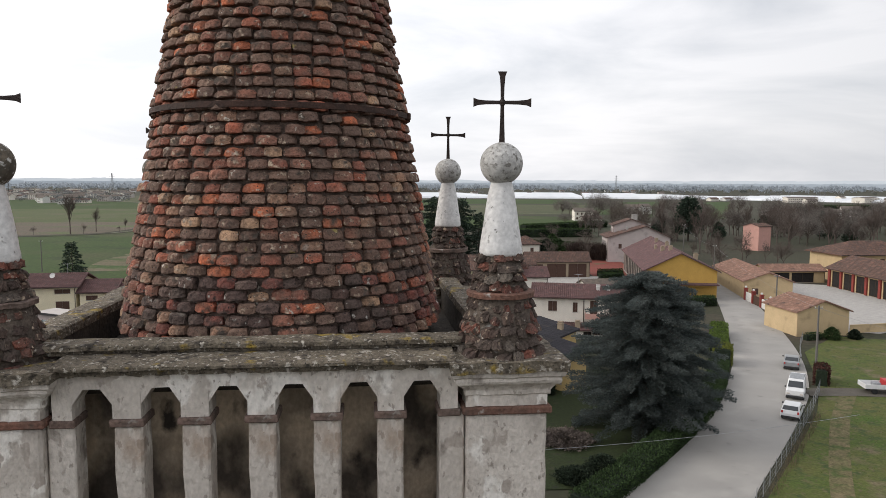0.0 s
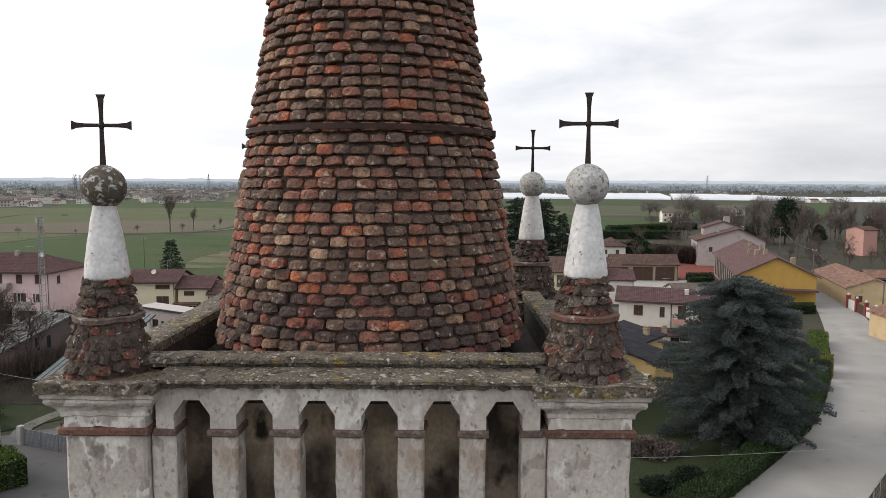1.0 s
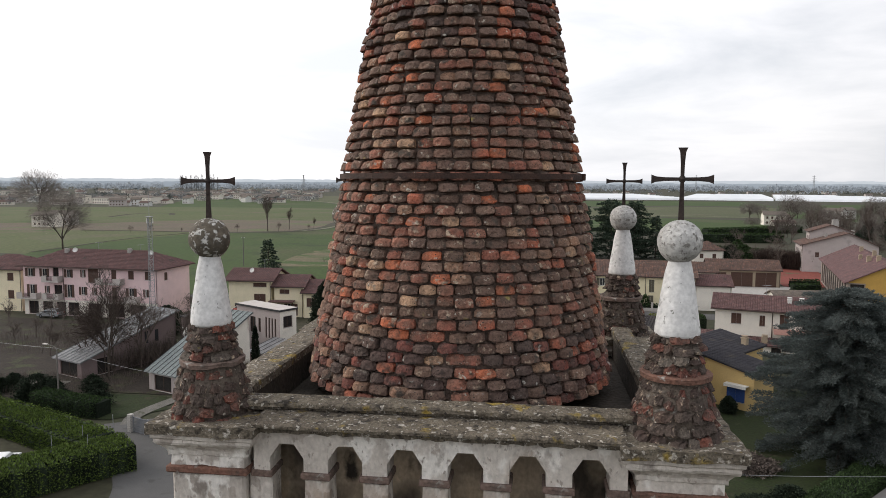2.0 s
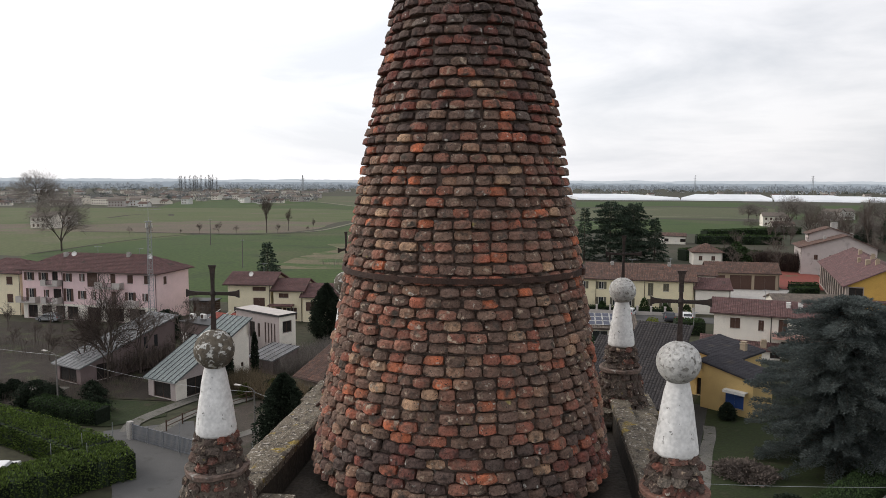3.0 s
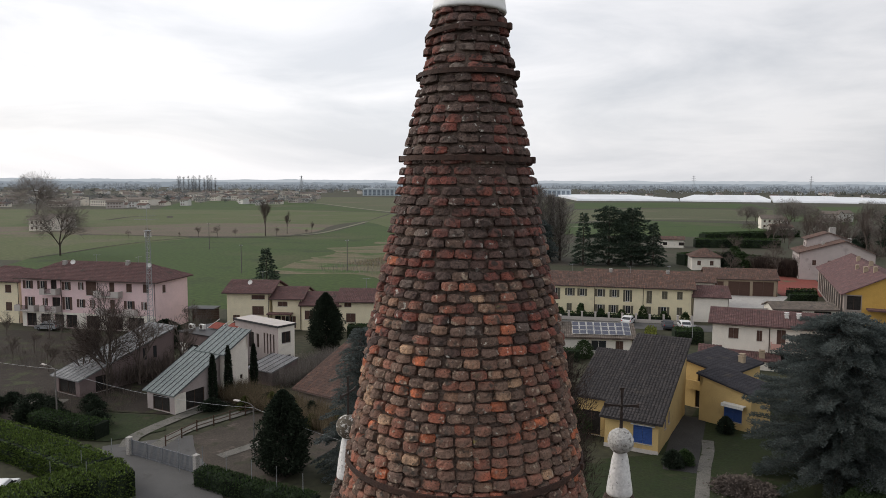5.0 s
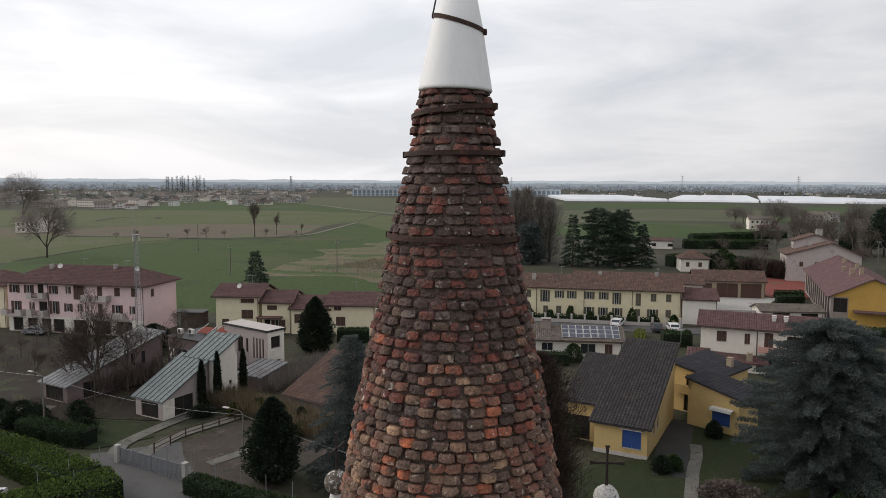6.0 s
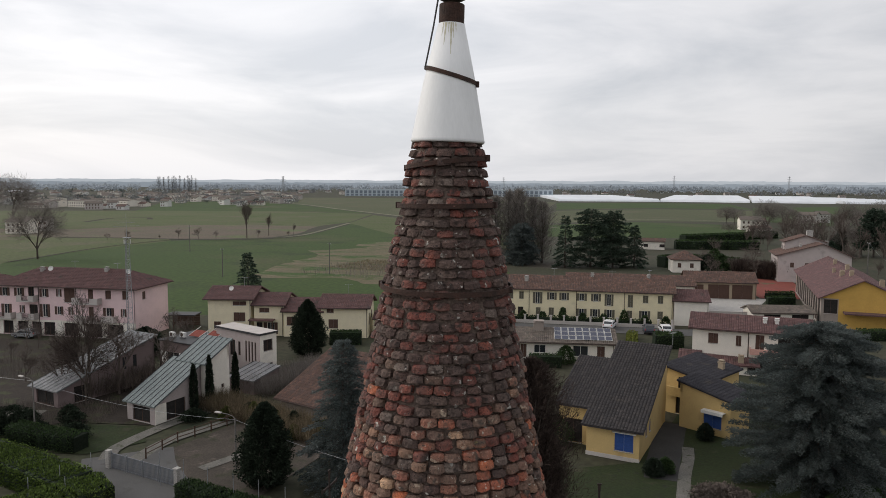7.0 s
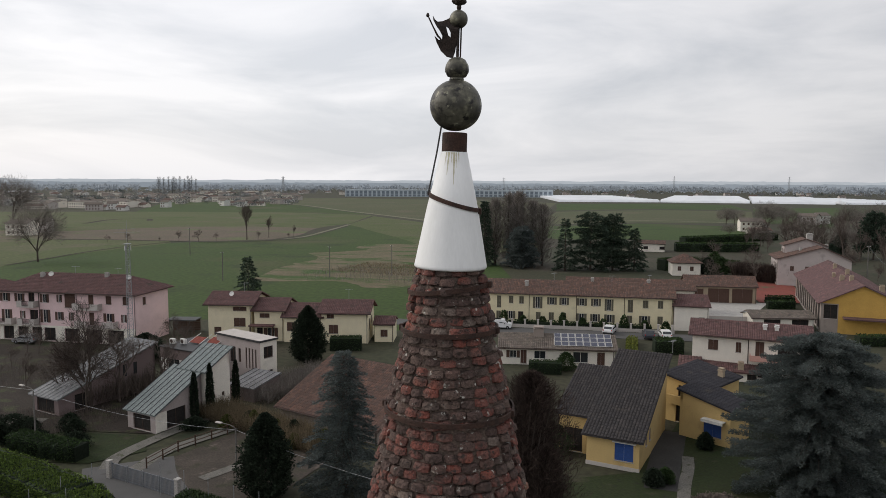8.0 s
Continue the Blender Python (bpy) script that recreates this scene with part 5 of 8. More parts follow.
    for cx, cy, cw, ch in chimneys:
        if roof == "gable":
            zb = h + rise * (cy / (ridge * W) if cy < ridge * W else (W - cy) / (W - ridge * W))
        elif roof == "shed":
            zb = h + rise * cy / W
        else:
            zb = h + rise * min(cy, W - cy) / (W / 2)
        c = part("chimney", boxes((cx - cw / 2, cx + cw / 2, cy - cw / 2, cy + cw / 2, zb - 0.4, zb + ch), (cx - cw / 2 - 0.06, cx + cw / 2 + 0.06, cy - cw / 2 - 0.06, cy + cw / 2 + 0.06, zb + ch, zb + ch + 0.08),
                                  (cx - cw / 3, cx + cw / 3, cy - cw / 3, cy + cw / 3, zb + ch + 0.08, zb + ch + 0.25), (cx - cw / 2, cx + cw / 2, cy - cw / 2, cy + cw / 2, zb + ch + 0.25, zb + ch + 0.31)), stack or M_CONCRETE, r_ob)
    return e


# pink apartment block
hs = []
for x, z, w, h in ((0.9, 6.6, 1.0, 1.4), (3.75, 6.6, 0.95, 1.4), (8.55, 6.6, 0.85, 1.4), (11.55, 6.75, 0.5, 1.25), (4.45, 3.75, 0.5, 1.3), (8.55, 3.2, 0.95, 2.2), (11.3, 3.7, 0.8, 1.4), (13.7, 3.75, 0.45, 1.3), (20.4, 3.75, 1.0, 1.4), (23.4, 3.75, 0.5, 1.3)):
    hs += [(x, z, w, h, "open")]
for x, z, w, h in ((20.4, 6.65, 1.05, 1.4), (23.5, 6.65, 1.05, 1.4)):
    hs += [(x, z, w, h, "shut")]
hs += [(5.9, 6.05, 1.15, 2.2, "dark"), (12.75, 5.85, 2.0, 2.4, "shut"), (17.2, 6.0, 0.95, 2.15, "shut"), (1.15, 3.05, 1.0, 2.15, "open"), (6.05, 3.05, 1.6, 2.2, "dark"), (17.25, 3.05, 0.9, 2.15, "shut")]
GARAGES = ((0.9, 1.9), (3.7, 1.9), (6.4, 1.8), (8.7, 2.1), (12.6, 2.5), (16.6, 2.9), (20.6, 2.9))
for x, w in GARAGES:
    hs += [(x, 0.15, w, 2.2, "dark")]
pink = house("apartment_building", "pink rendered apartment block with brown shutters, balconies and hipped roof", (-99.3, 100.0), 2.0, 25.8, 9.5, 8.7, 2.2, "hip", 0.8,
             M_PINK, T_BROWN, {"f": hs, "r": [(2.0, 6.4, 0.9, 1.3, "shut")]}, M_SHUTTER, chimneys=((6, 3.5, 0.6, 0.6), (18, 4, 0.6, 0.6)), category="building")
for x, ln, z in ((4.6, 3.2, 6.0), (15.0, 4.7, 5.9), (4.5, 3.3, 3.0), (-0.5, 3.9, 3.0), (15.3, 7.2, 3.0)):
    b = part("balcony", boxes((x, x + ln, -1.2, -0.005, z - 0.18, z), bevel=0.02), M_PALEGREY, pink)
    k = ln * 0.30                         # rendered ends and an open dark railing between them
    part("parapet", boxes((x, x + k, -1.2, -1.12, z + 0.004, z + 0.88), (x, x + 0.08, -1.115, -0.01, z + 0.004, z + 0.88)), M_PALEGREY, b)
    part("parapet", boxes((x + ln - k, x + ln, -1.2, -1.12, z + 0.004, z + 0.88), (x + ln - 0.08, x + ln, -1.115, -0.01, z + 0.004, z + 0.88)), M_PALEGREY, b)
    bars = [(x + k, x + ln - k, -1.18, -1.14, z + 0.84, z + 0.88)] + [(x + k + 0.12 * i, x + k + 0.12 * i + 0.03, -1.17, -1.15, z + 0.01, z + 0.836) for i in range(1, int((ln - 2 * k) / 0.12))]
    part("railing", boxes(*bars), M_BLACK, b, "dark iron railing")
for x in (7.95, 15.0):
    part("downpipe", tube(bmesh.new(), (x, -0.07, 0.05), (x, -0.07, 8.5), 0.06), M_GUTTER, pink)
edges = [0.0] + [v for x, w in GARAGES for v in (x, x + w)] + [25.8]
for a, b in zip(edges[::2], edges[1::2]):
    part("white_render", boxes((a + 0.02, b - 0.02, -0.02, -0.003, 0.05, 2.35)), M_OFFWHITE, pink, "white rendered ground floor")
part("white_render", boxes((0.02, 25.78, -0.02, -0.003, 2.354, 2.72)), M_OFFWHITE, pink, "white rendered ground floor")
house("neighbour_house", "cream rendered house with brown roof beside the apartment block", (-113, 101.5), 1, 11.5, 9, 7.6, 1.8, "hip", 0.7, M_CREAM, T_BROWN,
      {"f": [(8.6, 5.4, 1.3, 1.4, "shut"), (5.4, 5.4, 1.3, 1.4, "shut"), (8.6, 2.2, 1.3, 1.5, "shut"), (5.0, 0.2, 1.4, 2.2, "dark")]}, M_SHUTTER)

# cream houses
house("cream_house", "cream rendered house with brown tiled gable roof", (-64.3, 107.4), 10, 7.4, 8.5, 6.3, 1.4, "gable", 0.7, M_CREAM, T_BROWN,
      {"f": [(4.3, 5.1, 2.3, 0.7, "shut"), (4.4, 2.4, 2.0, 1.5, "shut"), (1.0, 0.9, 1.2, 1.4, "shut")]}, M_SHUTTER)
ch = house("cream_house", "cream rendered lower house with brown gable roof and porch", (-56.4, 108.6), 10, 5.0, 8, 5.3, 1.4, "gable", 0.5, M_CREAM, T_BROWN,
           {"f": [(0.9, 4.0, 1.7, 0.75, "shut"), (0.4, 0.2, 1.0, 2.1, "dark"), (2.2, 0.3, 1.2, 2.0, "open")]}, M_SHUTTER)
part("porch_roof", boxes((-0.6, 3.6, -1.6, -0.02, 2.75, 2.95), bevel=0.02), T_BROWN, ch, "brown tiled porch roof")
for x in (-0.4, 3.4):
    part("porch_post", boxes((x, x + 0.18, -1.5, -1.32, 0.02, 2.745)), M_WOOD, ch)
house("cream_house", "low cream rendered link with brown tiled roof", (-51.2, 109.0), 10, 6.4, 7.5, 4.4, 1.6, "gable", 0.5, M_CREAM, T_BROWN,
      {"f": [(0.5, 1.9, 1.7, 1.5, "shut"), (3.6, 1.9, 1.2, 1.5, "shut")]}, M_SHUTTER)
house("cream_house", "cream rendered house wing with brown tiled roof", (-44.8, 109.8), 10, 7.8, 7.5, 5.2, 1.5, "gable", 0.6, M_CREAM, T_BROWN,
      {"f": [(0.9, 4.2, 1.2, 0.7, "shut"), (1.2, 1.6, 1.6, 1.5, "shut")], "r": [(1.4, 2.0, 1.1, 1.9, "shut"), (4.2, 2.6, 1.1, 1.4, "shut")]}, M_SHUTTER)
house("cream_annex", "low cream annex with a tiled lean-to roof", (-36.4, 112.6), 10, 3.2, 5.0, 3.0, 0.9, "gable", 0.3, M_CREAM, T_BROWN, {"f": [(1.0, 0.9, 1.2, 1.2, "shut")]}, M_SHUTTER)

# long terrace of butter-yellow houses
hs = [(2.0, 3.0, 0.8, 2.3, "shut"), (4.3, 3.9, 0.85, 1.4, "shut"), (6.3, 3.9, 0.85, 1.4, "shut"), (9.35, 3.1, 0.9, 2.2, "open"), (12.05, 3.9, 0.9, 1.4, "open"), (14.35, 3.9, 0.9, 1.4, "open"), (17.6, 3.9, 0.95, 1.4, "open"),
      (20.25, 3.9, 0.9, 1.4, "open"), (22.7, 3.1, 0.8, 2.2, "open"), (26.5, 3.0, 0.95, 2.3, "shut"), (29.2, 3.9, 1.0, 1.4, "shut"), (31.9, 3.9, 0.95, 1.4, "shut"),
      (1.9, 0.15, 0.85, 2.2, "shut"), (4.2, 0.9, 0.9, 1.5, "open"), (6.1, 0.15, 1.0, 2.2, "dark"), (9.5, 0.15, 0.9, 2.2, "shut"), (11.95, 0.9, 0.95, 1.5, "shut"), (14.3, 0.9, 0.9, 1.5, "shut"), (17.6, 0.2, 0.95, 2.2, "open"),
      (20.15, 0.9, 0.9, 1.5, "open"), (22.75, 0.9, 0.95, 1.5, "open"), (26.35, 0.15, 1.0, 2.2, "shut"), (29.1, 0.9, 1.0, 1.5, "open"), (31.9, 0.9, 0.95, 1.5, "shut")]
row = house("terraced_house", "long butter-yellow terraced house with dull green shutters and old tiles", (-20.6, 134.2), 1.0, 34.6, 8.5, 6.0, 1.9, "gable", 0.6, M_ROWCREAM, T_OLD,
            {"f": hs}, M_GREENSHUT, chimneys=((7.5, 2.2, 0.7, 0.8), (20, 4.4, 0.6, 0.6), (30.5, 4.4, 0.6, 0.6)))
for x in (8.2, 17.1, 25.9):
    part("downpipe", tube(bmesh.new(), (x, -0.07, 0.05), (x, -0.07, 5.8), 0.05), M_GUTTER, row)
house("terrace_annex", "whitewashed annex with old tiled roof at the end of the terrace", (14.2, 134.4), 1, 6.0, 8.0, 4.6, 1.5, "gable", 0.4, M_OFFWHITE, T_BROWN, {"f": [(4.3, 1.0, 1.0, 1.6, "dark")]}, M_SHUTTER)
house("garage_range", "low range of garages with dark red doors and old tiled roof", (20.2, 168.2), 3, 15.2, 6.5, 3.9, 1.9, "gable", 0.4, M_CHIMNEY, T_OLD,
      {"f": [(1.2, 0.1, 2.6, 3.1, "shut"), (4.8, 0.1, 4.6, 3.2, "shut"), (10.0, 0.1, 4.4, 3.2, "shut")]}, M_SHUTTER, tw=0.4)
house("garage_range", "long low back building with old tiled roof behind the terrace", (-6, 152), 1, 26, 6.0, 5.0, 1.6, "gable", 0.4, M_OFFWHITE, T_OLD, {}, M_SHUTTER, tw=0.4)
part_wall = part("courtyard_wall", boxes((0, 10.5, 0, 0.3, 0, 2.0), (0, 10.5, -0.04, 0.34, 2.0, 2.1)), M_PALEGREY, m=pose(20.4, 139.5, 0, 0, 0, 4))
tagged(part_wall, "pale pinkish rendered courtyard wall", "wall", kind="structure")

# low house with solar panels
sol = house("bungalow", "low white bungalow with grey tiled roof and solar panels", (-13.6, 103.0), 6, 16.6, 7.2, 2.6, 1.3, "gable", 0.5, M_OFFWHITE, T_TAUPE,
            {"f": [(1.3, 1.0, 1.0, 1.1, "open"), (2.9, 0.2, 0.9, 2.0, "shut"), (4.9, 0.9, 1.7, 1.2, "glass"), (10.6, 0.5, 2.2, 1.6, "glass"), (14.1, 0.2, 1.1, 1.9, "shut")]}, M_SHUTTER, chimneys=((5.6, 3.2, 1.5, 1.1),), stack=M_STONEWALL)
k = 1.3 / 3.6
tilt = math.degrees(math.atan(k))
panel = None
for r in range(3):
    for c in range(8):
        m = pose(7.9 + c * 1.06, 0.15 + r * 1.16 * math.cos(math.atan(k)), 2.6 + k * (0.15 + r * 1.16 * math.cos(math.atan(k))) + 0.34, tilt, 0, 0)
        if panel is None:
            panel = part("solar_panel", boxes((0, 1.0, 0, 1.1, -0.02, 0.0)), M_FRAMEW, sol, m=m)
            cell = part("cell", boxes((0.05, 0.95, 0.05, 1.05, 0.004, 0.012)), M_SOLAR, panel, "dark blue solar cell")
        else:
            p = share(panel, "solar_panel", sol, m)
            share(cell, "cell", p, Matrix.Identity(4))

# white house behind
wh = house("white_house", "off-white two-storey house with reddish brown tiled roof and a balcony", (13.6, 104.2), -10.0, 15.0, 9.0, 5.7, 1.3, "gable", 0.6, M_OFFWHITE, T_BROWN,
           {"f": [(2.1, 3.6, 1.3, 1.45, "shut"), (5.7, 3.5, 0.7, 1.45, "shut"), (8.2, 3.05, 1.1, 2.2, "shut"), (11.0, 3.4, 2.4, 1.6, "dark"), (8.6, 0.2, 3.0, 2.0, "dark")]}, M_SHUTTER)
part("downpipe", tube(bmesh.new(), (7.3, -0.06, 0.05), (7.3, -0.06, 5.5), 0.06), M_GUTTER, wh)
b = part("balcony", boxes((7.5, 14.6, -1.5, -0.005, 2.75, 2.95), bevel=0.02), M_SALMON, wh)
part("parapet", boxes((7.5, 14.6, -1.5, -1.4, 2.954, 3.55), (7.5, 7.6, -1.396, -0.01, 2.954, 3.55)), M_SALMON, b, "terracotta coloured balcony parapet")
for x in (9.4, 10.9):
    c = part("chimney", boxes((x - 0.25, x + 0.25, 2.2, 2.7, 6.0, 7.0), (x - 0.32, x + 0.32, 2.13, 2.77, 7.0, 7.08)), M_FRAMEW, wh, "small white chimney")
    part("cowl", boxes((x - 0.18, x + 0.18, 2.27, 2.63, 7.084, 7.25), (x - 0.3, x + 0.3, 2.15, 2.75, 7.25, 7.32)), M_FRAMEW, c)
house("white_house_wing", "low wing with reddish tiled lean-to roof and a small chimney", (14.0, 101.4), -6.0, 7.6, 3.4, 1.3, 0.75, "shed", 0.4, M_OFFWHITE, T_BROWN,
      {"f": [(3.0, 0.3, 1.1, 0.8, "dark"), (6.4, 0.3, 1.2, 0.8, "dark")]}, M_SHUTTER, chimneys=((5.6, 0.6, 0.7, 0.9),), stack=M_CHIMNEY)
house("white_house_wing", "low side porch of the white house with reddish hip roof", (11.7, 101.6), -9, 2.5, 5.6, 1.5, 0.8, "hip", 0.3, M_OFFWHITE, T_BROWN, {"f": [(0.6, 0.2, 1.0, 1.2, "dark")]}, M_SHUTTER, tw=0.4)
house("tiled_shed", "long low greyish tiled roof over an open shed", (28.3, 137.2), 9, 10.9, 5, 2.5, 0.9, "gable", 0.4, M_OFFWHITE, T_TAUPE, {"f": [(2, 0.1, 3, 2.1, "dark"), (7, 0.1, 3, 2.1, "dark")]}, M_SHUTTER, tw=0.4)


# yellow house with the big grey roof
SLOPE_Y = 0.365
yh = house("yellow_house", "yellow rendered house with large grey tiled roof and blue shutters", (-0.56, 67.16), -15.0, 5.0, 13.5, 3.07, SLOPE_Y * 13.5, "shed", 0.45, M_YELLOW, T_GREY,
           {"f": [(2.7, 0.9, 1.75, 1.7, "shut")], "r": [(2.8, 1.6, 0.6, 1.2, "shut"), (4.6, 1.6, 0.6, 1.2, "shut")]}, M_BLUE)
part("awning", boxes((2.5, 4.7, -0.25, -0.005, 2.66, 2.74)), M_FRAMEW, yh)
part("plinth", boxes((-0.04, 5.04, -0.04, -0.004, 0.02, 0.4)), M_PALEGREY, yh, "grey rendered plinth")
house("yellow_house_wing", "side wing of the yellow house under grey tiles", (-3.31, 70.35), -15.0, 2.8, 7.7, 3.05 + SLOPE_Y * 2.37, SLOPE_Y * 7.7, "shed", 0.40, M_YELLOW, T_GREY,
      {"f": [(0.5, 0.1, 1.9, 2.4, "dark")]}, M_BLUE)
yw = house("yellow_house_wing", "yellow wing with a dark slate lean-to roof and blue shutters", (13.6, 74.2), 56, 4.6, 5.5, 3.85, 1.1, "shed", 0.30, M_YELLOW, T_SLATE,
           {"l": [(2.7, 0.8, 1.9, 1.7, "shut")]}, M_BLUE)
part("awning", boxes((-0.75, -0.005, 0.5, 2.8, 2.62, 2.70), (-0.75, -0.70, 0.5, 2.8, 2.40, 2.618)), M_FRAMEW, yw)
yb = house("yellow_house_wing", "yellow middle wing with balcony and dark slate roof", (12.1, 79.7), 56, 8.0, 5.0, 4.35, 0.9, "shed", 0.35, M_YELLOW, T_SLATE,
           {"l": [(1.4, 0.1, 2.6, 2.2, "dark"), (1.6, 3.0, 1.4, 1.3, "dark")]}, M_BLUE, chimneys=((5.5, 1.0, 0.6, 0.9),), stack=M_CHIMNEY)
part("balcony", boxes((-1.6, -0.005, 2.2, 5.2, 2.5, 2.65), (-1.6, -1.45, 2.2, 5.2, 2.654, 3.5)), M_YELLOW, yb)

# modern house with lean-to metal roofs
def seams(h, L, W, h0, rise, o, n, mat):
    k = rise / W
    bm = bmesh.new()
    for i in range(n + 1):
        x = -o + (L + 2 * o) * i / n
        a, b = Vector((x, -o, h0 - k * o + 0.15)), Vector((x, W + o, h0 + rise + k * o + 0.15))
        tube(bm, a, b, 0.045, n=4)
    part("roof_seams", bm, mat, h, "raised dark roof seams")


mh = house("modern_house", "modern house with a long grey-green standing-seam lean-to roof", (-49.7, 66.2), -15.8, 4.4, 6.4, 2.2, 3.07, "shed", 0.35, M_MAUVEPALE, M_ZINC,
           {"f": [(0.9, 0.1, 2.7, 1.7, "dark")], "r": [(1.5, 0.1, 2.6, 2.0, "dark")]}, M_SHUTTER, tw=0)
seams(mh, 4.4, 6.4, 2.2, 3.07, 0.35, 7, M_BLACK)
part("white_render", boxes((4.405, 4.44, 0.0, 1.45, 0.05, 2.15)), M_OFFWHITE, mh, "white rendered wall panel")
turned = pose(-49.7, 66.2, 0, 0, 0, -15.8) @ Vector((0.95, 6.45, 0))
mhu = house("modern_house", "white rendered upper end of the modern house with metal roof", (turned.x, turned.y), -15.8, 4.1, 3.7, 5.41, 1.78, "shed", 0.35, M_OFFWHITE, M_ZINC,
            {"r": [(1.0, 1.9, 0.45, 0.5, "dark"), (2.4, 1.9, 0.45, 0.5, "dark")]}, M_SHUTTER, tw=0)
seams(mhu, 4.1, 3.7, 5.41, 1.78, 0.35, 6, M_BLACK)
mh2 = house("modern_house_wing", "mauve-grey wing with a pale metal lean-to roof", (-64.4, 69.0), -16.6, 4.9, 13.2, 2.0, 3.9, "shed", 0.35, M_MAUVE, M_ZINC_PALE,
            {"f": [(0.8, 0.1, 3.3, 1.7, "dark")], "r": [(8.5, 2.6, 0.5, 1.5, "dark"), (10.0, 2.6, 0.5, 1.5, "dark"), (2.0, 0.1, 2.2, 1.9, "dark")]}, M_SHUTTER, tw=0)
seams(mh2, 4.9, 13.2, 2.0, 3.9, 0.35, 7, M_ZINC)
mh3 = house("modern_house_block", "mauve-grey flat-roofed block with slit windows", (-51.3, 87.7), -24, 9.2, 2.8, 5.9, 0.05, "shed", 0.15, M_MAUVEPALE, M_PALEGREY,
            {"f": [(6.2 + 0.64 * i, 2.0, 0.32, 2.8, "dark") for i in range(4)] + [(2.9, 2.4, 1.2, 2.2, "dark"), (4.7, 2.6, 0.5, 1.9, "dark")], "r": [(0.6, 3.6, 1.5, 1.5, "dark"), (0.7, 1.0, 0.45, 0.9, "dark"), (1.6, 1.0, 0.45, 0.9, "dark")]}, M_SHUTTER, tw=0)
part("end_render", boxes((9.204, 9.23, 0.02, 0.58, 0.05, 5.85), (9.204, 9.23, 2.12, 2.78, 0.05, 5.85), (9.204, 9.23, 0.584, 2.116, 0.05, 0.95), (9.204, 9.23, 0.584, 2.116, 1.95, 3.55), (9.204, 9.23, 0.584, 2.116, 5.15, 5.85)), M_OFFWHITE, mh3, "pale rendered end wall")
part("coping", boxes((-0.2, 9.38, -0.21, -0.16, 5.84, 6.1), (9.36, 9.41, -0.16, 2.95, 5.84, 6.1)), M_BLACK, mh3, "dark metal coping")
house("modern_house_block", "mauve-grey link block with flat roof", (-58.5, 85.2), -16.6, 7.5, 6.0, 4.2, 0.1, "shed", 0.15, M_MAUVE, M_BLACK,
      {"f": [(1.4, 1.2, 2.4, 1.6, "open")]}, M_FRAMEW, tw=0)
for x, y in ((0.5, 1.2), (1.9, 1.8)):
    ac = thing("air_conditioner", "white outdoor air-conditioning unit on the flat roof", "air conditioner", pose(-58.5, 85.2, 0, 0, 0, -16.6) @ pose(x, y, 4.44))
    part("case", boxes((0, 0.95, 0, 0.4, 0.06, 0.75), bevel=0.03), M_FRAMEW, ac)
    part("fan_grille", lathe(bmesh.new(), [(0.02, -0.02), (0.27, -0.02), (0.28, 0.0)], 16, 0, 0), M_GUTTER, ac, "dark round fan grille", m=pose(0.4, -0.004, 0.4, 90))
    part("bracket", boxes((0.08, 0.14, 0, 0.4, 0, 0.056), (0.8, 0.86, 0, 0.4, 0, 0.056)), M_STEEL, ac)
for x, y in ((2.6, 2.8), (5.0, 3.6)):
    sh = thing("tilted_panel", "faded red panel tilted on a white metal frame", "panel", pose(-58.5, 85.2, 0, 0, 0, -16.6) @ pose(x, y, 4.46))
    part("sheet", boxes((0, 2.0, 0, 1.5, 0, 0.04)), M_COURT, sh, m=pose(0, 0, 0.12, 22))
    for k in (-0.05, 2.05):
        part("rail", tube(bmesh.new(), (k, -0.1, 0.08), (k, 2.2, 1.02), 0.04, n=6), M_FRAMEW, sh)
        part("prop", tube(bmesh.new(), (k, 1.5, 0.0), (k, 1.5, 0.78), 0.03, n=6), M_FRAMEW, sh)
cp = thing("garden_shed", "dark wooden garden shed with a flat roof in the yard", "shed", pose(-74.4, 110.5, 0, 0, 0, 10))
part("roof", boxes((-0.2, 5.2, -0.2, 3.2, 2.3, 2.45), bevel=0.02), M_BLACK, cp)
for k in range(5):
    part("post", boxes((0.05 + 1.2 * k, 0.17 + 1.2 * k, 0, 0.12, 0, 2.296)), M_SHUTTER, cp)
for k in range(7):
    part("board", boxes((0, 5.0, 2.9, 2.94, 0.05 + 0.32 * k, 0.33 + 0.32 * k)), M_SHUTTER, cp)
lt = house("glazed_lean_to", "low metal lean-to roof beside the modern house", (-44.4, 78.5), -16.6, 4.2, 4.5, 1.7, 0.8, "shed", 0.2, M_MAUVE, M_ZINC_PALE, {}, M_SHUTTER, tw=0)
seams(lt, 4.2, 4.5, 1.7, 0.8, 0.2, 5, M_BLACK)

house("old_cottage", "old cottage with a weathered clay tile roof behind the conifer", (-34.6, 72.3), -21, 14.0, 12.4, 1.7, 3.8, "gable", 0.5, M_STONEWALL, T_OLD, {}, M_SHUTTER, ridge=0.74)

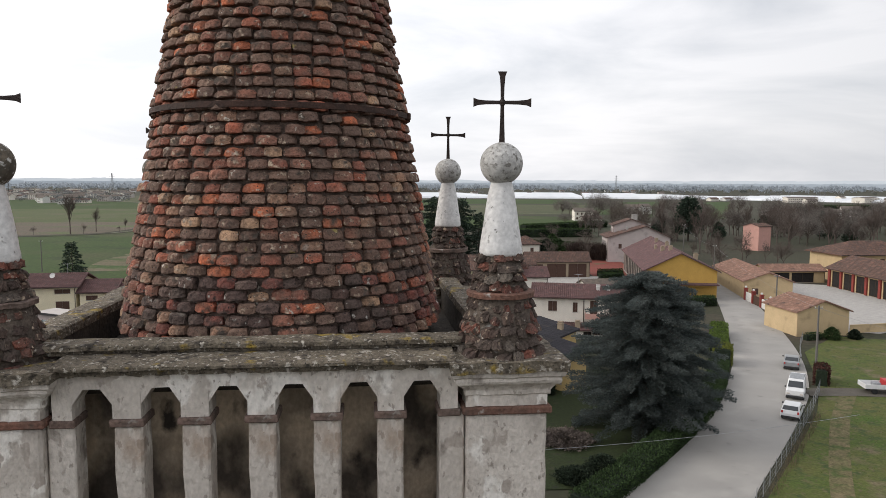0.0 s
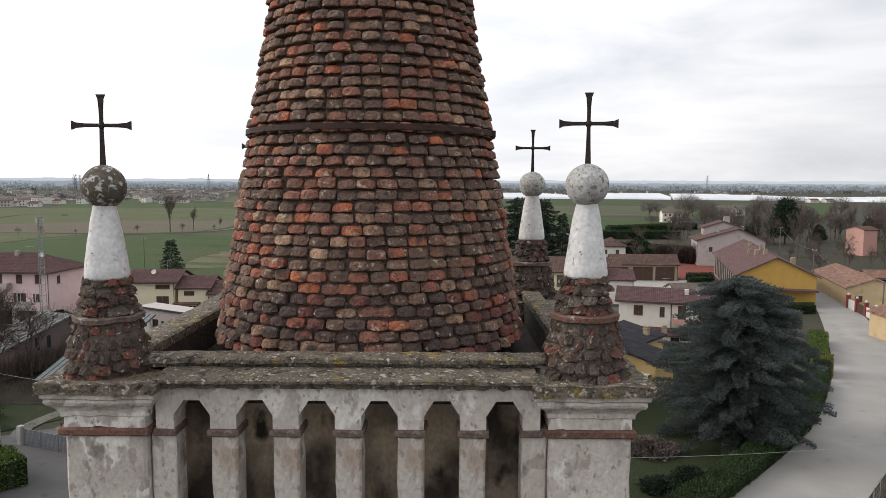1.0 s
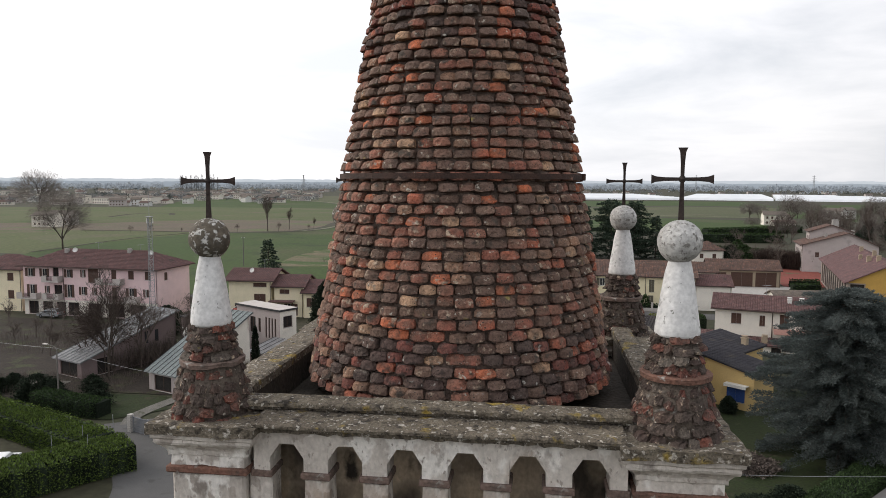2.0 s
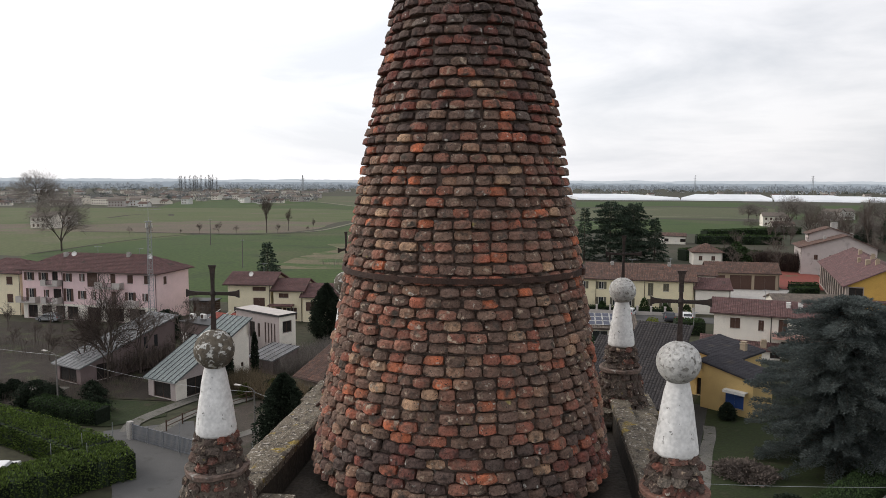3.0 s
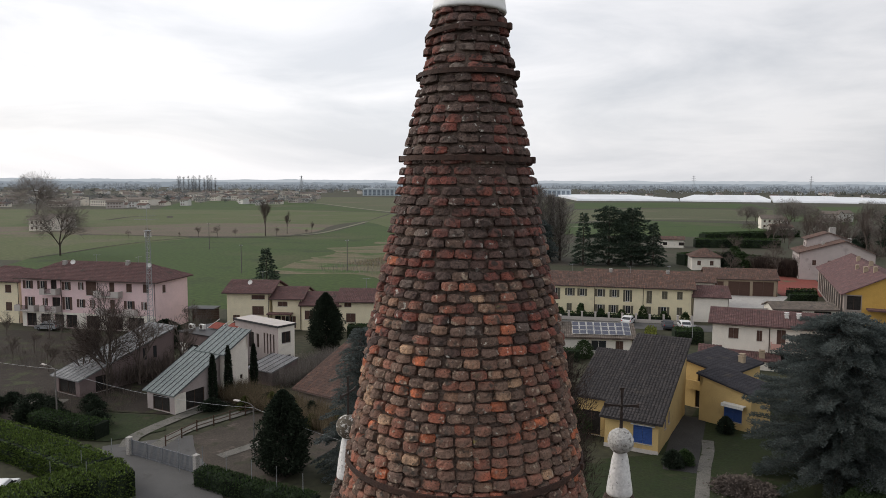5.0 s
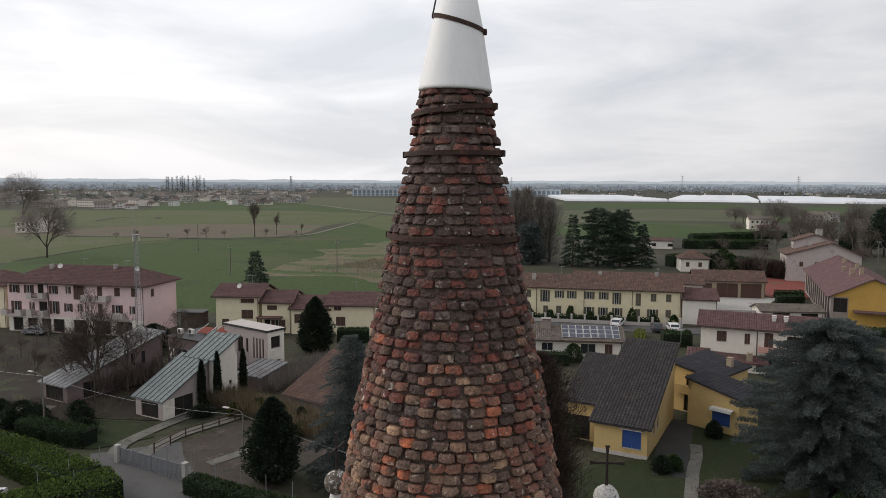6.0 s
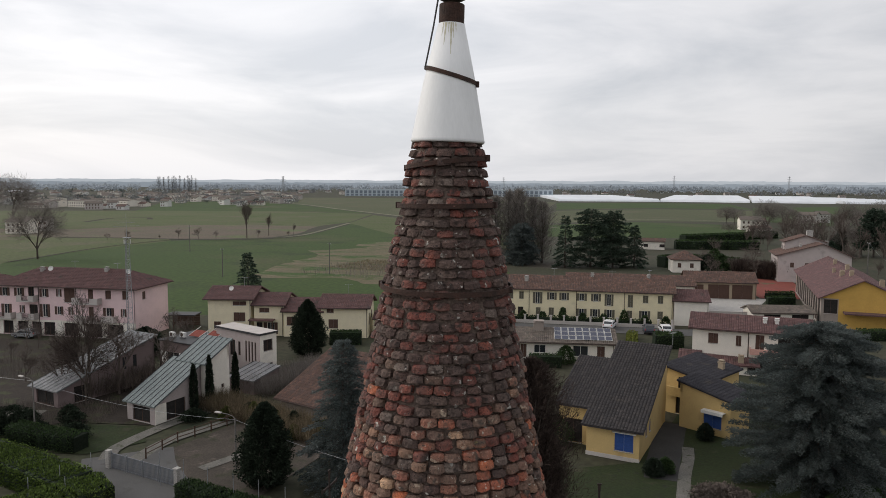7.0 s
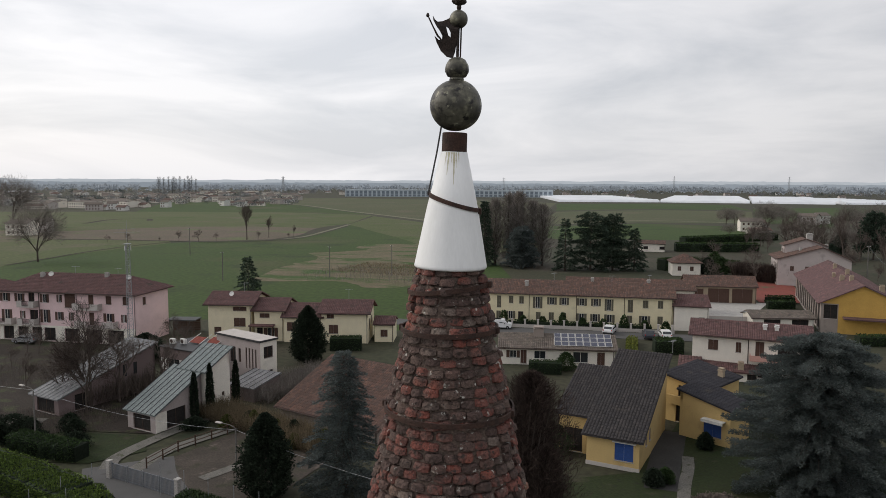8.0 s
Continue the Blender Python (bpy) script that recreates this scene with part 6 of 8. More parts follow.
# ochre barn and farm along the street
barn = house("ochre_barn", "long ochre barn with a red-brown tiled roof and colonnaded side", (53.4, 136.5), 81.0, 45, 13.5, 5.6, 3.3, "gable", 0.6, M_STONEWALL, T_BARN,
             {"b": [(1.6 + 3.55 * i, 0.4, 2.6, 5.0, "dark") for i in range(12)], "l": [(0.45, 2.7, 2.2, 2.55, "dark")]}, M_SHUTTER, ridge=0.51, tw=0.4,
             chimneys=((6, 3.0, 0.8, 1.2), (9, 7.5, 0.7, 0.9), (13, 8.5, 0.8, 0.9), (17.5, 7.0, 0.7, 0.9), (20.0, 9.0, 0.6, 0.8), (30, 7.5, 0.7, 0.9)), stack=M_CHIMNEY)
part("gable_render", boxes((-0.03, -0.004, 0.0, 10.7, 0.05, 5.45)), M_OCHRE, barn, "ochre rendered gable wall")
bm = bmesh.new()
tri = [(0.0, 5.454), (13.3, 5.454), (13.3, 5.6), (6.88, 8.8), (0.0, 5.6)]
fa = [bm.verts.new((-0.03, y, z)) for y, z in tri]
fb = [bm.verts.new((-0.004, y, z)) for y, z in tri]
bm.faces.new(fa)
bm.faces.new(fb[::-1])
for i in range(5):
    bm.faces.new((fa[(i + 1) % 5], fa[i], fb[i], fb[(i + 1) % 5]))
part("gable_render", bm, M_OCHRE, barn, "ochre rendered gable wall")
part("canopy", boxes((-2.4, -0.035, 0.0, 10.0, 3.0, 3.25)), T_BROWN, barn, "tiled canopy over the gable wall")
fm = house("farmhouse", "large pale farmhouse with a wide gable, tiled roofs and chimneys", (48.6, 215.6), -95, 13, 17.5, 7.2, 3.2, "gable", 0.7, M_FARMWALL, T_OLD,
           {"f": [(1.0 + 2.3 * i, 0.6, 1.2, 5.2, "dark") for i in range(5)], "r": [(3 + 3.6 * i, 4.0, 0.9, 1.3, "shut") for i in range(4)]}, M_SHUTTER, ridge=0.6, chimneys=((9, 6.0, 0.6, 0.8), (5, 13.0, 0.8, 1.2)), tw=0.5)
house("farmhouse_tower", "upper storey of the farmhouse under its own tiled roof", (51.1, 214.9), -95, 6.0, 10.0, 10.4, 1.7, "gable", 0.6, M_FARMWALL, T_OLD, {"f": [(1.0, 8.2, 1.2, 1.0, "dark"), (3.4, 8.2, 1.2, 1.0, "dark")]}, M_SHUTTER, tw=0.5, chimneys=((2.5, 6.5, 1.5, 1.6),))
house("ochre_outbuilding", "low ochre outbuilding with mottled red tile roof", (68.2, 136.5), 81, 27, 9.0, 3.5, 1.7, "gable", 0.4, M_PALEOCHRE, T_RED, {"l": [(1.5, 0.9, 1.2, 1.2, "shut")]}, M_SHUTTER, tw=0.35)
house("ochre_hut", "small ochre hut with mottled pinkish tile roof", (60.6, 104.0), 97, 8.4, 8.3, 3.7, 1.5, "gable", 0.35, M_PALEOCHRE, T_RED, {}, M_SHUTTER)
pch = house("porch_building", "ochre farm building with open porch on red posts", (97.5, 120), 92, 36, 10.5, 4.3, 2.4, "gable", 0.8, M_PALEOCHRE, T_OLD,
            {"b": [(1.0 + 4.3 * i, 0.1, 3.6, 3.5, "dark") for i in range(8)]}, M_SHUTTER, tw=0.4)
for i in range(9):
    part("post", boxes((35.35 - 4.3 * i, 36.05 - 4.3 * i, 10.51, 10.85, 0.05, 4.0), bevel=0.03), M_REDPOST, pch, "red painted brick post")
house("ochre_farmhouse", "ochre farmhouse with hipped old tile roof", (92, 162), 6, 20, 12, 6.6, 2.4, "hip", 0.9, M_PALEOCHRE, T_OLD, {"f": [(1.5 + 4 * i, 3.8, 1.1, 1.6, "shut") for i in range(4)]}, M_SHUTTER, tw=0.4, chimneys=((17, 5, 0.9, 1.0),))
house("cart_shed", "open cart shed with mottled red tile roof", (74, 161), 2, 14, 6, 2.7, 1.2, "gable", 0.4, M_PALEOCHRE, T_RED, {"f": [(0.5, 0.1, 5.2, 2.2, "dark"), (6.2, 0.1, 5.2, 2.2, "dark")]}, M_SHUTTER, tw=0.4)
house("salmon_house", "tall salmon pink house with a shallow roof among bare trees", (107, 239), 22, 5.6, 7, 8.3, 0.9, "gable", 0.3, M_SALMON, T_OLD, {}, M_SHUTTER, tw=0.5)
house("small_villa", "small pale house with a hipped tile roof", (22, 217), 3, 8, 8, 4.0, 2.2, "hip", 0.5, M_OFFWHITE, T_OLD, {"f": [(1.5, 1.5, 1, 1.3, "shut"), (5, 1.5, 1, 1.3, "shut")]}, M_SHUTTER, tw=0.5)
house("far_bungalow", "low white bungalow beyond the conifers", (16.5, 293), -4, 10, 8, 3.2, 1.0, "gable", 0.4, M_OFFWHITE, T_OLD, {"f": [(2, 1, 1.6, 1.2, "dark"), (8, 1, 2, 1.2, "dark")]}, M_SHUTTER, tw=0.5)
house("far_bungalow", "low white bungalow beyond the conifers", (74, 372), 4, 10, 8, 4.4, 1.2, "gable", 0.4, M_OFFWHITE, T_OLD, {"f": [(2, 1, 1.6, 1.2, "dark")]}, M_SHUTTER, tw=0.5)

# scattered houses towards the horizon
frnd = random.Random(21)
far_kinds = {}
FARWALL = [M_FRAMEW, M_OFFWHITE, M_PALEGREY, M_OFFWHITE, M_FRAMEW, M_PALEGREY]
PLACES = []
for a0, a1, d0, d1, n in ((-47, -25, 800, 1150, 55), (-47, -24, 1150, 1900, 80), (-24, -12, 1600, 2100, 12), (-8, 20, 1500, 2300, 22)):
    for _ in range(n):
        a, d = radians(frnd.uniform(a0, a1)), frnd.uniform(d0, d1)
        PLACES.append((d * math.sin(a), d * math.cos(a)))
for cx, cy, sx, sy, n in ((300, 480, 90, 60, 5), (480, 900, 130, 120, 8)):
    PLACES += [(cx + frnd.uniform(-sx, sx), cy + frnd.uniform(-sy, sy)) for _ in range(n)]
PLACES += [(-289.8, 298.7, 1), (-293.2, 314.6, 5), (-475.5, 583.3, 2), (-475.4, 598.7, 0), (-475.2, 614.7, 4), (-448.8, 592.4, 0), (-544.1, 1037.8, 0), (-520, 1048.1, 4), (-483.2, 1022, 3), (81, 435.4, 1), (95, 472.2, 0), (133, 521.9, 5), (150.6, 534.2, 4)]
for x, y, *k in PLACES:
    k = k[0] if k else frnd.randrange(8)
    m = pose(x, y, 0, 0, 0, frnd.uniform(-35, 35))
    if k in far_kinds:
        copy_thing(far_kinds[k], m)
        continue
    w = FARWALL[k % 6]
    L, W, h = 9 + 3 * (k % 4), 8.5, 3.2 + 2.7 * (k % 3 > 0)
    if k == 7:
        L, W, h = 38, 16, 6.5
    far_kinds[k] = house("distant_house", "distant village house with pale walls and tiled roof", (x, y), 0, L, W, h, 1.9 if k != 7 else 1.2, "gable", 0.5, w, T_OLD if k % 3 == 0 else T_TAUPE,
                         {"f": [(1.2 + 2.6 * i, 0.9, 1.1, 1.3, "far") for i in range(int((L - 1.5) / 2.6))] + ([(1.2 + 2.6 * i, 3.7, 1.1, 1.3, "far") for i in range(int((L - 1.5) / 2.6))] if h > 5 else [])},
                         M_SHUTTER, tw=0, gutter=False, group="houses towards the horizon")
    far_kinds[k].matrix_basis = m


def factory(name, x, y, turn, L, h, n):
    f = thing(name, "long pale factory hall with a grid of windows", "building", pose(x, y, 0, 0, 0, turn))
    part("wall", boxes((0, L, 0.4, 30, 0, h)), M_PALEBLUE, f)
    part("roof", boxes((-1, L + 1, -0.4, 31, h, h + 1.6)), M_PALEBLUE, f)
    col = band = None
    for i in range(n + 1):
        m = pose(i * L / n, 0, 0)
        col = share(col, "column", f, m) if col else part("column", boxes((-1.6, 1.6, -0.2, 0.398, 0, h)), M_PALEBLUE, f, m=m)
    for i in range(n):
        m = pose(i * L / n, 0, 0)
        if band is None:
            band = part("window", boxes((1.2, L / n - 1.2, 0.30, 0.395, h * 0.45, h * 0.9), (1.2, L / n - 1.2, 0.30, 0.395, h * 0.06, h * 0.38)), M_HALLGLASS, f, m=m)
        else:
            share(band, "window", f, m)


factory("factory_hall", -508, 1385, 8.7, 423, 13, 46)


def tunnels(name, x, y, turn, L, n, w, label):
    g = thing(name, label, "greenhouse", pose(x, y, 0, 0, 0, turn))
    V, Fq, k = [], [], 7
    prof = [(w / 2 * -math.cos(math.pi * i / (k - 1)), 4.4 * math.sin(math.pi * i / (k - 1)) ** 0.8) for i in range(k)]
    bm = bmesh.new()
    a = [bm.verts.new((0, py, pz)) for py, pz in prof]
    b = [bm.verts.new((L, py, pz)) for py, pz in prof]
    for i in range(k - 1):
        bm.faces.new((a[i], a[i + 1], b[i + 1], b[i]))
    bm.faces.new(a)
    bm.faces.new(b[::-1])
    first = None
    for i in range(n):
        m = pose(0, i * w, 0)
        if first is None:
            first = part("tunnel", bm, M_POLY, g, "white plastic tunnel", m=m)
        else:
            share(first, "tunnel", g, m)


tunnels("plastic_greenhouse", 412, 1126, -54, 140, 9, 34, "block of white plastic greenhouse tunnels across the fields")
tunnels("plastic_greenhouse", 496, 1010, -54, 150, 9, 34, "block of white plastic greenhouse tunnels across the fields")
tunnels("plastic_greenhouse", -61, 1118, 9.2, 153, 12, 34, "block of white plastic greenhouse tunnels across the fields")
tunnels("plastic_greenhouse", 96, 1145, -8.3, 126, 14, 34, "block of white plastic greenhouse tunnels across the fields")
tunnels("plastic_greenhouse", 224, 1126, -10.5, 108, 13, 34, "block of white plastic greenhouse tunnels across the fields")
tunnels("plastic_greenhouse", 339, 1108, 7.1, 113, 9, 34, "block of white plastic greenhouse tunnels across the fields")
# white tunnels added in place of a bright glint beyond the village
tunnels("plastic_greenhouse", -1475, 1531, 40, 60, 3, 20, "small white tunnels beyond the village, added for a bright glint")


# ------------------------------------------------------------------ trees, hedges
def leaf_cards(P, D, size, seed, width=0.45, jitter=0.6):
    """Small pointed leaves or sprays: P places, D directions (unit), size lengths. Two triangles each, bent along the middle."""
    rnd = np.random.RandomState(seed)
    n = len(P)
    D = D + rnd.normal(0, jitter, (n, 3)) * 0.6
    D /= np.linalg.norm(D, axis=1)[:, None] + 1e-9
    S = np.cross(D, rnd.normal(0, 1, (n, 3)))
    S /= np.linalg.norm(S, axis=1)[:, None] + 1e-9
    size = np.broadcast_to(np.asarray(size, float), (n,)) * rnd.uniform(0.7, 1.3, n)
    L = D * size[:, None]
    Wd = S * (size * width)[:, None]
    V = np.stack([P, P + L * 0.5 + Wd * 0.5, P + L, P + L * 0.5 - Wd * 0.5], 1).reshape(-1, 3)
    Fq = (np.arange(n) * 4)[:, None] + np.array([0, 1, 2, 3])[None]
    return V, Fq


def trunk_mesh(bm, h, r, seed, bend=0.03):
    rnd = random.Random(seed)
    pts = [Vector((0, 0, 0))]
    for i in range(1, 7):
        pts.append(Vector((rnd.uniform(-bend, bend) * h, rnd.uniform(-bend, bend) * h, h * i / 6)))
    polytube(pts, [r * (1 - i / 6.5) for i in range(7)], 7, bm)
    return pts


def conifer(name, label, at, h, r, mat, seed, style="fir", density=1.0, spray=0.5, low=0.06, m_=None):
    """A conifer: whorls of drooping branches, each with flat sprays of needles, an uneven outline and gaps."""
    rnd = np.random.RandomState(seed)
    e = thing(name, label, "tree", pose(at[0], at[1], 0, 0, 0, seed * 37 % 360))
    bm = bmesh.new()
    trunk_mesh(bm, h * 0.97, 0.018 * h + 0.05, seed, 0.006)
    P, D, S = [], [], []
    nb = int((90 if style == "fir" else 150) * density)
    for b in range(nb):
        f = (b + rnd.uniform(0, 1)) / nb
        z = h * (low + (1 - low) * f ** 0.9)
        t = (z / h)
        if style == "fir":
            reach = r * (1 - t) ** (0.85 if spray > 0.45 else 0.55) * rnd.uniform(0.66, 1.14) + 0.15
        else:
            reach = r * (1 - (max(0, t - 0.12) / 0.88) ** 3.0) ** 0.52 * (0.80 + 0.20 * min(1, t / 0.18)) * rnd.uniform(0.58, 1.13) + 0.4
        az = b * 2.39996 + rnd.uniform(-0.4, 0.4)
        rise = rnd.uniform(-0.25, 0.10) if style == "fir" else rnd.uniform(-0.22, 0.45) * (1 - 0.4 * t)
        o = np.array([math.cos(az), math.sin(az), 0.0])
        steps = max(4, int(reach / spray * 2.6))
        prev = np.array([0, 0, z])
        for s in range(steps):
            q = (s + 1) / steps
            droop = -0.22 * q * q * reach if style == "fir" else -0.16 * q * q * reach
            c = np.array([0, 0, z]) + o * reach * q + np.array([0, 0, rise * reach * q + droop])
            if s % 3 == 2 or s == steps - 1:
                tube(bm, prev, c, 0.035 * (1.2 - q) * (h / 12), 0.035 * (1.15 - q) * (h / 12), 4)
                prev = c
            side = np.array([-o[1], o[0], 0])
            wdt = spray * (1.1 if style == "fir" else 1.25) * (0.35 + 0.9 * (1 - abs(q - 0.55)))
            m = m_ or (10 if style == "fir" else 17)
            if q < 0.25 and rnd.rand() < 0.5:
                continue
            for _ in range(m):
                u = rnd.uniform(-1, 1)
                p = c + side * u * wdt + np.array([0, 0, rnd.uniform(-0.12, 0.10) * spray * (1.0 if style == "fir" else 3.5)]) + o * rnd.uniform(-0.3, 0.3) * spray
                P.append(p)
                D.append(o * 0.8 + side * u * 0.9 + np.array([0, 0, rnd.uniform(-0.35, 0.35) if style == "fir" else rnd.uniform(-0.3, 0.9)]))
                S.append(spray * rnd.uniform(0.55, 1.0))
    part("trunk", bm, M_BARK, e)
    V, Fq = leaf_cards(np.array(P), np.array(D), np.array(S) * (0.9 if spray > 0.7 else 0.62), seed, 0.34, 0.5)
    obj("crown", V, Fq, mat, e)
    return e


def blob_tree(name, label, at, h, r, mat, seed, leaf=0.25, n=9000, base=0.1, tip=1.0, lobes=9, trunk=True, category="tree"):
    """A dense evergreen: leaves in clumps on an uneven egg-shaped crown."""
    rnd = np.random.RandomState(seed)
    e = thing(name, label, category, pose(at[0], at[1], 0))
    if trunk:
        bm = bmesh.new()
        pts = trunk_mesh(bm, h * 0.8, 0.02 * h + 0.04, seed, 0.01)
        for i in range(10):
            a = i * 2.4
            p = Vector((0, 0, h * (0.2 + 0.05 * i)))
            tube(bm, p, p + Vector((math.cos(a) * r * 0.6, math.sin(a) * r * 0.6, h * 0.08)), 0.03, 0.012, 4)
        part("trunk", bm, M_BARK, e)
    z = rnd.uniform(0, 1, n) ** 0.85
    a = rnd.uniform(0, math.tau, n)
    prof = np.sin(np.pi * np.clip(z * 0.9 + 0.1, 0, 1)) ** 0.6 if tip == 0 else (np.minimum(1, (z + 0.05) / 0.25) ** 0.5) * (1 - z ** (1.6 * tip)) ** 0.7
    lump = 1 + 0.14 * np.sin(a * lobes / 2 + z * 9 + seed) + 0.10 * np.sin(a * lobes - z * 17) + 0.08 * np.sin(z * 41 + a * 3)
    q = rnd.uniform(0.72, 1.04, n) * lump * prof * r
    P = np.stack([q * np.cos(a), q * np.sin(a), h * (base + (1 - base) * z) + rnd.normal(0, 0.05, n)], 1)
    D = np.stack([np.cos(a), np.sin(a), rnd.uniform(-0.2, 0.9, n)], 1)
    V, Fq = leaf_cards(P, D, leaf, seed, 0.55, 0.7)
    obj("crown", V, Fq, mat, e)
    # dark inner mass of twigs and old leaves
    q2 = rnd.uniform(0.35, 0.8, n // 3) * r * prof[: n // 3]
    P2 = np.stack([q2 * np.cos(a[: n // 3]), q2 * np.sin(a[: n // 3]), h * (base + (1 - base) * z[: n // 3] * 0.95)], 1)
    V, Fq = leaf_cards(P2, D[: n // 3], leaf * 1.6, seed + 1, 0.7, 0.9)
    obj("inner_foliage", V, Fq, mat, e)
    return e


def bare_mesh(bm, h, seed, spread=0.5, depth=6):
    rnd = random.Random(seed)

    def grow(p, d, ln, r, k):
        q = p + d * ln
        tube(bm, p, q, r, r * 0.72, 5 if k < 2 else 3)
        if k >= depth:
            return
        for i in range(2 if k == 0 else rnd.choice((2, 3, 3))):
            side = Vector((rnd.gauss(0, 1), rnd.gauss(0, 1), rnd.gauss(0, 0.5)))
            side -= d * side.dot(d)
            side.normalize()
            d2 = (d + side * rnd.uniform(0.5, 1.1) * spread * 1.3 + Vector((0, 0, 0.12))).normalized()
            grow(p + d * ln * rnd.uniform(0.62, 1.0), d2, ln * rnd.uniform(0.62, 0.82), r * 0.62, k + 1)
        if k < 3:
            grow(q, (d + Vector((rnd.gauss(0, 0.14), rnd.gauss(0, 0.14), 0.05))).normalized(), ln * 0.85, r * 0.7, k + 1)

    grow(Vector((0, 0, 0)), Vector((0, 0, 1)), h * 0.25, h * 0.017, 0)
    return bm


BARE = {}


def bare_tree(label, at, h, seed, kind=0, group=""):
    spread = (0.55, 0.30, 0.75)[kind]
    key = (kind, seed % 3)
    if key not in BARE:
        e = thing("bare_tree", label, "tree", pose(at[0], at[1], 0), group)
        o = part("crown", bare_mesh(bmesh.new(), 10.0, seed, spread, 7), M_TWIG, e)
        BARE[key] = e
        e.matrix_basis = pose(at[0], at[1], 0, 0, 0, seed * 47) @ Matrix.Diagonal((h / 10, h / 10, h / 10, 1))
        return e
    e = copy_thing(BARE[key], pose(0, 0, 0))
    e.matrix_basis = pose(at[0], at[1], 0, 0, 0, seed * 47) @ Matrix.Diagonal((h / 10, h / 10, h / 10, 1))
    return tagged(e, label, "tree", group)


def hedge(name, label, line, w, h, mat, seed, leaf=0.16, per=110, z0=0.0, round_top=0.15):
    """A clipped hedge along a line: leaves all over a dark core that stands for the shade inside."""
    rnd = np.random.RandomState(seed)
    c = spline(line, 6) if len(line) > 2 else [Vector((*p, 0)) for p in line]
    P, D = [], []
    bm = bmesh.new()
    e = thing(name, label, "hedge", pose(c[0].x, c[0].y, 0))
    for a, b in zip(c, c[1:]):
        d = b - a
        ln = d.length
        d.normalize()
        s = Vector((-d.y, d.x, 0))
        m = Matrix(((d.x, s.x, 0, a.x - c[0].x), (d.y, s.y, 0, a.y - c[0].y), (0, 0, 1, 0), (0, 0, 0, 1)))
        tmp = [m @ Vector(v) for v in ((-0.1, -w / 2 + .12, z0), (ln + 0.1, -w / 2 + .12, z0), (ln + 0.1, w / 2 - .12, z0), (-0.1, w / 2 - .12, z0), (-0.1, -w / 2 + .12, h - .12), (ln + 0.1, -w / 2 + .12, h - .12), (ln + 0.1, w / 2 - .12, h - .12), (-0.1, w / 2 - .12, h - .12))]
        vs = [bm.verts.new(v) for v in tmp]
        for f in ((3, 2, 1, 0), (4, 5, 6, 7), (0, 1, 5, 4), (1, 2, 6, 5), (2, 3, 7, 6), (3, 0, 4, 7)):
            bm.faces.new([vs[i] for i in f])
        area = ln * (2 * h + w)
        n = int(area * per)
        u = rnd.uniform(0, 1, n) * (2 * h + w)
        x = rnd.uniform(0, ln, n)
        y = np.where(u < h, -w / 2, np.where(u > h + w, w / 2, u - h - w / 2))
        z = np.where(u < h, u, np.where(u > h + w, 2 * h + w - u, h))
        bumpy = np.array([noise.noise(Vector((a.x + d.x * xx, a.y + d.y * xx, zz * 1.5 + seed)) * 0.9) for xx, zz in zip(x[::8], z[::8])]).repeat(8)[:n]
        if len(bumpy) < n:
            bumpy = np.resize(bumpy, n)
        off = bumpy * 0.14 + rnd.normal(0, 0.035, n)
        nx = np.where(u < h, -1.0, np.where(u > h + w, 1.0, 0.0))
        nz = np.where((u >= h) & (u <= h + w), 1.0, 0.0)
        y, z = y + nx * off, z + nz * off - round_top * (np.abs(y) / (w / 2)) ** 4 * nz
        P.append(np.stack([a.x - c[0].x + d.x * x + s.x * y, a.y - c[0].y + d.y * x + s.y * y, z0 + z], 1))
        D.append(np.stack([s.x * nx + d.x * 0.2, s.y * nx + d.y * 0.2, nz + 0.35], 1))
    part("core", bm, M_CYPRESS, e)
    V, Fq = leaf_cards(np.concatenate(P), np.concatenate(D), leaf, seed, 0.6, 0.7)
    obj("foliage", V, Fq, mat, e)
    return e


conifer("cedar", "large blue-grey cedar spreading over the garden", (18.6, 63.4), 14.3, 6.7, M_CEDAR, 3, "cedar", 2.3, 0.40, 0.03, 32)
conifer("spruce", "blue spruce standing behind the tower", (-20.3, 54.5), 12.9, 4.2, M_CEDAR, 5, "fir", 2.2, 0.42, 0.02, 22)
conifer("fir", "dark fir at the edge of the field", (-80.3, 152.0), 9.3, 3.7, M_FIR, 6, "fir", 0.6, 0.8, 0.05)
blob_tree("cypress_bush", "broad dark clipped evergreen", (-27.2, 53.8), 7.2, 2.3, M_CYPRESS, 7, 0.22, 12000, 0.02, 1.3)
blob_tree("evergreen", "dark round evergreen by the cream houses", (-41.9, 97.5), 8.4, 2.75, M_CYPRESS, 8, 0.24, 14000, 0.02, 1.15, 7)
blob_tree("evergreen", "dark evergreen below the mast", (-65.6, 92.0), 4.2, 3.4, M_CYPRESS, 9, 0.3, 4000, 0.05, 1.2)
for i, (x, y, h) in enumerate(((-47.6, 70.2, 5.6), (-46.6, 71.8, 6.3), (-46.0, 76.6, 5.5))):
    blob_tree("column_cypress", "slender dark column cypress by the modern house", (x + 3.9, y - 0.6), h, 0.40, M_CYPRESS, 30 + i, 0.16, 3000, 0.02, 1.6)
for i, (x, y, h, r) in enumerate(((-9.5, 221, 16, 4.5), (-1.8, 224, 18, 7.0), (5.0, 226, 17.5, 6.5), (11.5, 227, 13, 6.0))):
    conifer("tall_conifer", "tall dark cedar behind the terrace", (x, y), h, r * 0.95, M_FIR, 40 + i, "cedar" if i % 3 else "fir", 0.62, 0.85, 0.03, 14)
